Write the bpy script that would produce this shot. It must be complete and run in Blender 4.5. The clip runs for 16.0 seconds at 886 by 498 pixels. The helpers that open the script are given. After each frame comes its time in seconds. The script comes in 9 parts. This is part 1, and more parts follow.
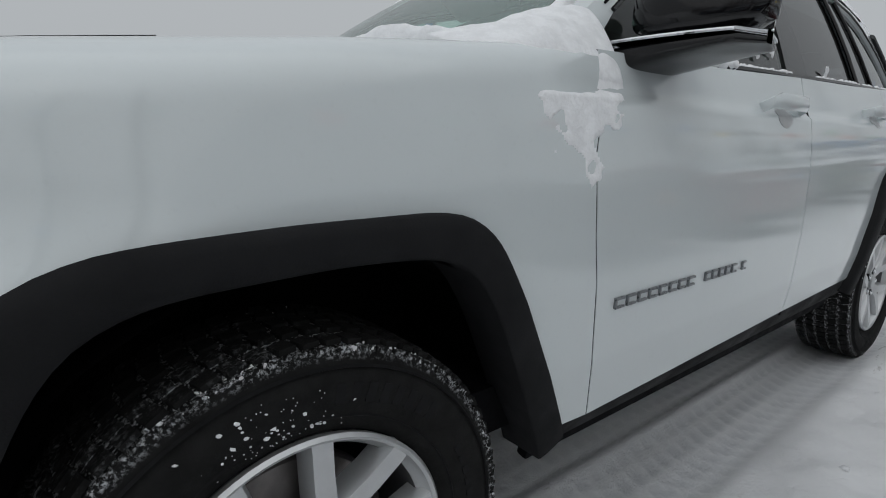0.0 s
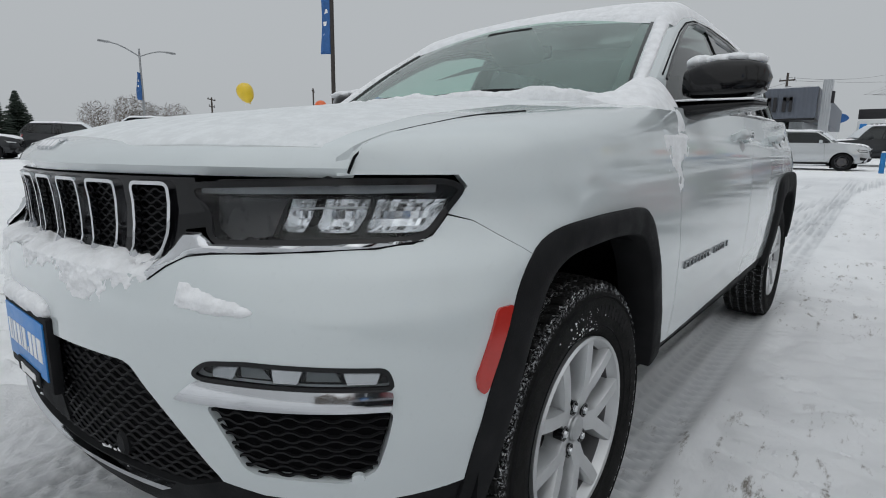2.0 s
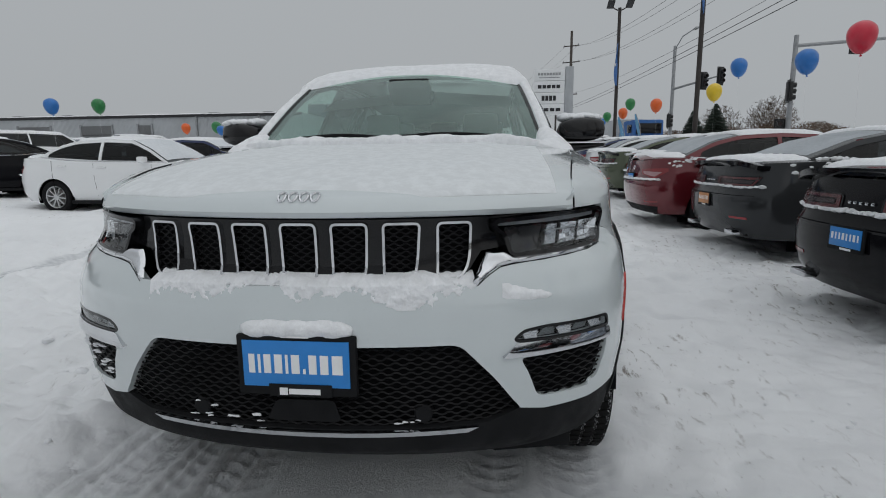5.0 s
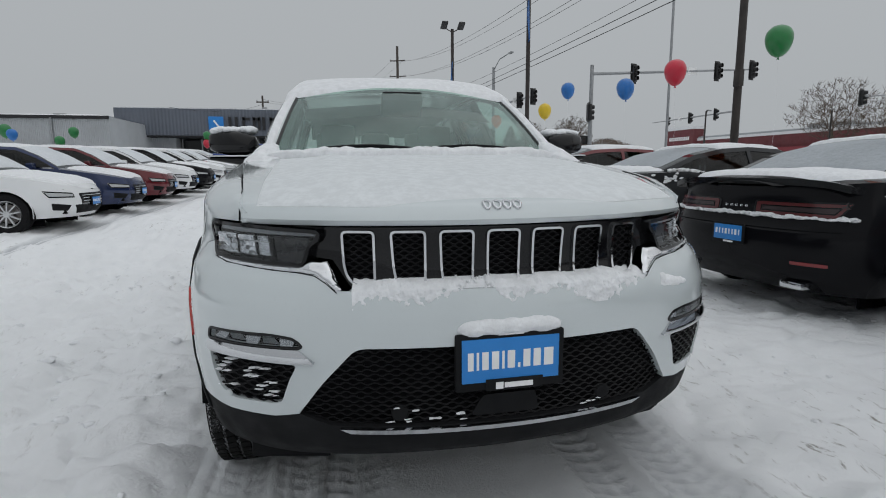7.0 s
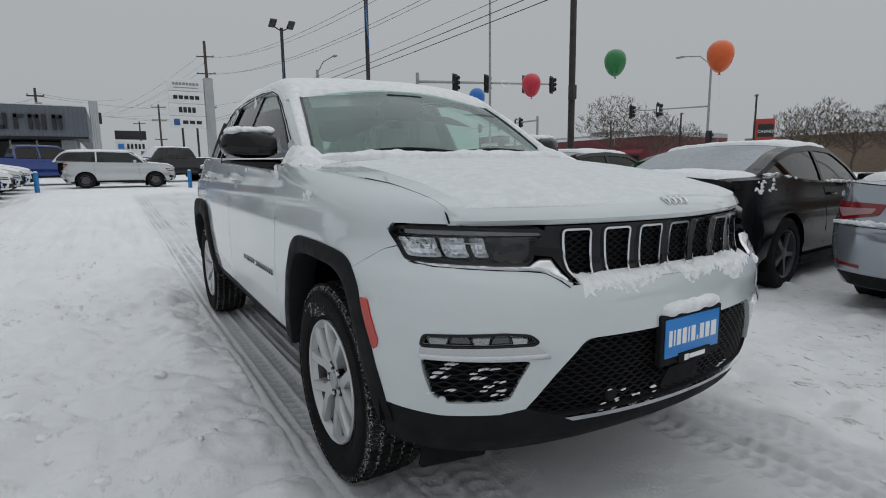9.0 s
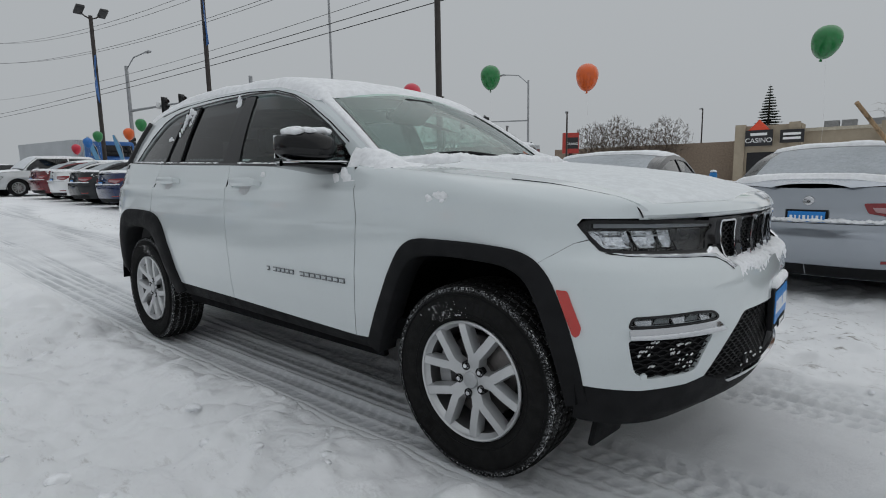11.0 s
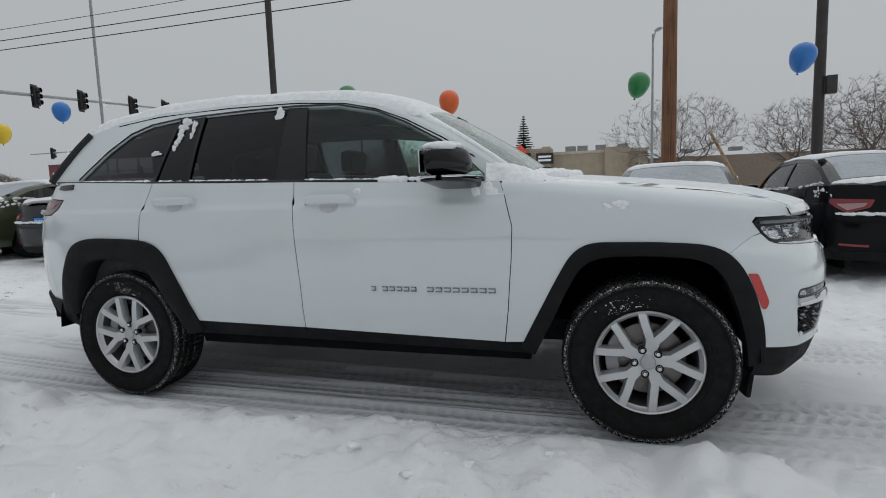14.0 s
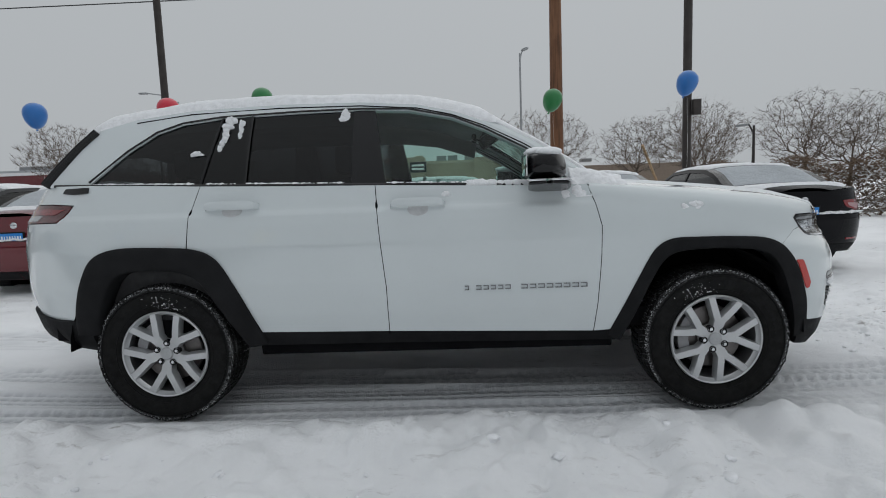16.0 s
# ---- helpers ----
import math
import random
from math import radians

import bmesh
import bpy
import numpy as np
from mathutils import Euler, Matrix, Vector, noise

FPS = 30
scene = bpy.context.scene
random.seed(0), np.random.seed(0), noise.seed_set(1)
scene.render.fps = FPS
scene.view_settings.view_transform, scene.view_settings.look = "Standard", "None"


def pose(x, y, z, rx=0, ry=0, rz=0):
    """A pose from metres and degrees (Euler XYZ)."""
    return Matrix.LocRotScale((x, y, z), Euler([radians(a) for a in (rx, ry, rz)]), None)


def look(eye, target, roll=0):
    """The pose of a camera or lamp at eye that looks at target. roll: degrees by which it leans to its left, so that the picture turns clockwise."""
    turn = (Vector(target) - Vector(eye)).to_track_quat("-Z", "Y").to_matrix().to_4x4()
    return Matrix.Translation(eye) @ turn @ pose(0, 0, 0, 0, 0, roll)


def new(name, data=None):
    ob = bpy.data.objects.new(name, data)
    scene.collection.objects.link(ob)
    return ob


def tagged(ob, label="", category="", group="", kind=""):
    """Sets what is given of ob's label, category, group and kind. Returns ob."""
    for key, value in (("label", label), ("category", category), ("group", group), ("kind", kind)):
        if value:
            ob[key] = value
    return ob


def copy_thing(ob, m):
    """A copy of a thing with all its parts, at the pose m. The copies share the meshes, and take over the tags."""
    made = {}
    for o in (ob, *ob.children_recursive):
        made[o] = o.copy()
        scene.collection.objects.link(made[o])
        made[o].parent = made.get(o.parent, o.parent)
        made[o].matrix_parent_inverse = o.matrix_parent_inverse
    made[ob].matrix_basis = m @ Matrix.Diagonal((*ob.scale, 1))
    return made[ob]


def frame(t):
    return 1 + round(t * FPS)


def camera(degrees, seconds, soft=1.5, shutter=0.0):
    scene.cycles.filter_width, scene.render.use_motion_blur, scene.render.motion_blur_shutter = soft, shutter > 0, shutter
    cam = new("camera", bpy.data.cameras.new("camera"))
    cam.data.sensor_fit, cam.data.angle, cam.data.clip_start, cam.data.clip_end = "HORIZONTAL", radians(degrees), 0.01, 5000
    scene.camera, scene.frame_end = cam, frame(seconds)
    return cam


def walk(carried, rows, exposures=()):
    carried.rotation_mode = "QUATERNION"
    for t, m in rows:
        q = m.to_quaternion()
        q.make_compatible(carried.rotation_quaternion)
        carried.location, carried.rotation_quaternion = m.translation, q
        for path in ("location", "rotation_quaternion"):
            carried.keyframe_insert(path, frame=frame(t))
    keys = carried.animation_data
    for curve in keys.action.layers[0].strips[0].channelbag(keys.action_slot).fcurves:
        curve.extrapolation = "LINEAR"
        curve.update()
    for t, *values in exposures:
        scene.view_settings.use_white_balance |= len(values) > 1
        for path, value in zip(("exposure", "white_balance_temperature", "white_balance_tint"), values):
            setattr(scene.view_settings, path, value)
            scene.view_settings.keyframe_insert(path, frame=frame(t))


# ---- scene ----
cam = camera(80.0, 16.0, soft=1.0)
PATH = [
    (0, (0.272, 1.565, 1.028), (-0.949, 0.032, 0.633), 0.70),
    (0.5, (0.493, 1.557, 1.019), (-0.789, 0.066, 0.651), 1.10),
    (1, (0.713, 1.530, 1.018), (-0.636, 0.098, 0.657), 1.30),
    (1.5, (0.942, 1.502, 1.048), (-0.478, 0.140, 0.689), 1.10),
    (2, (1.176, 1.431, 1.056), (-0.344, 0.179, 0.702), 0.70),
    (2.5, (1.388, 1.326, 1.084), (-0.250, 0.233, 0.729), 0.40),
    (3, (1.590, 1.207, 1.105), (-0.149, 0.285, 0.747), 0.10),
    (3.5, (1.758, 1.071, 1.133), (-0.062, 0.321, 0.778), -0.20),
    (4, (1.905, 0.902, 1.144), (0.018, 0.342, 0.788), -0.50),
    (4.6, (2.074, 0.689, 1.161), (0.119, 0.343, 0.811), -0.64),
    (5.25, (2.207, 0.405, 1.167), (0.218, 0.282, 0.831), -0.48),
    (5.9, (2.274, 0.085, 1.169), (0.289, 0.175, 0.848), -0.24),
    (6.5, (2.270, -0.226, 1.171), (0.314, 0.052, 0.861), -0.20),
    (7, (2.250, -0.491, 1.174), (0.320, -0.065, 0.869), -0.40),
    (7.5, (2.204, -0.746, 1.178), (0.315, -0.163, 0.881), -0.40),
    (8, (2.102, -1.018, 1.161), (0.269, -0.276, 0.863), -0.40),
    (8.5, (1.999, -1.292, 1.169), (0.242, -0.386, 0.868), -0.50),
    (9, (1.890, -1.569, 1.179), (0.208, -0.528, 0.882), -0.80),
    (9.6, (1.733, -1.882, 1.184), (0.153, -0.672, 0.890), -0.94),
    (10.25, (1.507, -2.184, 1.181), (0.059, -0.813, 0.893), -0.95),
    (10.9, (1.239, -2.448, 1.172), (-0.061, -0.942, 0.894), -0.96),
    (11.5, (0.971, -2.661, 1.164), (-0.187, -1.053, 0.896), -1.10),
    (12, (0.749, -2.820, 1.167), (-0.290, -1.131, 0.908), -1.30),
    (12.5, (0.515, -2.992, 1.152), (-0.404, -1.233, 0.902), -1.50),
    (13, (0.289, -3.162, 1.162), (-0.520, -1.348, 0.926), -1.50),
    (13.5, (0.047, -3.281, 1.163), (-0.640, -1.417, 0.934), -1.70),
    (14, (-0.215, -3.383, 1.180), (-0.779, -1.477, 0.959), -2.00),
    (14.5, (-0.485, -3.497, 1.172), (-0.928, -1.559, 0.956), -2.00),
    (15, (-0.754, -3.592, 1.191), (-1.076, -1.629, 0.982), -2.00),
    (15.5, (-1.046, -3.644, 1.175), (-1.242, -1.665, 0.969), -2.00),
    (16, (-1.331, -3.681, 1.192), (-1.399, -1.693, 0.984), -2.10),
]
EXPOSURES = [(0, 0.0), (0.25, 0.37), (0.5, 0.56), (1, 0.39), (1.5, 0.2), (2.5, -0.08), (3.5, -0.22), (7, -0.08), (9, -0.13), (12.5, -0.05), (16, -0.02)]
walk(cam, [(t, look(eye, target, roll)) for t, eye, target, roll in PATH], EXPOSURES)

# ---- world and light: a bright winter overcast ----
world = bpy.data.worlds.new("overcast")
scene.world = world
world.use_nodes = True
wn, wl = world.node_tree.nodes, world.node_tree.links
wn.clear()
w_out, w_bg = wn.new("ShaderNodeOutputWorld"), wn.new("ShaderNodeBackground")
w_sky = wn.new("ShaderNodeTexSky")
w_sky.sky_type, w_sky.sun_disc = "NISHITA", False
w_sky.sun_elevation, w_sky.sun_rotation, w_sky.dust_density = radians(55), radians(37), 6.0
w_grey = wn.new("ShaderNodeHueSaturation")
w_grey.inputs["Saturation"].default_value = 0.12
w_grey.inputs["Value"].default_value = 0.035
w_tc, w_sep = wn.new("ShaderNodeTexCoord"), wn.new("ShaderNodeSeparateXYZ")
w_ramp = wn.new("ShaderNodeValToRGB")
w_ramp.color_ramp.elements[0].position, w_ramp.color_ramp.elements[0].color = 0.0, (0.472, 0.499, 0.522, 1)
w_ramp.color_ramp.elements[1].position, w_ramp.color_ramp.elements[1].color = 1.0, (0.80, 0.85, 0.895, 1)
w_mid = w_ramp.color_ramp.elements.new(0.42)
w_mid.color = (0.503, 0.532, 0.556, 1)
w_mix = wn.new("ShaderNodeMix")
w_mix.data_type, w_mix.blend_type = "RGBA", "MIX"
w_mix.inputs["Factor"].default_value = 0.86
wl.new(w_tc.outputs["Generated"], w_sep.inputs[0])
wl.new(w_sep.outputs["Z"], w_ramp.inputs[0])
wl.new(w_sky.outputs[0], w_grey.inputs["Color"])
wl.new(w_grey.outputs[0], w_mix.inputs["A"])
wl.new(w_ramp.outputs[0], w_mix.inputs["B"])
wl.new(w_mix.outputs["Result"], w_bg.inputs["Color"])
wl.new(w_bg.outputs[0], w_out.inputs[0])
w_bg.inputs["Strength"].default_value = 1.0

sun_data = bpy.data.lights.new("sun", "SUN")
sun_data.energy, sun_data.angle, sun_data.color = 0.5, radians(110), (1.0, 0.98, 0.95)
sun = new("sun", sun_data)
sun.matrix_world = look((9, 12, 22), (0, 0, 0))

# ---- materials ----


def nodes_of(name):
    m = bpy.data.materials.new(name)
    m.use_nodes = True
    nt = m.node_tree
    return m, nt, nt.nodes["Principled BSDF"]


def noise_tex(nt, scale, detail=4.0, rough=0.55, dim="Object"):
    tc = nt.nodes.new("ShaderNodeTexCoord")
    tex = nt.nodes.new("ShaderNodeTexNoise")
    tex.inputs["Scale"].default_value = scale
    tex.inputs["Detail"].default_value = detail
    tex.inputs["Roughness"].default_value = rough
    nt.links.new(tc.outputs[dim], tex.inputs["Vector"])
    return tex.outputs["Fac"]


def ramp(nt, fac, stops):
    r = nt.nodes.new("ShaderNodeValToRGB")
    els = r.color_ramp.elements
    while len(els) < len(stops):
        els.new(0.5)
    for e, (p, c) in zip(els, stops):
        e.position, e.color = p, (*c, 1) if len(c) == 3 else c
    nt.links.new(fac, r.inputs[0])
    return r.outputs[0]


def mixed(nt, fac, a, b, blend="MIX"):
    m = nt.nodes.new("ShaderNodeMix")
    m.data_type, m.blend_type = "RGBA", blend
    for key, v in (("Factor", fac), ("A", a), ("B", b)):
        if isinstance(v, (int, float)):
            m.inputs[key].default_value = v
        elif isinstance(v, tuple):
            m.inputs[key].default_value = (*v, 1)
        else:
            nt.links.new(v, m.inputs[key])
    return m.outputs["Result"]


def bump(nt, bsdf, height, strength=0.3, dist=0.01, prev=None):
    b = nt.nodes.new("ShaderNodeBump")
    b.inputs["Strength"].default_value, b.inputs["Distance"].default_value = strength, dist
    nt.links.new(height, b.inputs["Height"])
    if prev:
        nt.links.new(prev, b.inputs["Normal"])
    nt.links.new(b.outputs[0], bsdf.inputs["Normal"])
    return b.outputs[0]


def surface(name, col, rough=0.6, metal=0.0, var=0.25, scale=6.0, fine=60.0, bump_s=0.1, bump_d=0.004, coat=0.0, spec=0.5):
    """A plain painted, moulded or cast surface with tone at two scales, fine relief and uneven gloss."""
    m, nt, b = nodes_of(name)
    lo = tuple(c * (1 - var) for c in col)
    hi = tuple(min(1, c * (1 + var * 0.6)) for c in col)
    big = ramp(nt, noise_tex(nt, scale), [(0.3, lo), (0.7, hi)])
    fin = noise_tex(nt, fine, 3)
    c = mixed(nt, 0.25, big, ramp(nt, fin, [(0.3, lo), (0.75, hi)]))
    nt.links.new(c, b.inputs["Base Color"])
    r = ramp(nt, noise_tex(nt, scale * 2.3), [(0.3, (max(0.02, rough * 0.8),) * 3), (0.75, (min(1, rough * 1.2),) * 3)])
    nt.links.new(r, b.inputs["Roughness"])
    b.inputs["Metallic"].default_value = metal
    b.inputs["Specular IOR Level"].default_value = spec
    if coat:
        b.inputs["Coat Weight"].default_value = coat
        b.inputs["Coat Roughness"].default_value = 0.04
    if bump_s:
        bump(nt, b, fin, bump_s, bump_d)
    return m


def car_paint(name, col, flake=0.0, coat=0.8):
    m, nt, b = nodes_of(name)
    dirt = ramp(nt, noise_tex(nt, 2.2, 6, 0.65), [(0.45, col), (0.8, tuple(c * 0.97 for c in col))])
    spots = ramp(nt, noise_tex(nt, 90, 2), [(0.62, (0, 0, 0)), (0.72, (1, 1, 1))])
    c = mixed(nt, mixed(nt, 0.12, (0, 0, 0), spots), dirt, tuple(c * 0.8 + 0.006 for c in col))
    nt.links.new(c, b.inputs["Base Color"])
    r = ramp(nt, noise_tex(nt, 9, 5), [(0.35, (0.09,) * 3), (0.75, (0.16,) * 3)])
    nt.links.new(r, b.inputs["Roughness"])
    b.inputs["Metallic"].default_value = flake
    b.inputs["Coat Weight"].default_value = coat
    b.inputs["Specular IOR Level"].default_value = 0.10 + 0.5 * coat
    b.inputs["Coat Roughness"].default_value = 0.06
    bump(nt, b, noise_tex(nt, 240, 2), 0.03, 0.001)
    return m


def clear_glass(name, tint, gloss=0.0, film=0.0, wash=(0.62, 0.72, 0.69)):
    """A thin pane: tinted transmission, a diffuse film that paints in reflected sky, and a mirror gloss that grows at
    grazing angles.
    """
    m, nt, b = nodes_of(name)
    nt.nodes.remove(b)
    out = nt.nodes["Material Output"]
    tr, gl, mx, fr, df, mf = (nt.nodes.new("ShaderNode" + k) for k in ("BsdfTransparent", "BsdfGlossy", "MixShader", "LayerWeight", "BsdfDiffuse", "MixShader"))
    pw, ma = nt.nodes.new("ShaderNodeMath"), nt.nodes.new("ShaderNodeMath")
    haze = ramp(nt, noise_tex(nt, 5, 5), [(0.4, tint), (0.8, tuple(min(1, c * 0.93) for c in tint))])
    nt.links.new(haze, tr.inputs[0])
    df.inputs["Color"].default_value = (*wash, 1)
    sky_wash = ramp(nt, noise_tex(nt, 3, 6, 0.7), [(0.3, (film * 0.7,) * 3), (0.8, (film * 1.5,) * 3)])
    nt.links.new(sky_wash, mf.inputs[0])
    nt.links.new(tr.outputs[0], mf.inputs[1])
    nt.links.new(df.outputs[0], mf.inputs[2])
    gl.inputs["Roughness"].default_value = 0.03 + gloss
    fr.inputs["Blend"].default_value = 0.5
    pw.operation, ma.operation = "POWER", "MULTIPLY_ADD"
    pw.inputs[1].default_value = 4.0
    ma.inputs[1].default_value, ma.inputs[2].default_value = 0.90, 0.035
    nt.links.new(fr.outputs["Facing"], pw.inputs[0])
    nt.links.new(pw.outputs[0], ma.inputs[0])
    nt.links.new(ma.outputs[0], mx.inputs[0])
    nt.links.new(mf.outputs[0], mx.inputs[1])
    nt.links.new(gl.outputs[0], mx.inputs[2])
    nt.links.new(mx.outputs[0], out.inputs[0])
    return m


def snow_mat(name, base, dirty, grains=1.0):
    m, nt, b = nodes_of(name)
    patches = ramp(nt, noise_tex(nt, 0.9, 7, 0.62), [(0.5, base), (0.86, dirty)])
    specks = ramp(nt, noise_tex(nt, 26, 5, 0.7), [(0.42, (0.9,) * 3), (0.62, (1.0,) * 3)])
    c = mixed(nt, 1.0, patches, specks, "MULTIPLY")
    nt.links.new(c, b.inputs["Base Color"])
    b.inputs["Roughness"].default_value = 0.75
    b.inputs["Specular IOR Level"].default_value = 0.25
    first = bump(nt, b, noise_tex(nt, 14, 6, 0.6), 0.45 * grains, 0.03)
    bump(nt, b, noise_tex(nt, 120, 4, 0.7), 0.35 * grains, 0.006, first)
    return m


WHITE = car_paint("white_paint", (0.600, 0.645, 0.658))
SNOW = snow_mat("fresh_snow", (0.88, 0.89, 0.91), (0.84, 0.85, 0.88))
FILM = snow_mat("thin_snow_film", (0.76, 0.785, 0.80), (0.71, 0.74, 0.76), 0.04)
FROSTG = snow_mat("frosted_glass_snow", (0.46, 0.49, 0.52), (0.27, 0.29, 0.31), 1.6)
FROST = snow_mat("thin_frosted_snow", (0.74, 0.77, 0.80), (0.55, 0.59, 0.63), 1.4)
PLASTIC = surface("black_grained_plastic", (0.011, 0.0113, 0.0125), 0.7, 0, 0.3, 5, 260, 0.35, 0.002, 0.0, 0.15)
MESHM = surface("black_grille_mesh", (0.006, 0.006, 0.007), 0.45, 0, 0.3, 9, 200, 0.1, 0.001, 0.0, 0.2)
DARK = surface("soot_black_underside", (0.005, 0.005, 0.006), 0.85, 0, 0.4, 7, 70, 0.2, 0.004, 0.0, 0.08)
GLOSS = surface("gloss_black", (0.006, 0.006, 0.007), 0.10, 0, 0.2, 6, 200, 0.02, 0.001, 0.0, 0.35)
CHROME = surface("chrome", (0.66, 0.67, 0.69), 0.07, 1.0, 0.1, 8, 150, 0.02, 0.001)
ALLOY = surface("silver_alloy", (0.56, 0.57, 0.58), 0.38, 0.65, 0.08, 9, 160, 0.05, 0.001)
BADGEM = surface("dark_chrome_badge", (0.20, 0.21, 0.22), 0.3, 0.7, 0.2, 30, 200, 0.05, 0.001)
REFLECT = surface("bright_reflector", (0.90, 0.91, 0.92), 0.12, 0.85, 0.1, 40, 300, 0.1, 0.001)
SMOKED = surface("smoked_reflector", (0.50, 0.51, 0.52), 0.16, 0.9, 0.1, 40, 300, 0.1, 0.001)
STEEL = surface("brake_steel", (0.20, 0.185, 0.18), 0.45, 0.9, 0.3, 12, 120, 0.1)
RUBBER = surface("tyre_rubber", (0.011, 0.011, 0.012), 0.8, 0, 0.35, 14, 180, 0.3, 0.002, 0.0, 0.15)


def dusted_rubber(name, lo, hi, amount=1.0, spread=(0.40, 0.62)):
    """Tyre rubber with snow dust that clings in broken patches between two radii of the wheel."""
    m, nt, b = nodes_of(name)
    tc, sep, vec = (nt.nodes.new("ShaderNode" + k) for k in ("TexCoord", "SeparateXYZ", "CombineXYZ"))
    ln = nt.nodes.new("ShaderNodeVectorMath")
    ln.operation = "LENGTH"
    nt.links.new(tc.outputs["Object"], sep.inputs[0])
    nt.links.new(sep.outputs["X"], vec.inputs["X"])
    nt.links.new(sep.outputs["Z"], vec.inputs["Z"])
    nt.links.new(vec.outputs[0], ln.inputs[0])
    band = ramp(nt, ln.outputs["Value"], [(lo, (0.0,) * 3), ((lo * 0.4 + hi * 0.6), (0.75,) * 3), (hi, (1.0,) * 3)])
    patch = ramp(nt, noise_tex(nt, 7, 4, 0.6), [(spread[0], (0,) * 3), (spread[1], (amount,) * 3)])
    grain = ramp(nt, noise_tex(nt, 140, 6, 0.75), [(0.50, (0,) * 3), (0.62, (0.9,) * 3)])
    k = mixed(nt, 1.0, mixed(nt, 1.0, band, patch, "MULTIPLY"), grain, "MULTIPLY")
    black = ramp(nt, noise_tex(nt, 30, 4), [(0.3, (0.008,) * 3), (0.7, (0.016,) * 3)])
    nt.links.new(mixed(nt, k, black, (0.72, 0.74, 0.77)), b.inputs["Base Color"])
    b.inputs["Roughness"].default_value = 0.85
    b.inputs["Specular IOR Level"].default_value = 0.12
    bump(nt, b, grain, 0.4, 0.002)
    return m


TREADM = dusted_rubber("snow_dusted_tread", 0.30, 0.39, 0.45, (0.50, 0.75))
DUSTED = dusted_rubber("snow_dusted_tyre", 0.352, 0.372, 1.0, (0.30, 0.50))
ORANGE = surface("orange_reflector", (0.75, 0.07, 0.02), 0.25, 0, 0.12, 20, 300, 0.2, 0.002, 0.5)
MARKER = surface("red_side_marker", (0.48, 0.030, 0.022), 0.22, 0, 0.12, 20, 300, 0.2, 0.002, 0.5)
SMOKERED = surface("smoked_red_lamp", (0.085, 0.010, 0.012), 0.2, 0, 0.2, 20, 300, 0.1, 0.002, 0.4)
REDLAMP = surface("red_lamp", (0.22, 0.012, 0.016), 0.15, 0, 0.25, 20, 300, 0.1, 0.002, 0.6)
# the windscreen's strong green film is sky reflection put into the colour
GLASS_W = clear_glass("green_windscreen", (0.72, 0.92, 0.84), 0.0, 0.27, (0.37, 0.54, 0.49))
GLASS_F = clear_glass("green_side_glass", (0.66, 0.82, 0.77), 0.0, 0.01)
GLASS_R = clear_glass("rear_privacy_glass", (0.55, 0.58, 0.57))
GLASS_D = clear_glass("privacy_glass", (0.10, 0.11, 0.115))
LENS = clear_glass("lamp_cover", (0.86, 0.88, 0.9))
TRIM_IN = surface("grey_cabin_trim", (0.03, 0.03, 0.032), 0.8, 0, 0.3, 9, 120, 0.2)
SEATM = surface("black_seat_cloth", (0.03, 0.03, 0.032), 0.85, 0, 0.3, 12, 300, 0.3)
BLUE_PLATE = surface("blue_plate", (0.02, 0.22, 0.62), 0.35, 0, 0.08, 15, 200, 0.04)
WHITE_PR = surface("white_print", (0.85, 0.85, 0.85), 0.5, 0, 0.05, 15, 200, 0.02)

# ---- small mesh tools ----


def part(name, bm, mat, parent=None, label="", smooth=True, angle=35, m=None):
    me = bpy.data.meshes.new(name)
    if smooth:
        for f in bm.faces:
            f.smooth = True
    bm.to_mesh(me)
    bm.free()
    if smooth:
        me.set_sharp_from_angle(angle=radians(angle))
    me.materials.append(mat)
    ob = new(name, me)
    if parent:
        ob.parent = parent
    if m is not None:
        ob.matrix_basis = m
    if label:
        ob["label"] = label
    return ob


def thing(name, label, category, m=None, group="", kind=""):
    ob = new(name)
    ob.empty_display_size = 0.1
    if m is not None:
        ob.matrix_basis = m
    return tagged(ob, label, category, group, kind)


def add_box(bm, c, s, rot=None, taper=1.0, bevel=0.0):
    """A box of size s round c; taper shrinks its top; bevel rounds its edges."""
    tmp = bmesh.new()
    bmesh.ops.create_cube(tmp, size=1)
    for v in tmp.verts:
        k = taper if v.co.z > 0 else 1
        v.co = Vector((v.co.x * s[0] * k, v.co.y * s[1] * k, v.co.z * s[2]))
    if bevel:
        bmesh.ops.bevel(tmp, geom=tmp.edges[:], offset=bevel, segments=2, affect="EDGES", profile=0.6)
    m = Matrix.Translation(c) @ (rot.to_4x4() if rot else Matrix())
    join(bm, tmp, m)
    return bm


def join(bm, other, m=None):
    if m is not None:
        other.transform(m)
    idx = {}
    for v in other.verts:
        idx[v.index if v.index >= 0 else id(v)] = None
    other.verts.index_update()
    made = [bm.verts.new(v.co) for v in other.verts]
    for f in other.faces:
        try:
            bm.faces.new([made[v.index] for v in f.verts])
        except ValueError:
            pass
    other.free()


def rounded_box(c, s, bevel, rot=None, taper=1.0):
    return add_box(bmesh.new(), c, s, rot, taper, bevel)


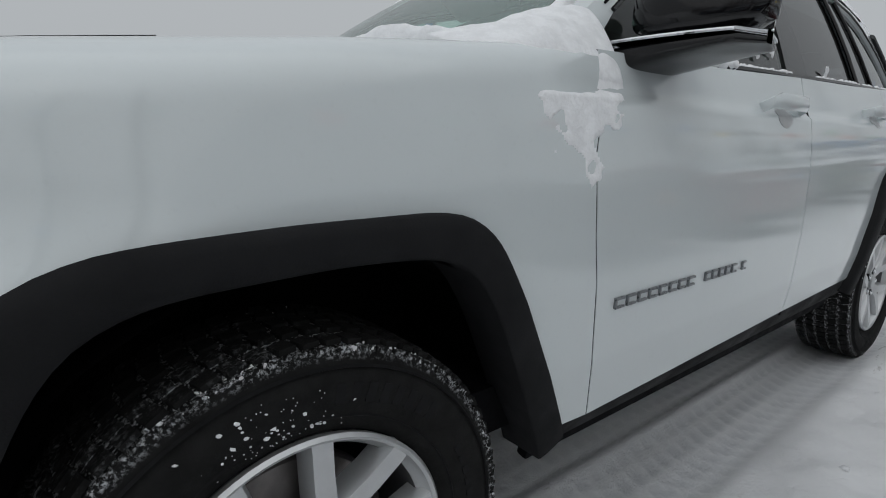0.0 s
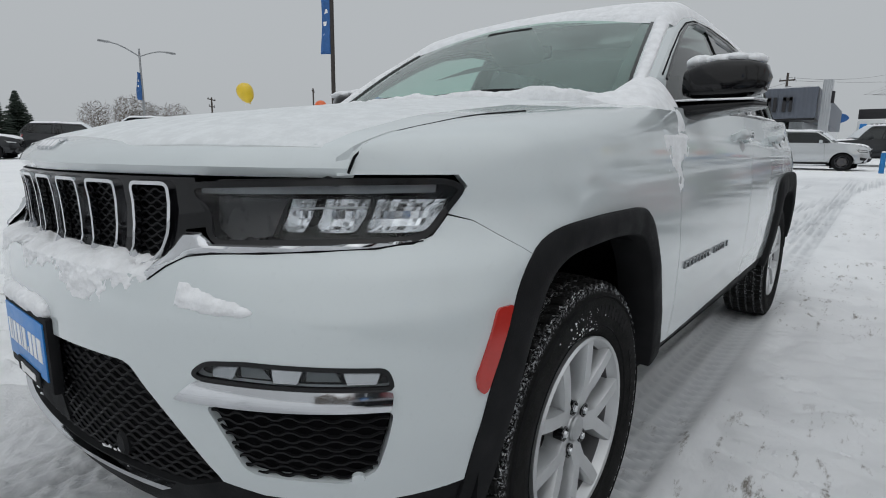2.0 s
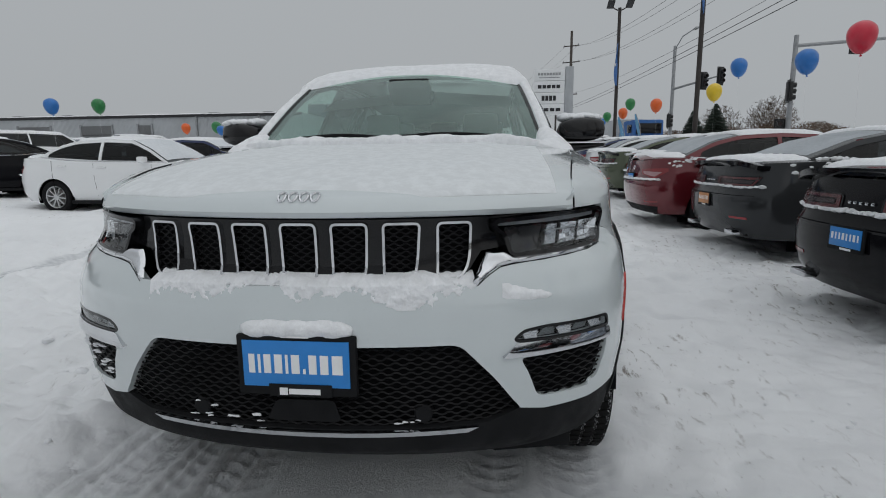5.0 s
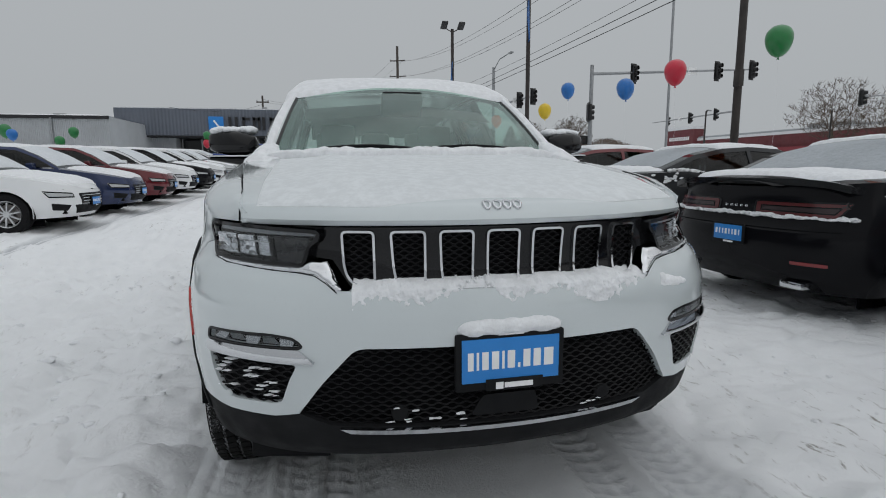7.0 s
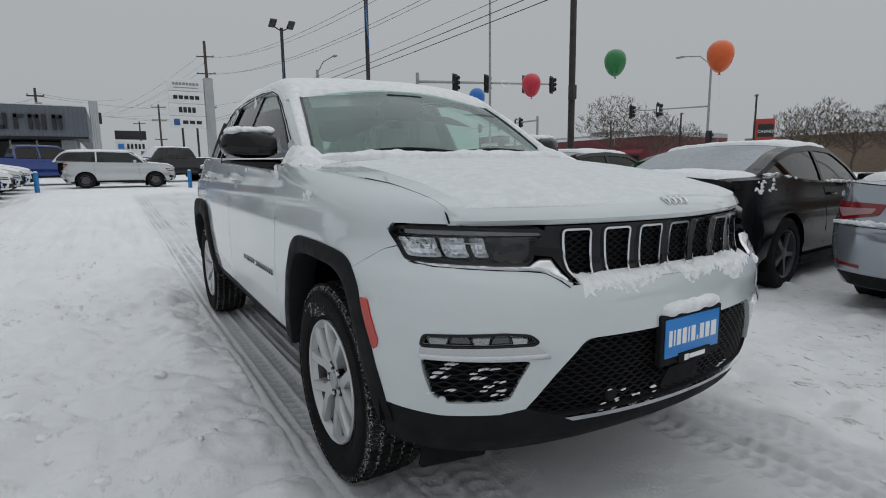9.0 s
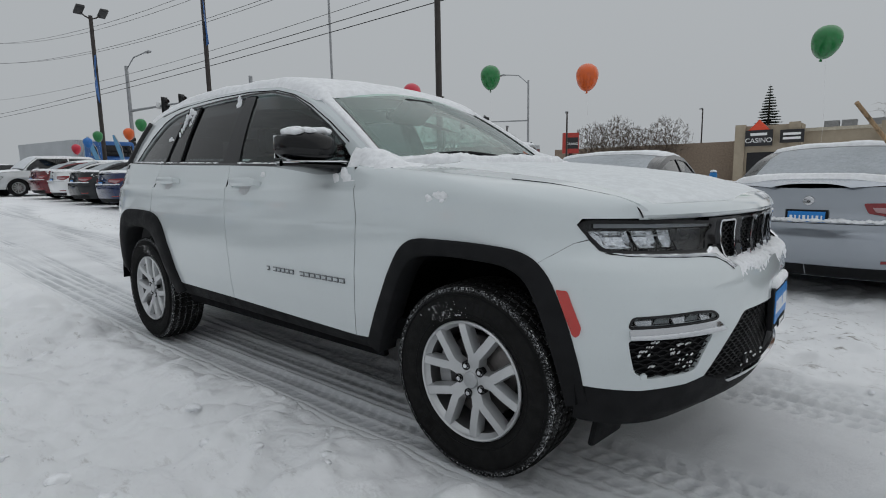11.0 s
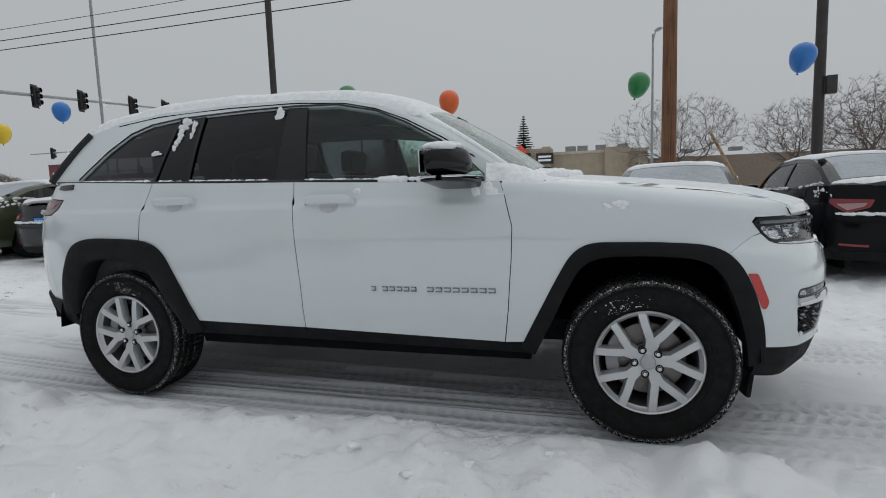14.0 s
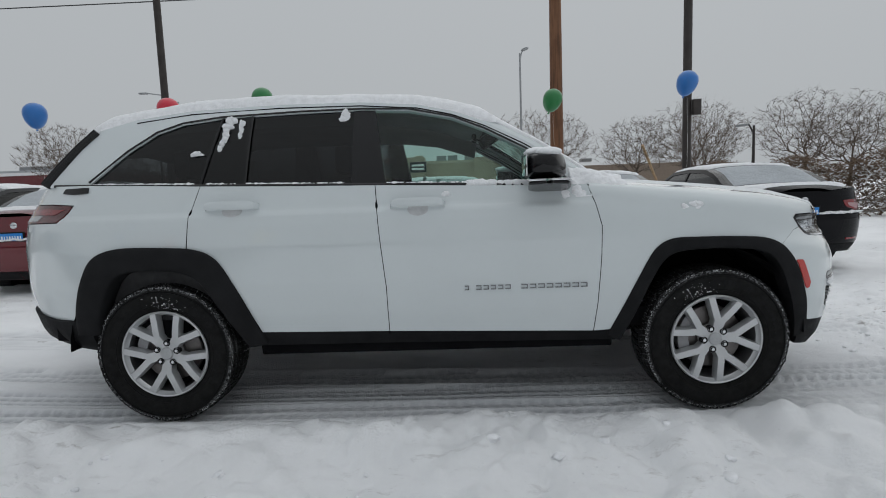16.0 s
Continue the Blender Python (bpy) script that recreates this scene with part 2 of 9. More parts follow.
def add_tube(bm, pts, r, seg=8, r_end=None, cap=True, flat=1.0):
    """A tube along pts; r may taper to r_end."""
    pts = [Vector(p) for p in pts]
    rings, n = [], len(pts)
    ref = None
    for i, p in enumerate(pts):
        d = (pts[min(i + 1, n - 1)] - pts[max(i - 1, 0)])
        if d.length < 1e-9:
            d = Vector((0, 0, 1))
        d.normalize()
        if ref is None:
            ref = d.orthogonal().normalized()
        ref = (ref - d * ref.dot(d))
        ref = ref.normalized() if ref.length > 1e-6 else d.orthogonal().normalized()
        o = d.cross(ref)
        k = r if r_end is None else r + (r_end - r) * i / max(1, n - 1)
        rings.append([bm.verts.new(p + (ref * math.cos(a) + o * math.sin(a) * flat) * k) for a in [2 * math.pi * j / seg for j in range(seg)]])
    for a, b in zip(rings, rings[1:]):
        for j in range(seg):
            bm.faces.new((a[j], a[(j + 1) % seg], b[(j + 1) % seg], b[j]))
    if cap:
        bm.faces.new(rings[0][::-1])
        bm.faces.new(rings[-1])
    return bm


def lathe(profile, seg=64, axis="y"):
    """Turns (radius, offset) pairs round an axis."""
    bm = bmesh.new()
    rings = []
    for k in range(seg):
        a = 2 * math.pi * k / seg
        ring = []
        for r, o in profile:
            p = (r * math.cos(a), o, r * math.sin(a)) if axis == "y" else (r * math.cos(a), r * math.sin(a), o)
            ring.append(bm.verts.new(p))
        rings.append(ring)
    for k in range(seg):
        a, b = rings[k], rings[(k + 1) % seg]
        for i in range(len(profile) - 1):
            bm.faces.new((a[i], b[i], b[i + 1], a[i + 1]))
    bmesh.ops.remove_doubles(bm, verts=bm.verts[:], dist=1e-6)
    bmesh.ops.recalc_face_normals(bm, faces=bm.faces[:])
    return bm


def inside(p, poly):
    x, y, c = p[0], p[1], False
    for (ax, ay), (bx, by) in zip(poly, poly[1:] + poly[:1]):
        if (ay > y) != (by > y) and x < (bx - ax) * (y - ay) / (by - ay) + ax:
            c = not c
    return c


def rounded(poly, r, n=4):
    """A polygon with its corners rounded by about r."""
    out = []
    k = len(poly)
    for i in range(k):
        p, a, b = Vector(poly[i]), Vector(poly[i - 1]), Vector(poly[(i + 1) % k])
        ra, rb = min(r, (a - p).length * 0.45), min(r, (b - p).length * 0.45)
        s, e = p + (a - p).normalized() * ra, p + (b - p).normalized() * rb
        for j in range(n + 1):
            t = j / n
            out.append(tuple(s * (1 - t) ** 2 + p * 2 * t * (1 - t) + e * t * t))
    return out


def inset(poly, d):
    """A polygon moved inwards by d."""
    area = sum(a[0] * b[1] - b[0] * a[1] for a, b in zip(poly, poly[1:] + poly[:1]))
    sg = 1 if area > 0 else -1
    out = []
    k = len(poly)
    for i in range(k):
        a, p, b = Vector(poly[i - 1]), Vector(poly[i]), Vector(poly[(i + 1) % k])
        e1, e2 = (p - a), (b - p)
        if e1.length < 1e-9 or e2.length < 1e-9:
            out.append(tuple(p))
            continue
        e1.normalize(), e2.normalize()
        n1, n2 = Vector((-e1.y, e1.x)) * sg, Vector((-e2.y, e2.x)) * sg
        q = n1 + n2
        q = q / max(0.35, q.length_squared / 2) if q.length > 1e-6 else n1
        out.append(tuple(p + q * d))
    return out


def cut_sheet(outer, holes, du, dv):
    """A flat grid sheet cut to a polygon, with holes."""
    xs, ys = [p[0] for p in outer], [p[1] for p in outer]
    x0, x1, y0, y1 = min(xs), max(xs), min(ys), max(ys)
    nx, ny = max(1, math.ceil((x1 - x0) / du)), max(1, math.ceil((y1 - y0) / dv))
    bm = bmesh.new()
    vs = [[bm.verts.new((x0 + (x1 - x0) * i / nx, y0 + (y1 - y0) * j / ny, 0)) for i in range(nx + 1)] for j in range(ny + 1)]
    for j in range(ny):
        for i in range(nx):
            bm.faces.new((vs[j][i], vs[j][i + 1], vs[j + 1][i + 1], vs[j + 1][i]))
    pad = 1e-5
    for poly in [outer] + holes:
        for a, b in zip(poly, poly[1:] + poly[:1]):
            if math.dist(a, b) < 1e-7:
                continue
            lx, hx, ly, hy = min(a[0], b[0]) - pad, max(a[0], b[0]) + pad, min(a[1], b[1]) - pad, max(a[1], b[1]) + pad
            near = []
            for f in bm.faces:
                fx = [v.co.x for v in f.verts]
                if max(fx) < lx or min(fx) > hx:
                    continue
                fy = [v.co.y for v in f.verts]
                if max(fy) < ly or min(fy) > hy:
                    continue
                near.append(f)
            if not near:
                continue
            geom = set(near)
            for f in near:
                geom.update(f.edges)
                geom.update(f.verts)
            bmesh.ops.bisect_plane(bm, geom=list(geom), dist=1e-6, plane_co=(*a, 0), plane_no=(b[1] - a[1], a[0] - b[0], 0))
    dead = []
    for f in bm.faces:
        c = f.calc_center_median()
        if not inside(c, outer) or any(inside(c, h) for h in holes):
            dead.append(f)
    bmesh.ops.delete(bm, geom=dead, context="FACES")
    return bm


def panel(name, outer, holes, mapf, mat, parent, du=0.05, dv=0.05, depth=0.012, label="", out=None):
    """A curved panel: a cut sheet laid on the surface mapf(u, v), with its edges turned inwards by depth. out: a point inside."""
    bm = cut_sheet([tuple(p) for p in outer], [[tuple(p) for p in h] for h in holes], du, dv)
    for v in bm.verts:
        v.co = mapf(v.co.x, v.co.y)
    bm.normal_update()
    mid = Vector(out if out else (-1.5, 0, 0.8))
    sg = sum((f.calc_center_median() - mid).dot(f.normal) * f.calc_area() for f in bm.faces)
    if sg < 0:
        bmesh.ops.reverse_faces(bm, faces=bm.faces[:])
        bm.normal_update()
    if depth:
        edges = [e for e in bm.edges if e.is_boundary]
        normals = {v: v.normal.copy() for v in bm.verts}
        near = {}
        for e in edges:
            for v in e.verts:
                near[tuple(round(c, 6) for c in v.co)] = normals[v]
        made = bmesh.ops.extrude_edge_only(bm, edges=edges)["geom"]
        for v in [g for g in made if isinstance(g, bmesh.types.BMVert)]:
            v.co -= near.get(tuple(round(c, 6) for c in v.co), Vector((0, 0, 0))) * depth
        bm.normal_update()
    return part(name, bm, mat, parent, label)


def grid_mesh(nu, nv, f, closed=False):
    bm = bmesh.new()
    vs = [[bm.verts.new(f(i / nu, j / nv)) for i in range(nu + (0 if closed else 1))] for j in range(nv + 1)]
    w = len(vs[0])
    for j in range(nv):
        for i in range(nu):
            k = (i + 1) % w
            bm.faces.new((vs[j][i], vs[j][k], vs[j + 1][k], vs[j + 1][i]))
    return bm


def tab(table, x):
    return float(np.interp(x, [p[0] for p in table], [p[1] for p in table]))


def fnoise(p, s=1.0):
    return noise.noise(Vector(p) * s)


def lump(bm, c, r, seed, squash=(1, 1, 1), rough=0.35, sub=3):
    tmp = bmesh.new()
    bmesh.ops.create_icosphere(tmp, subdivisions=sub, radius=1)
    for v in tmp.verts:
        d = v.co.normalized()
        k = 1 + rough * (fnoise((d.x * 1.3 + seed, d.y * 1.3, d.z * 1.3)) + 0.5 * fnoise((d.x * 3.7, d.y * 3.7 + seed, d.z * 3.7)) + 0.3 * fnoise((d.x * 9, d.y * 9, d.z * 9 + seed)))
        v.co = Vector((d.x * squash[0], d.y * squash[1], d.z * squash[2])) * r * k
    join(bm, tmp, Matrix.Translation(c))


# ---- the ground: packed snow, gently rising behind and to the far side ----
def ground_z(x, y):
    up = 0.028 * max(0.0, -x - 3.5) + 0.024 * max(0.0, -y - 4.5)
    down = 0.014 * max(0.0, y - 1.2)
    return 1.7 * math.tanh(up / 1.7) - 0.05 * math.tanh(down / 0.05)


def spaced(lo, hi, f0, f1, fine, grow=1.18, cap=400):
    """Grid lines: fine between f0 and f1, then wider and wider out to lo and hi."""
    mid = list(np.arange(f0, f1 + 1e-6, fine))
    out, p, s = [], f1, fine
    while p < hi:
        s = min(s * grow, cap)
        p += s
        out.append(p)
    low, p, s = [], f0, fine
    while p > lo:
        s = min(s * grow, cap)
        p -= s
        low.append(p)
    return low[::-1] + mid + out


def lug(along, across, half):
    """Tyre tread pressed into snow: five ribs along the track, cut by slanting lugs, with a rim of squeezed snow."""
    a = abs(across) / half
    if a > 1.5:
        return 0.0
    if a > 1.0:
        return 0.014 * (1 - abs(a - 1.25) / 0.25)
    rib = max(0.0, math.cos(across / half * math.pi * 2.75)) ** 1.5
    ph = (along + 0.5 * abs(across)) * 2 * math.pi / 0.075
    deep = 1.0 + 1.3 / (1 + math.exp(-(along + 0.4) / 0.15))      # the print is crisper ahead of the wheels
    return -0.026 + 0.013 * rib + 0.007 * deep * max(0.0, math.sin(ph)) * (0.3 + 0.7 * (1 - rib))


TRACKS = [  # passing line: x start, x end, y at x = 0, slope, bend, half width
    (-60, 2.6, -0.83, 0.000, 0.000, 0.13), (-60, 2.6, 0.83, 0.000, 0.000, 0.13),
    (-60, 2.2, -0.60, 0.012, 0.003, 0.10), (-60, 9.0, 0.52, 0.012, 0.003, 0.11),
    (-60, 12.0, -0.40, -0.035, 0.004, 0.12),
    (-60, 14.0, -4.5, 0.05, 0.004, 0.14),
]


def ground_point(x, y):
    """Height of the snow and how far it is trodden: 0 fresh, 1 packed and grey."""
    z = ground_z(x, y)
    near = max(0.0, 1 - max(0.0, math.hypot(x + 1, y + 1) - 9) / 10)
    z += 0.05 * fnoise((x, y, 3.1), 0.16) * min(1, math.hypot(x + 1.5, y) / 4)
    packed = 0.0
    if near > 0:
        wob = 0.16 * fnoise((x, y, 50.0), 0.9)
        lane = 1 / (1 + math.exp((abs(y + 0.03 + 0.6 * wob) - 1.0) / 0.05)) * (1 / (1 + math.exp((x - 1.75 - wob) / 0.12)))
        rough = 1 - 0.90 * lane
        puffs = 0.15 * abs(fnoise((x, y, 0.0), 1.6)) + 0.11 * abs(fnoise((x, y, 5.0), 3.6)) + 0.05 * abs(fnoise((x, y, 9.0), 8.5)) + 0.014 * fnoise((x, y, 19.0), 19.0)
        side = 0.80 if y < 0.9 else 0.45
        churn = max(0.0, fnoise((x, y, 33.0), 5.5) - 0.15) * 0.10 + max(0.0, fnoise((x, y, 37.0), 12.0) - 0.2) * 0.05
        bank = max(0.0, 1 - abs(x - 1.9) / 1.4) * max(0.0, 1 - abs(y + 1.0) / 1.5)
        berm = 0.10 * math.exp(-((y + 1.28 + 0.5 * wob) / 0.2) ** 2) * max(0.0, 0.55 + fnoise((x, y, 2), 1.6)) if x < 1.2 else 0.0
        z += near * (rough * side * (puffs + churn - 0.03) + bank * 0.16 * max(0, 0.15 + fnoise((x, y, 14.0), 3.4)) + berm)
        packed = 0.40 * lane * (0.75 + 0.6 * fnoise((x, y, 61.0), 1.7)) + ((0.20 if y > 0 else 0.06) * max(0.0, fnoise((x, y, 66.0), 0.55)) + (0.35 if y > 0 else 0.08) * max(0.0, fnoise((x, y, 67.0), 3.3) - 0.08)) * (1 - lane)
        for x0, x1, yc, sl, bend, half in TRACKS:
            if x0 < x < x1:
                across = y - (yc + sl * x + bend * x * x)
                if abs(across) < half * 1.5:
                    wear = 0.45 + 0.55 * max(0.0, min(1.0, 0.5 + 1.6 * fnoise((x, y, 40.0 + yc), 0.7)))
                    wear *= min(1.0, (x1 - x) / 0.5)
                    z = z * (1 - 0.55 * wear) + ground_z(x, y) * 0.55 * wear + lug(x, across, half) * wear
                    if abs(across) < half:
                        packed = max(packed, (0.55 + 26 * (lug(x, across, half) + 0.013)) * wear * 0.0 + wear * (0.85 - 55 * max(0.0, lug(x, across, half) + 0.026)))
    return x, y, z, max(0.0, min(1.0, packed))


GX = spaced(-1500, 1500, -4.4, 3.2, 0.017, 1.10)
GY = sorted(set(spaced(-1500, 1500, -4.4, 4.0, 0.030, 1.10) + [round(v, 4) + 0.0007 for v in np.arange(-1.1, -0.4, 0.012)]))
field = [ground_point(x, y) for y in GY for x in GX]
verts = [q[:3] for q in field]
faces = [(j * len(GX) + i, j * len(GX) + i + 1, (j + 1) * len(GX) + i + 1, (j + 1) * len(GX) + i) for j in range(len(GY) - 1) for i in range(len(GX) - 1)]
gm = bpy.data.meshes.new("ground")
gm.from_pydata(verts, [], faces)
gm.polygons.foreach_set("use_smooth", [True] * len(gm.polygons))
gm.attributes.new("packed", "FLOAT", "POINT").data.foreach_set("value", [q[3] for q in field])
gm.attributes.new("dirt", "FLOAT", "POINT").data.foreach_set("value", [max(0.0, min(1.0, (0.95 if y > 0.6 else 0.5) * (2.2 * fnoise((x, y, 88.0), 0.75) + (0.50 if y > 0.6 and x < 3 else 0.12)))) for y in GY for x in GX])


def ground_material():
    m, nt, b = nodes_of("packed_snow")
    clean = (0.955, 0.965, 0.98)
    big = ramp(nt, noise_tex(nt, 0.55, 8, 0.65), [(0.38, clean), (0.62, (0.92, 0.93, 0.945)), (0.84, (0.85, 0.86, 0.875))])
    mid = ramp(nt, noise_tex(nt, 3.2, 7, 0.68), [(0.40, (1.0,) * 3), (0.66, (0.96,) * 3), (0.82, (0.88,) * 3)])
    c = mixed(nt, 1.0, big, mid, "MULTIPLY")
    def flecks(stretch, scale, lo, hi):
        tc, mp, tex = (nt.nodes.new("ShaderNode" + k) for k in ("TexCoord", "Mapping", "TexNoise"))
        mp.inputs["Scale"].default_value = stretch
        tex.inputs["Scale"].default_value, tex.inputs["Detail"].default_value, tex.inputs["Roughness"].default_value = scale, 7, 0.72
        nt.links.new(tc.outputs["Object"], mp.inputs[0])
        nt.links.new(mp.outputs[0], tex.inputs["Vector"])
        return ramp(nt, tex.outputs["Fac"], [(lo, (0, 0, 0)), (hi, (1, 1, 1))])
    dirt = nt.nodes.new("ShaderNodeAttribute")
    dirt.attribute_name = "dirt"
    c = mixed(nt, mixed(nt, 1.0, flecks((0.6, 1.6, 1), 10, 0.575, 0.675), dirt.outputs["Fac"], "MULTIPLY"), c, (0.24, 0.215, 0.19))
    c = mixed(nt, mixed(nt, 0.30, (0, 0, 0), flecks((0.8, 1.3, 1), 14, 0.66, 0.74)), c, (0.36, 0.34, 0.32))
    wear = nt.nodes.new("ShaderNodeAttribute")
    wear.attribute_name = "packed"
    slush = ramp(nt, noise_tex(nt, 2.2, 8, 0.7), [(0.3, (0.36, 0.375, 0.40)), (0.55, (0.50, 0.52, 0.545)), (0.8, (0.64, 0.66, 0.685))])
    c = mixed(nt, wear.outputs["Fac"], c, slush)
    nt.links.new(c, b.inputs["Base Color"])
    b.inputs["Roughness"].default_value = 0.7
    b.inputs["Specular IOR Level"].default_value = 0.3
    first = bump(nt, b, noise_tex(nt, 9, 9, 0.7), 0.45, 0.028)
    bump(nt, b, noise_tex(nt, 60, 6, 0.75), 0.8, 0.014, first)
    return m


gm.materials.append(ground_material())
ground = tagged(new("ground", gm), "packed grey-white snow with tyre tracks and footprints", "snow ground", kind="structure")

# ---- the white car: body surface ----
CAR = thing("sport_utility_vehicle", "white sport utility vehicle with black wheel arches, dusted with snow", "car")
WZ = [(0.2, 0.88), (0.33, 0.90), (0.45, 0.928), (0.58, 0.945), (0.75, 0.953), (0.95, 0.946), (1.06, 0.934), (1.118, 0.923), (1.134, 0.906), (1.2, 0.888), (1.28, 0.866), (1.4, 0.82)]
XF = [(0.25, 0.68), (0.32, 0.79), (0.36, 0.842), (0.45, 0.874), (0.65, 0.892), (0.78, 0.890), (0.84, 0.876), (0.88, 0.858), (0.95, 0.85), (1.02, 0.85), (1.2, 0.82)]
NF = [(0.45, 2.08), (0.60, 2.16), (0.74, 2.22), (0.93, 2.3)]
XS = [(0.58, 0.33), (0.70, 0.31), (0.79, 0.28), (0.867, 0.20), (0.912, 0.06), (0.95, 0.0)]   # where the side begins to turn in towards the nose
XR = [(0.3, -3.84), (0.45, -4.0), (0.7, -4.09), (0.95, -4.10), (1.1, -4.075), (1.25, -3.99), (1.4, -3.88)]
X0, X1, KF, KR, NR = 0.0, -3.1, 0.85, 0.95, 2.4
QF = KF * math.pi / 2
QS = QF + X0 - X1


def skin(w, z):
    """The body's plan outline at height z; w runs from the nose's middle round the left side (w > 0) or the right."""
    a, s = abs(w), (1 if w >= 0 else -1)
    wd = tab(WZ, z)
    if a < QF:
        x, x0, n = tab(XF, z) * max(0.0, math.cos(a / KF)), tab(XS, z), tab(NF, z)
        u = max(0.0, (x - x0) / (tab(XF, z) - x0))
        return Vector((x, s * wd * max(0.0, 1 - u ** n) ** (1 / n), z))
    if a <= QS:
        return Vector((X0 - (a - QF), s * wd, z))
    t = min((a - QS) / KR, math.pi / 2)
    return Vector((X1 + (tab(XR, z) - X1) * math.sin(t) ** (2 / NR), s * wd * max(0.0, math.cos(t)) ** (2 / NR), z))


def body(w, z, d=0.0):
    """A point of the body's surface, moved out by d."""
    p = skin(w, z)
    if d:
        e = 0.004
        n = (skin(w + e, z) - skin(w - e, z)).cross(skin(w, z + e) - skin(w, z - e))
        p = p + n.normalized() * d
    return p


def level(w, z, d):
    """A point of the body's surface, moved out by d along the level."""
    e = 0.004
    t = skin(w + e, z) - skin(w - e, z)
    return skin(w, z) + Vector((t.y, -t.x, 0)).normalized() * d


def at_x(x, z, s=1):
    if x <= X1:
        k = min(1.0, (x - X1) / (tab(XR, z) - X1))
        return s * (QS + KR * math.asin(k ** (NR / 2)))
    if x <= X0:
        return s * (QF + X0 - x)
    return s * KF * math.acos(min(1.0, x / tab(XF, z)))


def at_y(y, z):
    k = min(1.0, abs(y) / tab(WZ, z))
    x0, n = tab(XS, z), tab(NF, z)
    x = x0 + (tab(XF, z) - x0) * (1 - k ** n) ** (1 / n)
    return math.copysign(KF * math.acos(min(1.0, x / tab(XF, z))), y)


def hood_front(y):
    return 0.2 + 0.645 * math.sqrt(max(0.0, 1 - (y / 0.935) ** 2))


HOODZ = [(0, 1.022), (0.012, 1.046), (0.035, 1.068), (0.1, 1.088), (0.3, 1.125), (0.6, 1.165), (1.0, 1.205), (1.5, 1.24)]


def hood_z(x, y):
    rib = 0.010 * math.exp(-((abs(y) - 0.45) / 0.06) ** 2) * min(1, max(0, (0.75 - x) / 0.3))
    return tab(HOODZ, hood_front(y) - x) + 0.018 * (1 - (y / 1.3) ** 2) * min(1, max(0.0, hood_front(y) - x) / 0.25) + rib


SEAM = [(-0.66, 0.852), (-0.30, 0.838), (-0.04, 0.815), (0.25, 0.777), (0.44, 0.752), (0.53, 0.745), (0.57, 0.743), (0.615, 0.742)]   # x, y of the joint between bonnet and wing


def seam_y(x):
    return tab(SEAM, x)


def fender_map(w, v):
    """The wing: the body's side, rolled over inwards to meet the bonnet."""
    p = skin(w, min(v, 1.3))
    zc = hood_z(p.x, seam_y(p.x))
    rz = max(0.012, min(0.09, zc - 1.0))
    zs = zc - rz
    if v <= zs:
        return skin(w, v)
    ph = min(math.pi / 2, (v - zs) / rz)
    q = skin(w, zs)
    s = 1 if w >= 0 else -1
    yin = min(seam_y(q.x), abs(q.y) - 0.004)
    return Vector((q.x, s * (abs(q.y) - (abs(q.y) - yin) * (1 - math.cos(ph))), zs + rz * math.sin(ph)))


ARCH_F_IN = [(-0.505, 0.385), (-0.418, 0.561), (-0.348, 0.717), (-0.288, 0.818), (-0.215, 0.857), (-0.05, 0.866), (0.18, 0.855), (0.262, 0.82), (0.315, 0.74), (0.37, 0.58), (0.40, 0.44), (0.405, 0.38)]
ARCH_F_OUT = [(-0.572, 0.42), (-0.553, 0.46), (-0.39, 0.78), (-0.331, 0.88), (-0.25, 0.927), (0.03, 0.926), (0.21, 0.916), (0.305, 0.884), (0.366, 0.82), (0.412, 0.72), (0.448, 0.60), (0.462, 0.53), (0.475, 0.40)]
ARCH_R_IN = [(-3.30, 0.50), (-3.285, 0.60), (-3.24, 0.71), (-3.19, 0.80), (-3.11, 0.838), (-2.97, 0.84), (-2.813, 0.826), (-2.719, 0.775), (-2.655, 0.672), (-2.51, 0.44), (-2.49, 0.41)]
ARCH_R_OUT = [(-3.44, 0.50), (-3.435, 0.60), (-3.395, 0.744), (-3.33, 0.888), (-3.26, 0.941), (-3.144, 0.966), (-2.972, 0.964), (-2.777, 0.954), (-2.682, 0.93), (-2.613, 0.878), (-2.528, 0.73), (-2.443, 0.554), (-2.385, 0.43)]


def wpoly(pts, s):
    return [(at_x(x, z, s), z) for x, z in pts]


G = 0.0021   # half a panel gap
HEAD = [(0.857, 0.999), (0.853, 0.980), (0.839, 0.918), (0.826, 0.905), (0.649, 0.899), (0.575, 0.896), (0.548, 0.920), (0.543, 0.956), (0.515, 0.972), (0.51, 1.004), (0.70, 1.012), (0.840, 1.015)]   # y, z of the headlamp


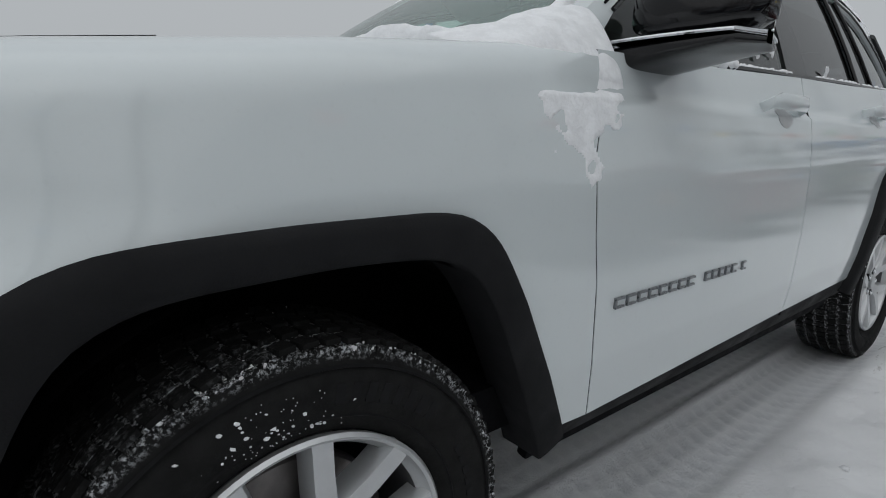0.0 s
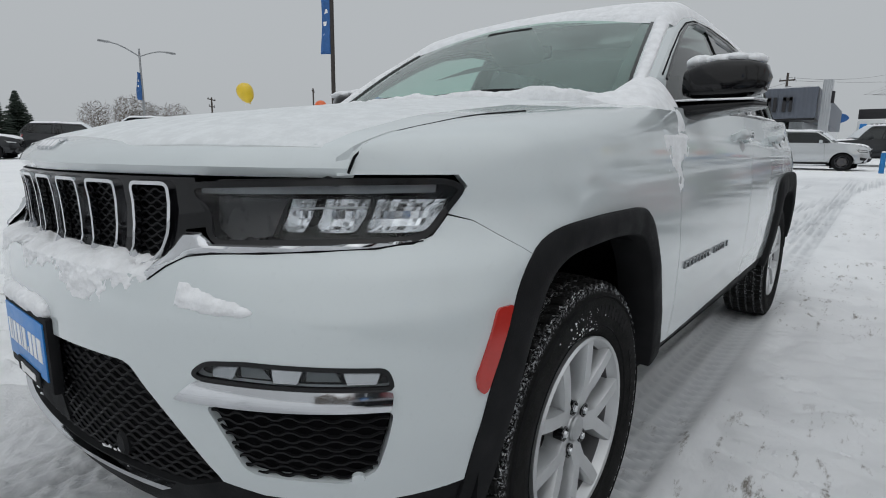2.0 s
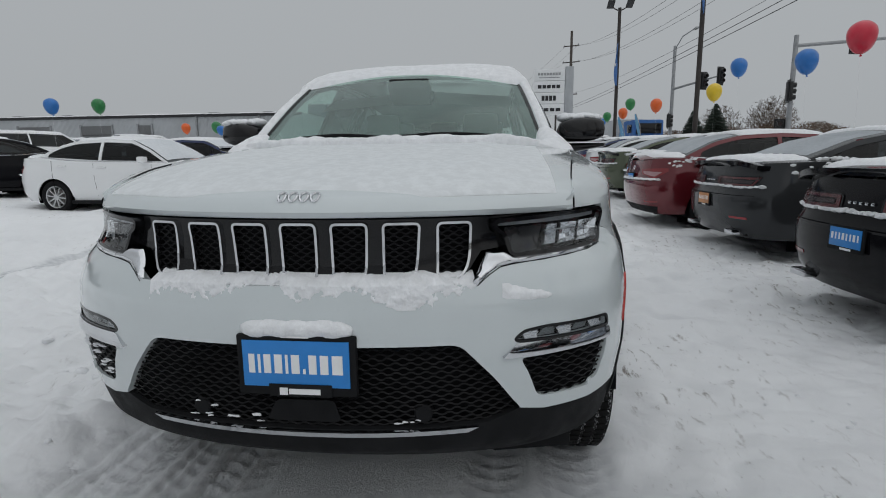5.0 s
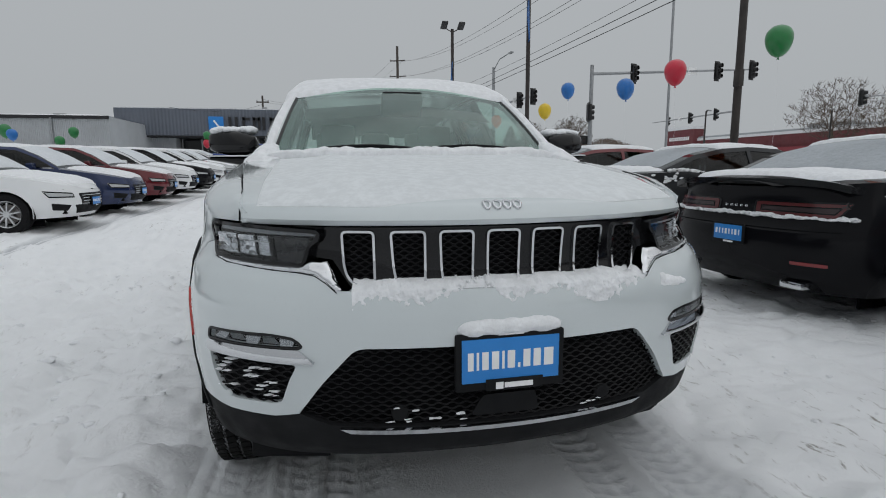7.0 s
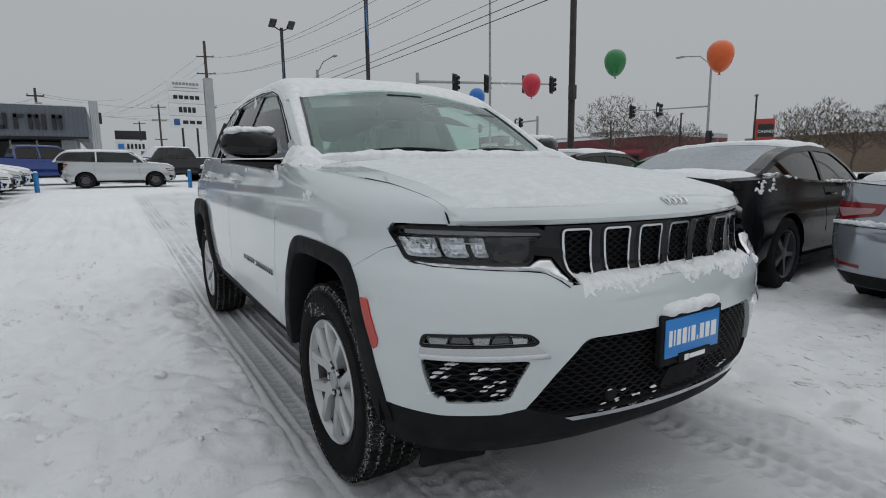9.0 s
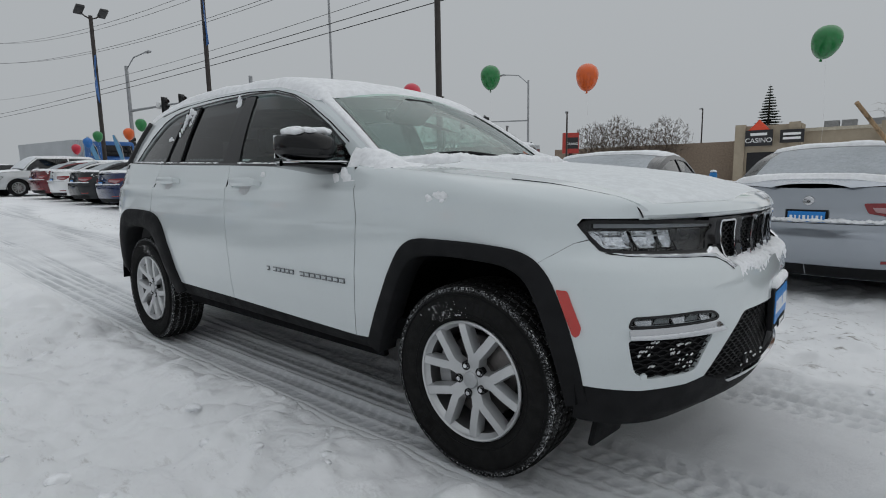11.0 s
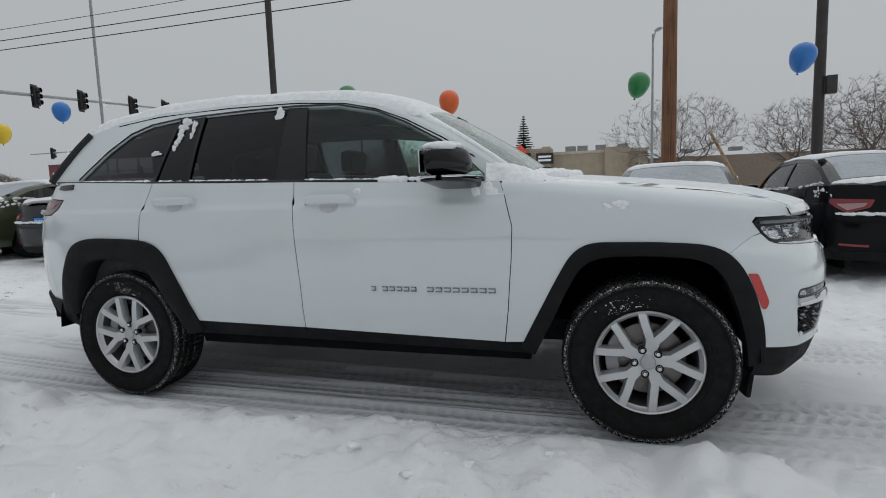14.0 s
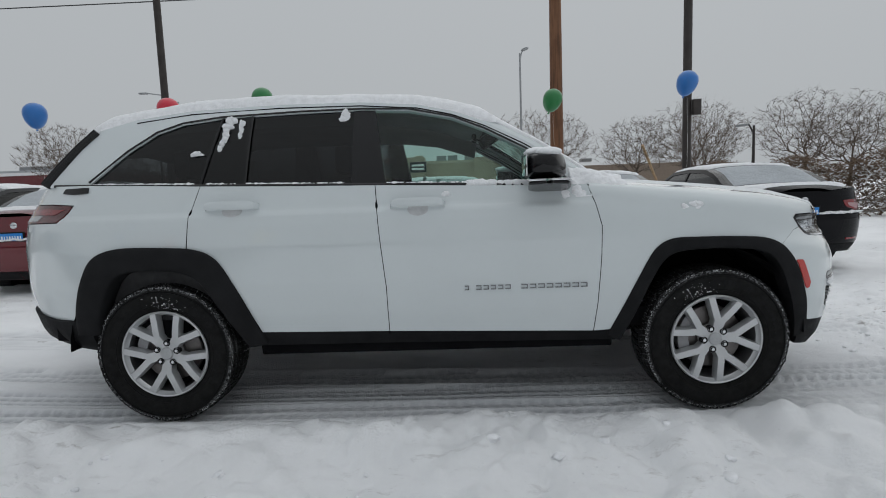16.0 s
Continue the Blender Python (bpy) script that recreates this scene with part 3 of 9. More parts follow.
def side_panels(s):
    nm = "left" if s > 0 else "right"
    # wing
    top = 1.42
    hinge = [(-0.645, 0.445), (-0.625, 0.6), (-0.605, 0.85), (-0.60, 1.0), (-0.63, 1.12), (-0.66, 1.215)]
    fender = wpoly([(x + G, z) for x, z in hinge[::-1]] + [(-0.55, 0.450), (-0.50, 0.53), (-0.34, 0.81), (-0.25, 0.885), (-0.04, 0.895), (0.20, 0.885), (0.28, 0.855), (0.305, 0.8695), (0.41, 0.9395), (0.449, 0.952), (0.431, 0.98), (0.413, 1.000), (0.428, 1.0205)], s)
    fender += [(at_x(0.600, 1.0, s), 1.0205), (at_x(0.600, 1.0, s), top), (at_x(-0.66 + G, 1.2, s), top)]
    panel("wing", fender, [], fender_map, WHITE, CAR, 0.03, 0.018, 0.02)
    # doors
    front_door = wpoly([(-0.645 - G, 0.445), (-0.625 - G, 0.6), (-0.605 - G, 0.85), (-0.60 - G, 1.0), (-0.63 - G, 1.12), (-0.66 - G, 1.215), (-1.2, 1.228), (-1.775 + G, 1.25), (-1.757 + G, 1.0), (-1.730 + G, 0.72), (-1.725 + G, 0.474)], s)
    rear_door = wpoly([(-1.725 - G, 0.474), (-1.730 - G, 0.72), (-1.757 - G, 1.0), (-1.775 - G, 1.25), (-2.25, 1.262), (-2.72 + G, 1.278), (-2.77 + G, 1.12), (-2.785 + G, 0.92), (-2.69, 0.845), (-2.47, 0.488)], s)
    quarter = wpoly([(-2.785 - G, 0.90), (-2.785 - G, 0.95), (-2.77 - G, 1.12), (-2.72 - G, 1.278), (-3.0, 1.29), (-3.36, 1.305), (-3.6, 1.31), (-3.86, 1.30), (-3.97, 1.0), (-3.99, 0.70), (-3.90, 0.59), (-3.6, 0.555), (-3.38, 0.58), (-3.30, 0.75), (-3.20, 0.88), (-3.05, 0.905)], s)
    lamp = wpoly([(-3.44, 1.196), (-3.465, 1.165), (-3.53, 1.112), (-3.93, 1.105), (-3.91, 1.205), (-3.6, 1.205)], s)
    fd = panel("front_door", front_door, [], body, WHITE, CAR, 0.06, 0.0135, 0.02)
    rd = panel("rear_door", rear_door, [], body, WHITE, CAR, 0.06, 0.0135, 0.02)
    panel("quarter_panel", quarter, [inset(lamp, -0.006)], body, WHITE, CAR, 0.045, 0.0135, 0.02)
    tl = panel("tail_lamp", rounded(lamp, 0.015), [], lambda w, z: body(w, z, 0.003), SMOKERED, CAR, 0.04, 0.02, 0.05, "smoked dark red tail lamp")
    panel("light_band", wpoly([(-3.49, 1.178), (-3.56, 1.150), (-3.60, 1.150), (-3.88, 1.158), (-3.88, 1.182), (-3.62, 1.182)], s), [], lambda w, z: body(w, z, 0.006), REDLAMP, tl, 0.03, 0.01, 0.003, "brighter red light band")
    panel("clear_strip", wpoly([(-3.66, 1.146), (-3.70, 1.118), (-3.90, 1.114), (-3.88, 1.150)], s), [], lambda w, z: body(w, z, 0.006), SMOKED, tl, 0.04, 0.02, 0.004, "clear reversing lamp")
    panel("belt_trim", wpoly([(-3.345, 1.292), (-3.345, 1.262), (-3.44, 1.258), (-3.52, 1.266), (-3.50, 1.290)], s), [], lambda w, z: body(w, z, 0.006), GLOSS, CAR, 0.03, 0.01, 0.012, "gloss black end of the belt moulding")
    # flares: a grained band that stands proud, turned into the wheel house
    for nm2, inner, outer in (("front_wheel_arch", ARCH_F_IN, ARCH_F_OUT), ("rear_wheel_arch", ARCH_R_IN, ARCH_R_OUT)):
        def run(poly, n):
            p = rounded(poly, 0.07, 5)[6:-6]
            p = [poly[0]] + p + [poly[-1]]
            d = [0.0]
            for a, b in zip(p, p[1:]):
                d.append(d[-1] + math.dist(a, b))
            return [(float(np.interp(d[-1] * i / n, d, [q[0] for q in p])), float(np.interp(d[-1] * i / n, d, [q[1] for q in p]))) for i in range(n + 1)]
        n = 64
        pin, pout = run(inner, n), run(outer, n)
        bm = bmesh.new()
        rows = []
        for (ax, az), (bx, bz) in zip(pin, pout):
            ring = []
            for k, off, dep in ((0, -0.10, 1), (0, 0.007, 0), (0.06, 0.015, 0), (0.35, 0.020, 0), (0.7, 0.020, 0), (0.93, 0.017, 0), (1.0, 0.011, 0), (1.0, -0.012, 0)):
                x, z = ax + (bx - ax) * k, az + (bz - az) * k
                q = body(at_x(x, z, s), z, 0)
                nrm = (body(at_x(x, z, s), z, 0.01) - q) * 100 if not dep else Vector((0, s, 0))
                ring.append(bm.verts.new(q + nrm * (1 if s > 0 else 1) * off * (1 if dep else 1.4 if nm2[0] == "r" else (1 - 1.5 * min(0.4, max(0.0, -0.1 - x))) * (1 - 0.75 * min(1.0, max(0.0, (x - 0.05) / 0.3))))))
            rows.append(ring)
        for a, b in zip(rows, rows[1:]):
            for i in range(len(a) - 1):
                bm.faces.new((a[i], b[i], b[i + 1], a[i + 1]))
        bmesh.ops.recalc_face_normals(bm, faces=bm.faces[:])
        part(nm2, bm, PLASTIC, CAR, "grained black plastic wheel arch", angle=50)
    # rocker
    rocker = wpoly([(-0.53, 0.437), (-0.60, 0.448), (-1.2, 0.460), (-1.725, 0.470), (-2.46, 0.486), (-2.48, 0.400), (-1.7, 0.395), (-0.52, 0.375)], s)
    panel("rocker_trim", rocker, [], lambda w, z: body(w, z, -0.006 - 0.35 * max(0.0, 0.44 - z)), PLASTIC, CAR, 0.08, 0.02, 0.05, "grained black plastic sill")
    # added black strip that stands in for the shade below the sill
    part("under_sill_shade", add_box(bmesh.new(), (-1.49, s * 0.850, 0.372), (1.92, 0.03, 0.06), Matrix.Rotation(s * -0.25, 3, "X"), 1, 0.008), DARK, CAR)
    # black strips behind the gaps, standing in for the shadow inside them
    for line in ([(-0.645, 0.445), (-0.625, 0.6), (-0.605, 0.85), (-0.60, 1.0), (-0.63, 1.12), (-0.66, 1.215)], [(-1.725, 0.458), (-1.730, 0.72), (-1.757, 1.0), (-1.775, 1.25)], [(-2.785, 0.9), (-2.77, 1.12), (-2.72, 1.278)]):
        bm = bmesh.new()
        pts = []
        for a, b in zip(line, line[1:]):
            for i in range(4):
                pts.append((a[0] + (b[0] - a[0]) * i / 4, a[1] + (b[1] - a[1]) * i / 4))
        pts.append(line[-1])
        add_tube(bm, [body(at_x(x, z, s), z, -0.010) for x, z in pts], 0.009, 6)
        part("gap_shade", bm, DARK, CAR)
    # handles, behind each a flat grey patch that paints the shade of its cup
    for hx, hz, door in ((-1.55, 1.135, fd), (-2.54, 1.16, rd)):
        bm = bmesh.new()
        prof = [(-0.145, 0.0), (-0.135, 0.030), (-0.10, 0.042), (0.10, 0.042), (0.13, 0.032), (0.145, 0.0)]
        ring = []
        for dx, off in prof:
            tall = 0.024 if abs(dx) < 0.12 else 0.017
            c = body(at_x(hx + dx, hz, s), hz, off)
            sec = []
            for k in range(10):
                a = 2 * math.pi * k / 10
                sec.append(bm.verts.new(c + Vector((0, s * 0.008 * math.cos(a), tall * math.sin(a)))))
            ring.append(sec)
        for a, b in zip(ring, ring[1:]):
            for k in range(10):
                bm.faces.new((a[k], a[(k + 1) % 10], b[(k + 1) % 10], b[k]))
        bm.faces.new(ring[0]), bm.faces.new(ring[-1])
        bmesh.ops.recalc_face_normals(bm, faces=bm.faces[:])
        part("door_handle", bm, WHITE, door, "body-coloured door handle")
        cup = [(at_x(hx + 0.055 * math.cos(a), hz, s), hz - 0.018 + 0.034 * math.sin(a)) for a in [2 * math.pi * k / 16 for k in range(16)]]
        panel("handle_cup_shade", cup, [], lambda w, z: body(w, z, 0.0015), surface("cup_shade_grey", (0.5, 0.51, 0.52), 0.5), door, 0.02, 0.01, 0.004)
    # badge on the front door: plain raised bars
    x = -0.678
    cells = [0.041] * 8 + [-0.042] + [0.035] * 5 + [-0.024] + [0.030]
    for wdt in cells:
        if wdt > 0:
            bm = bmesh.new()
            z0, hgt = 0.698, 0.024
            for dz in (-0.5, 0.5):
                add_box(bm, body(at_x(x - wdt / 2, z0, s), z0 + dz * (hgt - 0.005), 0.003), (wdt - 0.008, 0.006, 0.005))
            add_box(bm, body(at_x(x - 0.006, z0, s), z0, 0.003), (0.005, 0.006, hgt))
            part("badge_bar", bm, BADGEM, fd, "dark chrome badge bar", smooth=False)
        x -= abs(wdt) + 0.003
    # side marker
    marker = wpoly([(0.384, 0.791), (0.421, 0.790), (0.468, 0.672), (0.463, 0.648), (0.450, 0.637), (0.440, 0.646)], s)
    panel("side_marker", rounded(marker, 0.008), [], lambda w, z: body(w, z, 0.005), MARKER, CAR, 0.02, 0.02, 0.02, "red side marker")
    # fender and bumper seam
    bm = bmesh.new()
    add_tube(bm, [body(at_x(x, z, s), z, -0.004) for x, z in ((0.451, 0.950), (0.41, 0.9385), (0.36, 0.906), (0.305, 0.869))], 0.004, 6)
    part("bumper_seam", bm, DARK, CAR)
    return fd, rd


def face_panels():
    """The nose: bumper skin with its openings, lamps, grille and trim."""
    hl = {s: rounded([(at_y(s * y, z), z) for y, z in HEAD], 0.03, 4) for s in (1, -1)}
    low = [(-0.44, 0.686), (0.44, 0.686), (0.592, 0.476), (0.50, 0.438), (-0.50, 0.438), (-0.592, 0.476)]
    low = rounded(low, 0.03, 3)
    mouth = rounded([(0.592, 0.470), (0.587, 0.484), (0.43, 0.684), (-0.43, 0.684), (-0.587, 0.484), (-0.592, 0.470)], 0.03, 4)[4:-4]
    mouth = [(at_y(y, z), z) for y, z in mouth]
    fog_lamp = [(0.846, 0.708), (0.853, 0.675), (0.72, 0.676), (0.582, 0.679), (0.572, 0.688), (0.597, 0.708), (0.66, 0.714)]
    fog_mesh = [(0.853, 0.634), (0.588, 0.630), (0.636, 0.512), (0.655, 0.502), (0.785, 0.495), (0.824, 0.518)]
    fog_trim = [(0.853, 0.672), (0.850, 0.640), (0.62, 0.638), (0.535, 0.638), (0.557, 0.658), (0.578, 0.676)]
    holes = []
    for s in (1, -1):
        holes += [rounded([(at_y(s * y, z), z) for y, z in fog_lamp], 0.012, 3), rounded([(at_y(s * y, z), z) for y, z in fog_mesh], 0.015, 3)]
    # bumper skin
    rim = []
    for s in (1, -1):
        e = [(at_x(0.455, 0.47, s), 0.47), (at_x(0.405, 0.60, s), 0.60), (at_x(0.325, 0.80, s), 0.80), (at_x(0.305, 0.868, s), 0.868), (at_x(0.41, 0.938, s), 0.938), (at_x(0.451, 0.949, s), 0.949), (at_y(s * 0.839, 0.916), 0.916), (at_y(s * 0.826, 0.903), 0.903), (at_y(s * 0.70, 0.896), 0.896), (at_y(s * 0.575, 0.890), 0.890), (at_y(s * 0.53, 0.883), 0.883), (at_y(s * 0.495, 0.864), 0.864), (at_y(s * 0.462, 0.842), 0.842), (at_y(s * 0.44, 0.842), 0.842)]
        b = [(at_y(s * 0.80, 0.454), 0.454), (at_y(s * 0.66, 0.460), 0.460)]
        rim.append((e, b))
    outer = rim[0][0] + rim[1][0][::-1] + rim[1][1] + mouth[::-1] + rim[0][1][::-1]
    bumper = panel("front_bumper", outer, holes, body, WHITE, CAR, 0.035, 0.02, 0.03, out=(0, 0, 0.7))
    # black valance
    val = []
    for z, sgn in ((0.46, 1),):
        val = [(at_x(0.415, 0.49, 1), 0.49), (at_x(0.475, 0.50, 1), 0.50), (at_x(0.505, 0.475, 1), 0.475), (at_y(0.80, 0.456), 0.456), (at_y(0.66, 0.464), 0.464), (at_y(0.592, 0.474), 0.474), (at_y(0.5, 0.441), 0.441), (at_y(-0.5, 0.441), 0.441), (at_y(-0.592, 0.474), 0.474), (at_y(-0.66, 0.464), 0.464), (at_y(-0.80, 0.456), 0.456), (at_x(0.505, 0.475, -1), 0.475), (at_x(0.475, 0.50, -1), 0.50), (at_x(0.415, 0.49, -1), 0.49), (at_x(0.42, 0.335, -1), 0.335), (at_y(-0.6, 0.285), 0.285), (at_y(0.6, 0.285), 0.285), (at_x(0.42, 0.335, 1), 0.335)]
    panel("front_valance", val, [], lambda w, z: body(w, z, -0.004), PLASTIC, CAR, 0.05, 0.025, 0.06, "grained black plastic lower bumper", out=(0, 0, 0.6))
    # lower grille: a recessed mesh of wavy ribs
    def skin_at(y, z, d):
        return body(at_y(y, z), z, d)

    def mesh_insert(name, poly, parent, depth, step=0.024, cell=0.052, place=skin_at, thick=0.0036, wave=0.010):
        backing = panel(name, poly, [], lambda y, z: place(y, z, -depth), DARK, parent, 0.05, 0.02, 0.0, out=(0, 0, 0.7))
        zs = [p[1] for p in poly]
        bm = bmesh.new()
        z, row = min(zs) + 0.008, 0
        while z < max(zs) - 0.004:
            ys = sorted(p[0] + (q[0] - p[0]) * (z - p[1]) / (q[1] - p[1]) for p, q in zip(poly, poly[1:] + poly[:1]) if (p[1] - z) * (q[1] - z) < 0)
            if len(ys) >= 2 and ys[-1] - ys[0] > 0.03:
                n = max(4, int((ys[-1] - ys[0]) / cell * 8))
                pts = []
                for i in range(n + 1):
                    y = ys[0] + (ys[-1] - ys[0]) * i / n
                    tri = abs(((y / cell + 0.5 * (row % 2)) % 1) * 2 - 1)
                    pts.append(place(y, z + wave * (min(1, max(0, tri * 2 - 0.5)) - 0.5), -depth * 0.5))
                add_tube(bm, pts, thick, 4, flat=1.0)
            z += step
            row += 1
        part("mesh_ribs", bm, MESHM, backing)
        return backing
    mesh_insert("lower_grille", low, CAR, 0.036, 0.0140, 0.040, thick=0.0030, wave=0.0065)
    for s in (1, -1):
        fl = rounded([(at_y(s * y, z), z) for y, z in fog_lamp], 0.012, 3)
        ft = rounded([(at_y(s * y, z), z) for y, z in fog_trim], 0.008, 2)
        mesh_insert("bumper_vent", inset(rounded([(s * y, z) for y, z in fog_mesh][::s], 0.015, 3), 0.001), CAR, 0.016, 0.0140, 0.040, thick=0.0030, wave=0.0065)
        lampo = panel("fog_lamp", fl, [], lambda w, z: body(w, z, -0.022), GLOSS, CAR, 0.03, 0.02, 0.0, "slim clear fog lamp in black", out=(0, 0, 0.7))
        for k in range(5):      # wedge mirrors, base up and base down in turn
            y0, y1, up = 0.596 + 0.0495 * k, 0.644 + 0.0495 * k, k % 2
            zt, zb, cut = 0.7050, 0.6800, 0.007
            pp = [(at_y(s * (y0 + cut * up), zt), zt), (at_y(s * (y1 - cut * up), zt), zt), (at_y(s * (y1 - cut * (1 - up)), zb), zb), (at_y(s * (y0 + cut * (1 - up)), zb), zb)]
            panel("reflector", pp, [], lambda w, z, up=up: body(w, z, -0.015 + (0.55 if up else -0.45) * (z - 0.693)), SMOKED, lampo, 0.02, 0.02, 0.008, out=(0, 0, 0.7))
        panel("lamp_bezel", inset(fl, -0.004), [inset(fl, 0.004)], lambda w, z: body(w, z, 0.001), GLOSS, lampo, 0.03, 0.02, 0.006, out=(0, 0, 0.7))
        panel("lamp_cover", fl, [], lambda w, z: body(w, z, -0.003), LENS, lampo, 0.03, 0.02, 0.0, out=(0, 0, 0.7)).visible_shadow = False
        panel("chrome_blade", ft, [], lambda w, z: body(w, z, 0.012 - 0.5 * abs(z - 0.645) ** 1.2), CHROME, CAR, 0.02, 0.006, 0.02, "chrome blade under the fog lamp", out=(0, 0, 0.7))
        # headlamp: dark bowl, bright reflectors, clear cover
        hp = hl[s]
        hd = panel("headlamp", inset(hp, -0.003), [], lambda w, z: body(w, z, -0.055), GLOSS, CAR, 0.04, 0.02, 0.0, "clear headlamp with a dark bezel", out=(0, 0, 0.7))
        bmw = bmesh.new()
        ring = [(body(w, z, -0.055), body(w, z, -0.001)) for w, z in hp]
        vs = [(bmw.verts.new(a), bmw.verts.new(b)) for a, b in ring]
        for a, b in zip(vs, vs[1:] + vs[:1]):
            bmw.faces.new((a[0], b[0], b[1], a[1]))
        part("lamp_wall", bmw, GLOSS, hd)
        panel("bezel", hp, [inset(hp, 0.011)], lambda w, z: body(w, z, 0.0015), GLOSS, hd, 0.04, 0.02, 0.006, out=(0, 0, 0.7))
        panel("daylight_bar", [(at_y(s * y, z), z) for y, z in ((0.832, 1.005), (0.525, 1.000), (0.525, 0.984), (0.832, 0.990))], [], lambda w, z: body(w, z, -0.016), surface("smoked_light_bar", (0.30, 0.31, 0.32), 0.3), hd, 0.03, 0.01, 0.01, out=(0, 0, 0.7))
        for y0, y1, flutes in ((0.772, 0.842, 4), (0.712, 0.764, 3), (0.668, 0.700, 2)):      # fluted mirror bowls that lean outwards
            def bowl(u, v):
                z = 0.929 + 0.049 * v
                y = y0 + (y1 - y0) * u + 0.20 * (z - 0.975)
                deep = (1 - (2 * u - 1) ** 4) * (0.35 + 0.65 * math.sin(math.pi * min(1.0, 0.15 + v * 0.8)))
                return body(at_y(s * y, z), z, -0.012 - 0.030 * deep + 0.005 * abs((u * flutes) % 1 - 0.5))
            part("reflector", grid_mesh(flutes * 4, 7, bowl), REFLECT, hd, "bright fluted mirror bowl", smooth=False)
        panel("reflector_tray", [(at_y(s * y, z), z) for y, z in ((0.842, 0.984), (0.820, 0.924), (0.70, 0.914), (0.585, 0.911), (0.556, 0.93), (0.552, 0.978), (0.70, 0.982))], [], lambda w, z: body(w, z, -0.048), surface("dark_lamp_tray", (0.012, 0.012, 0.013), 0.25, 0.2), hd, 0.04, 0.02, 0.0, out=(0, 0, 0.7))
        panel("inner_blank", [(at_y(s * y, z), z) for y, z in ((0.662, 0.978), (0.645, 0.918), (0.585, 0.912), (0.558, 0.93), (0.552, 0.978))], [], lambda w, z: body(w, z, -0.020), surface("smoked_lamp_blank", (0.016, 0.016, 0.017), 0.3), hd, 0.04, 0.02, 0.02, out=(0, 0, 0.7))
        panel("lamp_fin", [(at_y(s * y, z), z) for y, z in ((0.76, 0.966), (0.665, 0.963), (0.665, 0.960), (0.76, 0.963))], [], lambda w, z: body(w, z, -0.012), ALLOY, hd, 0.02, 0.01, 0.005, out=(0, 0, 0.7))
        panel("lamp_cover", inset(hp, 0.004), [], lambda w, z: body(w, z, 0.0), LENS, hd, 0.04, 0.02, 0.0, out=(0, 0, 0.7)).visible_shadow = False
        strip = [(s * y, z) for y, z in ((0.838, 0.911), (0.79, 0.899), (0.65, 0.890), (0.57, 0.886), (0.53, 0.880), (0.50, 0.862), (0.472, 0.838), (0.459, 0.846), (0.480, 0.885), (0.498, 0.919), (0.538, 0.919), (0.566, 0.901), (0.65, 0.902), (0.79, 0.907))]

        def crowned(y, z):
            d = 1.0
            for (ax, az), (bx, bz) in zip(strip, strip[1:] + strip[:1]):
                k = max(0.0, min(1.0, ((y - ax) * (bx - ax) + (z - az) * (bz - az)) / ((bx - ax) ** 2 + (bz - az) ** 2)))
                d = min(d, math.hypot(y - ax - k * (bx - ax), z - az - k * (bz - az)))
            inner = max(0.0, min(1.0, (0.545 - abs(y)) / 0.05)) * max(0.0, min(1.0, (z - 0.845) / 0.05))
            return skin_at(y, z, 0.001 - 0.014 * inner + 0.009 * math.sin(min(1.0, d / 0.009) * math.pi / 2))
        panel("headlamp_trim", strip, [], crowned, CHROME, CAR, 0.008, 0.004, 0.012, "chrome strip under the headlamp", out=(0, 0, 0.7))
        bm = add_tube(bmesh.new(), [skin_at(s * y, z, 0.001) for y, z in ((0.833, 0.908), (0.79, 0.8975), (0.72, 0.893), (0.65, 0.8885), (0.57, 0.8845), (0.53, 0.8785), (0.50, 0.8605), (0.472, 0.8365))], 0.0014, 6)
        part("trim_gap", bm, DARK, CAR)
    # upper grille panel
    gp = [(-0.508, 1.010), (0.508, 1.010), (0.512, 0.972), (0.540, 0.957), (0.545, 0.926), (0.49, 0.918), (0.44, 0.842), (-0.44, 0.842), (-0.49, 0.918), (-0.545, 0.926), (-0.540, 0.957), (-0.512, 0.972)]
    def lean_at(y, z, d):
        """The grille leans back under the bonnet's lip, less so towards its ends."""
        return level(at_y(y, z), z, d - 0.008 - (0.14 - 0.25 * max(0.0, abs(y) - 0.26)) * (1.005 - z))
    slots = []
    for k in range(7):
        c = 0.138 * (k - 3)
        hw = 0.051 if abs(k - 3) < 3 else 0.047
        zb = 0.845
        lean = 0.016 * (k - 3) / 3
        pts = [(c - hw, 1.002), (c + hw, 1.002), (c + hw * 0.99 - max(0.0, lean) * 0.4, 0.90), (c + hw * 0.95 - max(0.0, lean), zb), (c - hw * 0.95 - min(0.0, lean), zb), (c - hw * 0.99 - min(0.0, lean) * 0.4, 0.90)]
        if k == 6:
            pts = [(c - hw, 1.002), (c + hw, 1.002), (c + hw * 0.98, 0.905), (c + hw * 0.80, 0.872), (c + hw * 0.35, zb + 0.004), (c - hw * 0.95, zb)]
        if k == 0:
            pts = [(c - hw, 1.002), (c + hw, 1.002), (c + hw * 0.95, zb), (c - hw * 0.35, zb + 0.004), (c - hw * 0.80, 0.872), (c - hw * 0.98, 0.905)]
        slots.append(rounded(pts, 0.018, 6))
    gr = panel("grille", gp, [inset(p, 0.004) for p in slots], lambda y, z: lean_at(y, z, -0.014), GLOSS, CAR, 0.03, 0.02, 0.022, "black seven-slot grille with chrome rings", out=(0, 0, 0.7))
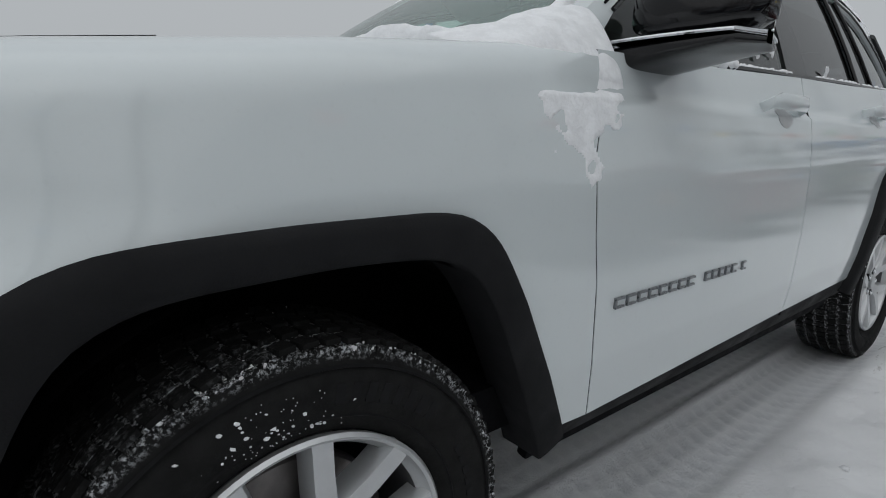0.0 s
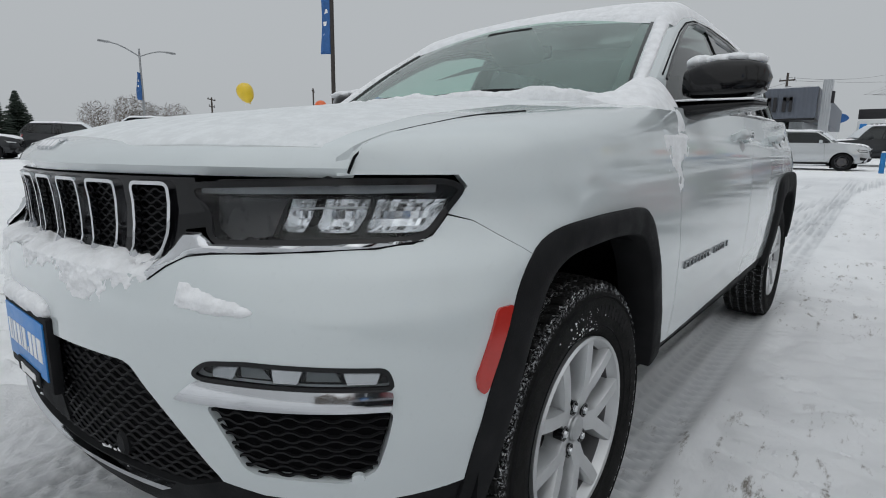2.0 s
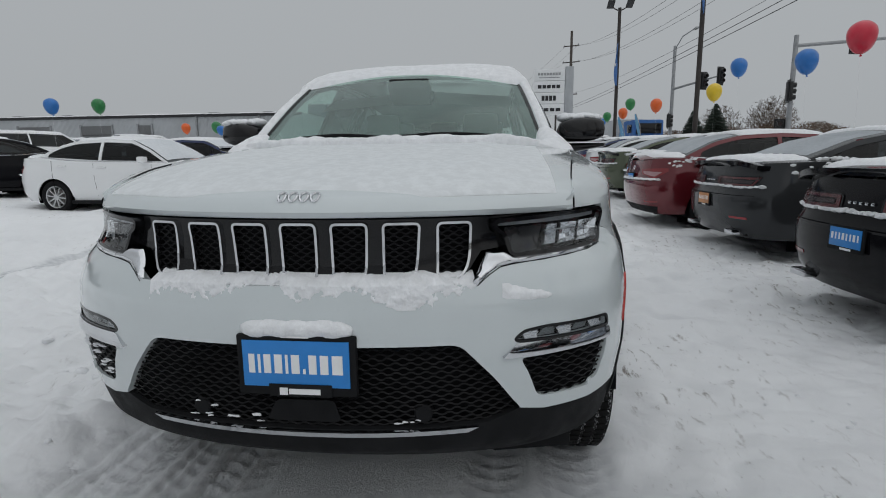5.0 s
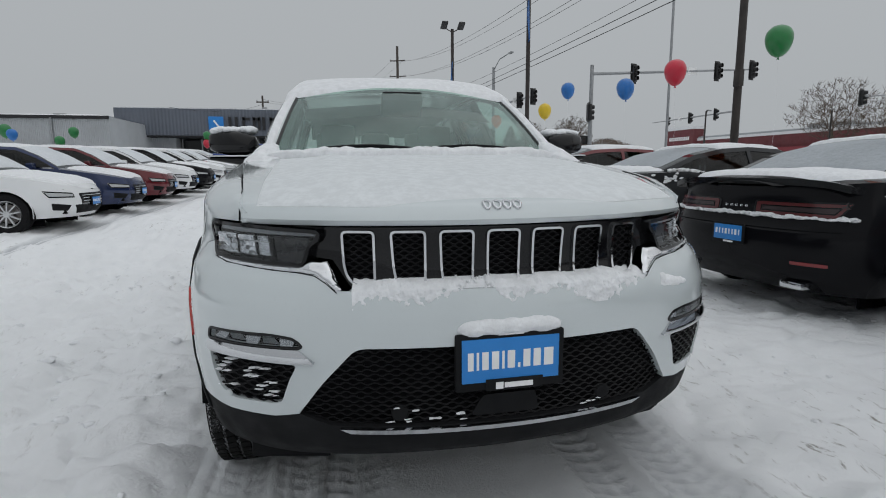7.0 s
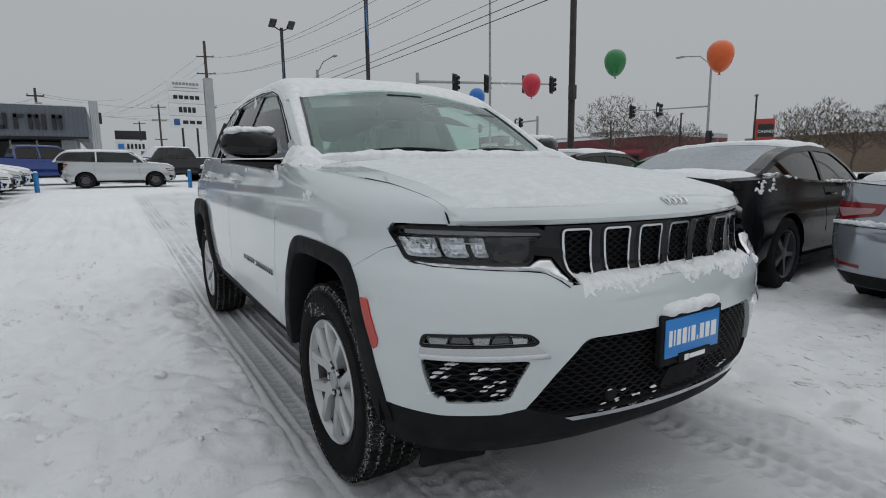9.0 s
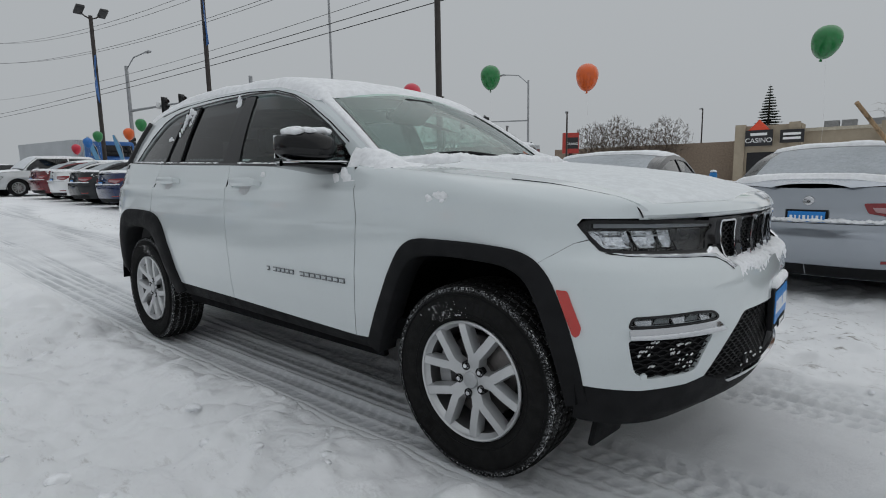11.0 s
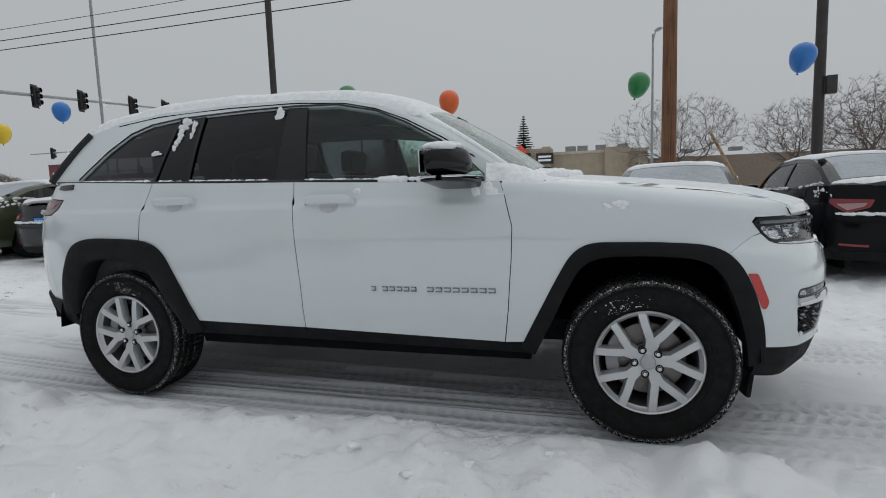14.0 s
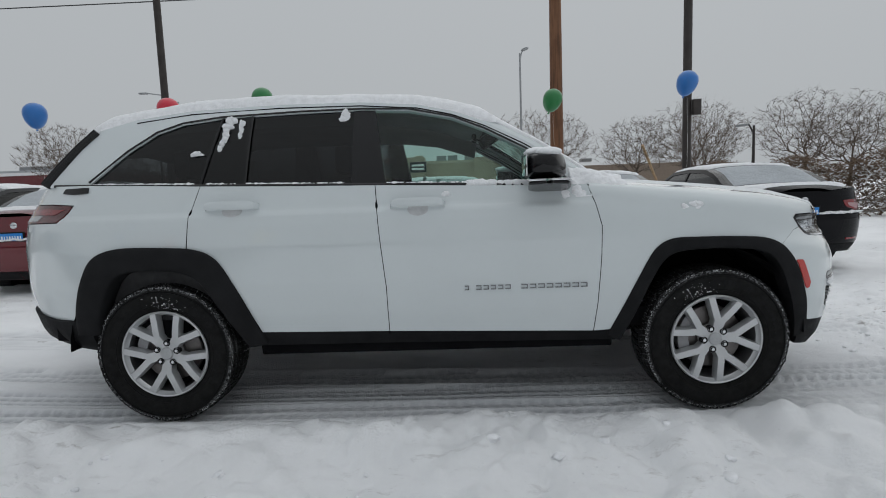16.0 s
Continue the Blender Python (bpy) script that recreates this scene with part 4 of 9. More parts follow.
    for p in slots:
        panel("chrome_ring", p, [inset(p, 0.0068)], lambda y, z: lean_at(y, z, -0.005), CHROME, gr, 0.05, 0.04, 0.012, "chrome slot ring", out=(0, 0, 0.7))
        mesh_insert("slot_mesh", inset(p, 0.004), gr, 0.026, 0.0105, 0.032, lambda y, z, d: lean_at(y, z, d - 0.008), 0.0026, 0.0055)
    ws = np.linspace(at_y(-0.44, 0.842), at_y(0.44, 0.842), 40)
    part("grille_shelf", grid_mesh(39, 2, lambda u, v: level(ws[int(round(u * 39))], 0.842, -0.004 - 0.055 * v)), WHITE, bumper)
    # chrome lip, tow covers, radar cover
    lip = [(at_y(y, z), z) for y, z in ((-0.475, 0.438), (0.475, 0.438), (0.445, 0.423), (-0.445, 0.423))]
    panel("chrome_lip", lip, [], lambda w, z: body(w, z, 0.008), CHROME, CAR, 0.03, 0.01, 0.012, "thin chrome lip", out=(0, 0, 0.7))
    for y in (-0.31, 0.33):
        bm = lathe([(0, 0.012), (0.02, 0.012), (0.026, 0.006), (0.026, -0.03)], 20, "z")
        part("tow_cover", bm, PLASTIC, CAR, m=Matrix.Translation(body(at_y(y, 0.478), 0.478, -0.022)) @ pose(0, 0, 0, 90, 0, 90))
    rc = [(at_y(y, z), z) for y, z in ((-0.07, 0.525), (0.09, 0.525), (0.105, 0.46), (-0.105, 0.46))]
    panel("radar_cover", rounded(rc, 0.01, 2), [], lambda w, z: body(w, z, -0.012), PLASTIC, CAR, 0.05, 0.03, 0.03, out=(0, 0, 0.7))
    # plate with its frame; the writing becomes plain bars
    y0, z0, x0 = 0.002, 0.634, 0.887
    fr = part("plate_frame", rounded_box((x0, y0, z0), (0.022, 0.322, 0.166), 0.006), PLASTIC, CAR, "black plate frame")
    part("plate", rounded_box((x0 + 0.0125, y0, z0 + 0.006), (0.004, 0.288, 0.126), 0.0015), BLUE_PLATE, fr, "blue advertising plate")
    bm = rounded_box((x0 + 0.0155, y0 + 0.01, z0 - 0.066), (0.004, 0.17, 0.034), 0.0015)
    part("frame_tab", bm, PLASTIC, fr)
    wid = [0.018, 0.008, 0.021, 0.023, 0.008, 0.024, 0.008, 0.023, 0.024, 0.031]
    y = y0 - 0.128
    for k, wd in enumerate(wid):
        tall = 0.014 if k == 6 else 0.052
        bm = rounded_box((x0 + 0.0152, y + wd / 2, z0 + 0.006 - (0.052 - tall) / 2), (0.0016, wd * 0.92, tall), 0.0006)
        part("letter_bar", bm, WHITE_PR, fr, smooth=False)
        y += wd + 0.0075
    bm = add_box(bmesh.new(), (x0 + 0.018, y0 + 0.022, z0 - 0.068), (0.0015, 0.085, 0.015))
    part("dealer_bar", bm, WHITE_PR, fr, smooth=False)
    bm = add_box(bmesh.new(), (x0 + 0.018, y0 - 0.035, z0 - 0.068), (0.0015, 0.022, 0.020))
    part("dealer_mark", bm, WHITE_PR, fr, smooth=False)
    bm = add_box(bmesh.new(), (x0 + 0.0115, y0, z0 + 0.079), (0.002, 0.075, 0.005))
    part("slogan_bar", bm, WHITE_PR, fr, smooth=False)
    # parking sensors in the bumper
    for s in (1, -1):
        for y, z in ((0.80, 0.505),):
            bm = lathe([(0, 0.003), (0.011, 0.003), (0.012, 0.0), (0.0125, -0.004)], 16, "z")
            p = body(at_y(s * y, z), z, 0)
            n = body(at_y(s * y, z), z, 1) - p
            part("parking_sensor", bm, WHITE, bumper, m=Matrix.Translation(p) @ n.to_track_quat("Z", "Y").to_matrix().to_4x4())
    # air dam under the nose, ahead of each wheel
    for s in (1, -1):
        part("air_deflector", rounded_box((0.45, s * 0.635, 0.242), (0.024, 0.27, 0.14), 0.010, Matrix.Rotation(s * 0.13, 3, "X") @ Matrix.Rotation(0.15, 3, "Y"), 1.0), PLASTIC, CAR)


def bonnet():
    def f(u, v):
        y = (u * 2 - 1)
        yy = y * 0.74
        for _ in range(4):
            xf = hood_front(yy)
            x = xf - 0.004 - v ** 1.35 * (xf + 0.60)
            yy = y * (seam_y(min(x, 0.61)) - 1.2 * G)
        return Vector((x, yy, hood_z(x, yy)))
    bm = grid_mesh(72, 60, f)
    edges = [e for e in bm.edges if e.is_boundary]
    made = bmesh.ops.extrude_edge_only(bm, edges=edges)["geom"]
    for v in [g for g in made if isinstance(g, bmesh.types.BMVert)]:
        v.co += Vector((-0.012, 0, -0.016))
    bmesh.ops.recalc_face_normals(bm, faces=bm.faces[:])
    hd = part("bonnet", bm, WHITE, CAR)
    for s in (1, -1):
        xs = list(np.linspace(0.12, 0.50, 16)) + list(np.linspace(0.51, 0.592, 14))
        bm = add_tube(bmesh.new(), [(x, s * (seam_y(x) + 0.001), hood_z(x, seam_y(x)) + 0.0006) for x in xs], 0.0027, 6)
        part("bonnet_gap", bm, DARK, hd)
    # plain chrome emblem
    bm = bmesh.new()
    for k, (y, w, h) in enumerate(((-0.045, 0.02, 0.034), (-0.015, 0.022, 0.022), (0.015, 0.022, 0.022), (0.045, 0.022, 0.03))):
        x = 0.835
        seg = [Vector((hood_front(y + w / 2 * math.cos(a)) - 0.02 - 0.03 * (0.5 + 0.5 * math.sin(a)), y + w / 2 * math.cos(a), 0)) for a in [2 * math.pi * j / 14 for j in range(15)]]
        for q in seg:
            q.z = hood_z(q.x, q.y) + 0.003
        add_tube(bm, seg, 0.0038, 6)
    part("bonnet_emblem", bm, CHROME, hd, "plain chrome emblem")
    return hd


DLO_TOP = [(-3.40, 1.318), (-3.19, 1.487), (-3.03, 1.59), (-2.88, 1.637), (-2.66, 1.662), (-2.2, 1.675), (-1.86, 1.676), (-1.6, 1.665), (-1.36, 1.612), (-1.18, 1.535), (-0.97, 1.42), (-0.82, 1.32), (-0.70, 1.225)]


def belt(x):
    return tab([(-3.6, 1.306), (-2.72, 1.275), (-1.775, 1.248), (-0.66, 1.213)], x)


def house(x, z, s=1):
    """The side of the greenhouse, leaning in and drawn in at both ends."""
    k = (z - 1.25)
    y = 0.862 - 0.36 * k - 0.22 * k * k
    y -= 0.075 * abs((x + 1.9) / 1.5) ** 3 if x < -1.9 else 0.062 * abs((x + 1.9) / 1.3) ** 3
    return Vector((x, s * y, z))


ROOF_EDGE = [(-3.40, 1.625), (-3.17, 1.68), (-2.84, 1.715), (-2.32, 1.728), (-1.87, 1.722), (-1.55, 1.695), (-1.36, 1.65), (-1.18, 1.578), (-0.97, 1.468), (-0.80, 1.362), (-0.62, 1.242)]


def greenhouse(fd, rd):
    for s in (1, -1):
        dlo = [(-3.40, belt(-3.4) + 0.008)] + DLO_TOP[1:-1] + [(-0.715, 1.222)] + [(-1.775, belt(-1.775) + 0.004), (-2.72, belt(-2.72) + 0.006)]
        frame_poly = [(x, z) for x, z in ROOF_EDGE] + [(-0.60, 1.205), (-0.66, belt(-0.66)), (-1.775, belt(-1.775)), (-2.72, belt(-2.72)), (-3.66, 1.306), (-3.655, 1.32)]
        hm = lambda x, z, d=0.0: house(x, z, s) + Vector((0, s * 0.93, 0.36)) * d
        panel("window_frame", frame_poly, [dlo], lambda x, z: hm(x, z), WHITE, CAR, 0.06, 0.03, 0.03)
        panes = {"front": [(-1.79, 1.674)] + [p for p in DLO_TOP if p[0] > -1.79][:-1] + [(-0.715, 1.222), (-1.72, belt(-1.72) + 0.004)],
                 "rear": [(-2.49, 1.666), (-2.2, 1.675), (-1.895, 1.676), (-1.895, belt(-1.9) + 0.004), (-2.50, belt(-2.5) + 0.005)],
                 "quarter": [(-3.40, belt(-3.4) + 0.01), (-3.19, 1.487), (-3.03, 1.59), (-2.88, 1.637), (-2.645, 1.662), (-2.73, belt(-2.73) + 0.006)]}
        panel("front_side_window", panes["front"], [], lambda x, z: hm(x, z, -0.012), GLASS_F, fd[s], 0.1, 0.06, 0, "green-tinted side window").visible_shadow = False
        panel("rear_side_window", panes["rear"], [], lambda x, z: hm(x, z, -0.012), GLASS_D, rd[s], 0.1, 0.06, 0, "dark privacy glass").visible_shadow = False
        panel("quarter_window", panes["quarter"], [], lambda x, z: hm(x, z, -0.012), GLASS_D, CAR, 0.1, 0.06, 0, "dark privacy glass").visible_shadow = False
        panel("door_pillar_trim", [(-1.905, 1.676), (-1.785, 1.674), (-1.715, belt(-1.72) + 0.004), (-1.905, belt(-1.9) + 0.004)], [], lambda x, z: hm(x, z, -0.006), GLOSS, CAR, 0.05, 0.05, 0.02)
        panel("rear_pillar_trim", [(-2.655, 1.662), (-2.48, 1.667), (-2.49, belt(-2.5) + 0.005), (-2.74, belt(-2.73) + 0.006)], [], lambda x, z: hm(x, z, -0.007), GLASS_D, CAR, 0.05, 0.05, 0.0)
        panel("pillar_back", [(-2.65, 1.660), (-2.485, 1.664), (-2.495, belt(-2.5) + 0.005), (-2.735, belt(-2.73) + 0.006)], [], lambda x, z: hm(x, z, -0.013), GLOSS, CAR, 0.05, 0.05, 0.02)
        for a, b in (((-2.48, 1.664), (-2.485, belt(-2.485) + 0.01)), ((-2.65, 1.66), (-2.735, belt(-2.735) + 0.01))):
            bm = add_tube(bmesh.new(), [hm(a[0] + (b[0] - a[0]) * t, a[1] + (b[1] - a[1]) * t, -0.002) for t in (0, 0.33, 0.66, 1)], 0.007, 6)
            part("glass_run", bm, GLOSS, CAR)
        # belt moulding, roof-edge seal
        bm = add_tube(bmesh.new(), [hm(x, belt(x) + 0.004, 0.006) for x in np.linspace(-3.62, -0.68, 26)], 0.009, 6)
        part("belt_moulding", bm, GLOSS, CAR)
        bm = add_tube(bmesh.new(), [hm(x, z + 0.006, 0.002) for x, z in DLO_TOP[:-1]], 0.006, 6)
        part("window_seal", bm, GLOSS, CAR)
        bm = add_tube(bmesh.new(), [hm(x, z - 0.022, 0.001) for x, z in ROOF_EDGE[1:-1]], 0.0035, 6)
        part("roof_gutter", bm, DARK, CAR)
    # roof skin
    def roof(u, v):
        x = -3.40 + (3.40 - 1.14) * u
        s = v * 2 - 1
        zed = tab(ROOF_EDGE, x) if x < -1.36 else tab([(-1.36, 1.65), (-1.14, 1.585)], x)
        ye = house(x, zed).y
        top = tab([(-3.4, 1.685), (-3.0, 1.745), (-2.3, 1.775), (-1.7, 1.765), (-1.36, 1.715), (-1.14, 1.655)], x)
        y = s * ye
        return Vector((x - 0.22 * (1 - s * s) * max(0.0, 1 - u * 6), y, zed + (top - zed) * (1 - abs(s) ** 2.6)))
    bm = grid_mesh(40, 28, roof)
    bmesh.ops.recalc_face_normals(bm, faces=bm.faces[:])
    part("roof", bm, WHITE, CAR)
    # windscreen
    def screen(u, v, d=0.0):
        a = u * 2 - 1
        y = a * (0.745 + (0.615 - 0.745) * v)
        x = -0.43 + (-1.115 + 0.43) * v - 0.15 * a * a * (1 - 0.4 * v)
        z = 1.232 + (1.662 - 1.232) * v - 0.02 * a * a * v + 0.02 * math.sin(math.pi * v)
        return Vector((x + d * 0.55, y, z + d * 0.83))
    bm = grid_mesh(24, 16, screen)
    part("windscreen", bm, GLASS_W, CAR, "green-tinted windscreen").visible_shadow = False
    for line in ([(0.0, t) for t in np.linspace(0.12, 1, 9)], [(1.0, t) for t in np.linspace(0.12, 1, 9)], [(t, 0.0) for t in np.linspace(0.1, 0.9, 13)]):
        bm = add_tube(bmesh.new(), [screen(u, v, -0.004) for u, v in line], 0.012, 6, flat=1.0)
        part("screen_surround", bm, GLOSS, CAR)
    for u0, u1, v0, v1 in ((0.0, 1.0, 0.925, 1.03), (0.0, 0.035, 0.0, 1.0), (0.965, 1.0, 0.0, 1.0)):   # black ceramic border on the inside
        part("screen_border", grid_mesh(16, 12, lambda u, v: screen(u0 + (u1 - u0) * u, v0 + (v1 - v0) * v, -0.006)), surface("screen_border_black", (0.012, 0.014, 0.014), 0.5), CAR)
    for s in (1, -1):   # white pillars between screen and side windows
        def pillar(u, v):
            z = 1.20 + (1.655 - 1.20) * v
            xo = float(np.interp(z, [p[1] for p in ROOF_EDGE[::-1] if p[0] > -1.9], [p[0] for p in ROOF_EDGE[::-1] if p[0] > -1.9]))
            o = house(xo, z, s)
            i = screen(1.0 if s > 0 else 0.0, max(0.0, (z - 1.225) / 0.43), 0.002)
            p = i.lerp(o, u)
            p.z += 0.018 * math.sin(math.pi * u)
            p.x += 0.012 * math.sin(math.pi * u)
            return p
        bm = grid_mesh(8, 16, pillar)
        part("windscreen_pillar", bm, WHITE, CAR)
    # black cowl and wipers
    bm = grid_mesh(20, 3, lambda u, v: Vector((-0.40 - 0.15 * (u * 2 - 1) ** 2 - 0.06 * (v - 0.5) * -3, (u * 2 - 1) * 0.69, 1.222 + 0.004 * v)))
    part("cowl", bm, PLASTIC, CAR)
    for y0, y1 in ((0.55, 0.02), (-0.06, -0.52)):
        bm = bmesh.new()
        pts = [screen(0.5 + (y0 + (y1 - y0) * t) / 1.5, 0.045 + 0.03 * math.sin(t * 3.1), 0.02) for t in np.linspace(0, 1, 10)]
        add_tube(bm, pts, 0.009, 6)
        part("wiper", bm, PLASTIC, CAR, "black wiper half covered by snow")
    bm = rounded_box((-1.10, -0.01, 1.560), (0.17, 0.25, 0.075), 0.02, Matrix.Rotation(radians(-33), 3, "Y"))
    part("camera_housing", bm, PLASTIC, CAR, "black sensor housing behind the windscreen")
    bm = rounded_box((-1.22, 0.0, 1.55), (0.03, 0.24, 0.06), 0.012)
    part("rear_view_mirror", bm, GLOSS, CAR)
    # tailgate and rear glass
    def gate(u, v):
        a = u * 2 - 1
        z = 1.31 + (1.63 - 1.31) * v
        yy = house(-3.66 + 0.26 * v, z).y - 0.02
        x = float(np.interp(z, [1.31, 1.62], [-3.90, -3.62])) + 0.24 * abs(a) ** 3
        return Vector((x, a * (yy + 0.02), z))
    part("rear_window", grid_mesh(16, 6, gate), GLASS_R, CAR, "dark privacy glass").visible_shadow = False
    bm = grid_mesh(16, 3, lambda u, v: Vector((-3.60 - 0.08 * v + 0.22 * abs(u * 2 - 1) ** 3, (u * 2 - 1) * 0.62, 1.655 - 0.03 * abs(u * 2 - 1) ** 2 - 0.025 * v)))
    part("roof_spoiler", bm, GLOSS, CAR)
    for s in (1, -1):
        bm = add_tube(bmesh.new(), [Vector((x, s * (house(x, z).y + 0.004), z)) for x, z in ((-3.69, 1.315), (-3.60, 1.42), (-3.50, 1.53), (-3.41, 1.615))], 0.028, 8, flat=0.5)
        part("rear_glass_edge", bm, GLOSS, CAR, "gloss black edge of the rear window")
    bm = grid_mesh(16, 10, lambda u, v: body((1 if u < 0.5 else -1) * (QS + KR * (math.pi / 2 - 0.0 - abs(u * 2 - 1) * 0.62)), 0.55 + 0.76 * v, -0.004))
    bmesh.ops.remove_doubles(bm, verts=bm.verts[:], dist=1e-4)
    part("tailgate", bm, WHITE, CAR)
    for s in (1, -1):
        low = wpoly([(-3.34, 0.572), (-3.6, 0.575), (-3.85, 0.60), (-3.94, 0.605)], s) + [(s * (QS + KR * 1.57), 0.60), (s * (QS + KR * 1.57), 0.40)] + wpoly([(-3.80, 0.40), (-3.60, 0.385), (-3.33, 0.375)], s)
        panel("rear_bumper", low, [], lambda w, z: body(w, z, 0.016 - 2.4 * max(0.0, 0.52 - z) ** 2), PLASTIC, CAR, 0.05, 0.02, 0.05, "grained black plastic rear bumper")


def cabin():
    floor = bmesh.new()
    add_box(floor, (-1.9, 0, 0.50), (3.4, 1.72, 0.10))
    add_box(floor, (-3.15, 0, 0.80), (0.7, 1.3, 0.5))
    part("cabin_floor", floor, DARK, CAR, smooth=False)
    for s in (1, -1):
        bm = add_box(bmesh.new(), (-1.9, s * 0.83, 0.86), (2.9, 0.05, 0.70))
        part("door_lining", bm, TRIM_IN, CAR, smooth=False)
    part("dashboard", rounded_box((-0.80, 0, 1.08), (0.52, 1.56, 0.24), 0.07), TRIM_IN, CAR)
    part("firewall", add_box(bmesh.new(), (-0.52, 0, 0.80), (0.08, 1.5, 0.72)), DARK, CAR, smooth=False)
    bm = bmesh.new()
    add_tube(bm, [Vector((-1.10 + 0.07 * math.sin(a), 0.38 + 0.18 * math.cos(a), 1.10 + 0.17 * math.sin(a))) for a in np.linspace(0, 2 * math.pi, 25)], 0.015, 8, cap=False)
    add_box(bm, (-1.07, 0.38, 1.09), (0.06, 0.14, 0.10), None, 1, 0.01)
    add_tube(bm, [(-0.92, 0.38, 1.03), (-1.06, 0.38, 1.09)], 0.03, 8)
    part("steering_wheel", bm, TRIM_IN, CAR)
    for x in (-1.72, -2.68):
        for y in ((0.38, -0.38) if x > -2 else (0.42, 0.0, -0.42)):
            seat = part("seat_cushion", rounded_box((x + 0.12, y, 0.70), (0.50, 0.50 if x > -2 else 0.40, 0.20), 0.06), SEATM, CAR)
            part("seat_back", rounded_box((x - 0.20, y, 1.02), (0.16, 0.48 if x > -2 else 0.40, 0.60), 0.06, Matrix.Rotation(radians(-14), 3, "Y")), SEATM, seat)
            part("headrest", rounded_box((x - 0.30, y, 1.42), (0.11, 0.27, 0.17), 0.045), SEATM, seat)
    part("headlining", grid_mesh(8, 8, lambda u, v: Vector((-3.5 + 2.3 * u, (v * 2 - 1) * 0.6, 1.655 - 0.05 * abs(v * 2 - 1) - 0.14 * abs(u * 2 - 1) ** 4))), surface("grey_headlining", (0.16, 0.16, 0.155), 0.9), CAR)
    # belly pan, wheel houses
    for nm, c, size in (("belly_pan", (-1.5, 0, 0.44), (1.7, 1.60, 0.14)), ("centre_tunnel", (-1.6, 0, 0.40), (4.0, 0.9, 0.16)), ("engine_block", (0.15, 0, 0.66), (1.0, 0.95, 0.5)), ("fuel_tank", (-3.25, 0, 0.55), (0.9, 0.9, 0.3))):
        part(nm, rounded_box(c, size, 0.03), DARK, CAR)
    for xc in (-0.05, -2.99):
        for s in (1, -1):
            def liner(u, v):
                a = math.pi * (0.0 + 1.0 * u)
                return Vector((xc + 0.50 * math.cos(a), s * (0.42 + 0.50 * v), 0.40 + 0.475 * math.sin(a)))
            bm = grid_mesh(20, 2, liner)
            part("wheel_liner", bm, DARK, CAR)
            add = add_box(bmesh.new(), (xc, s * 0.44, 0.66), (1.0, 0.03, 0.50))
            part("wheel_house_wall", add, DARK, CAR, smooth=False)
    bm = add_box(bmesh.new(), (-1.7, 0, 0.55), (2.3, 1.72, 0.1))
    part("sill_floor", bm, DARK, CAR, smooth=False)


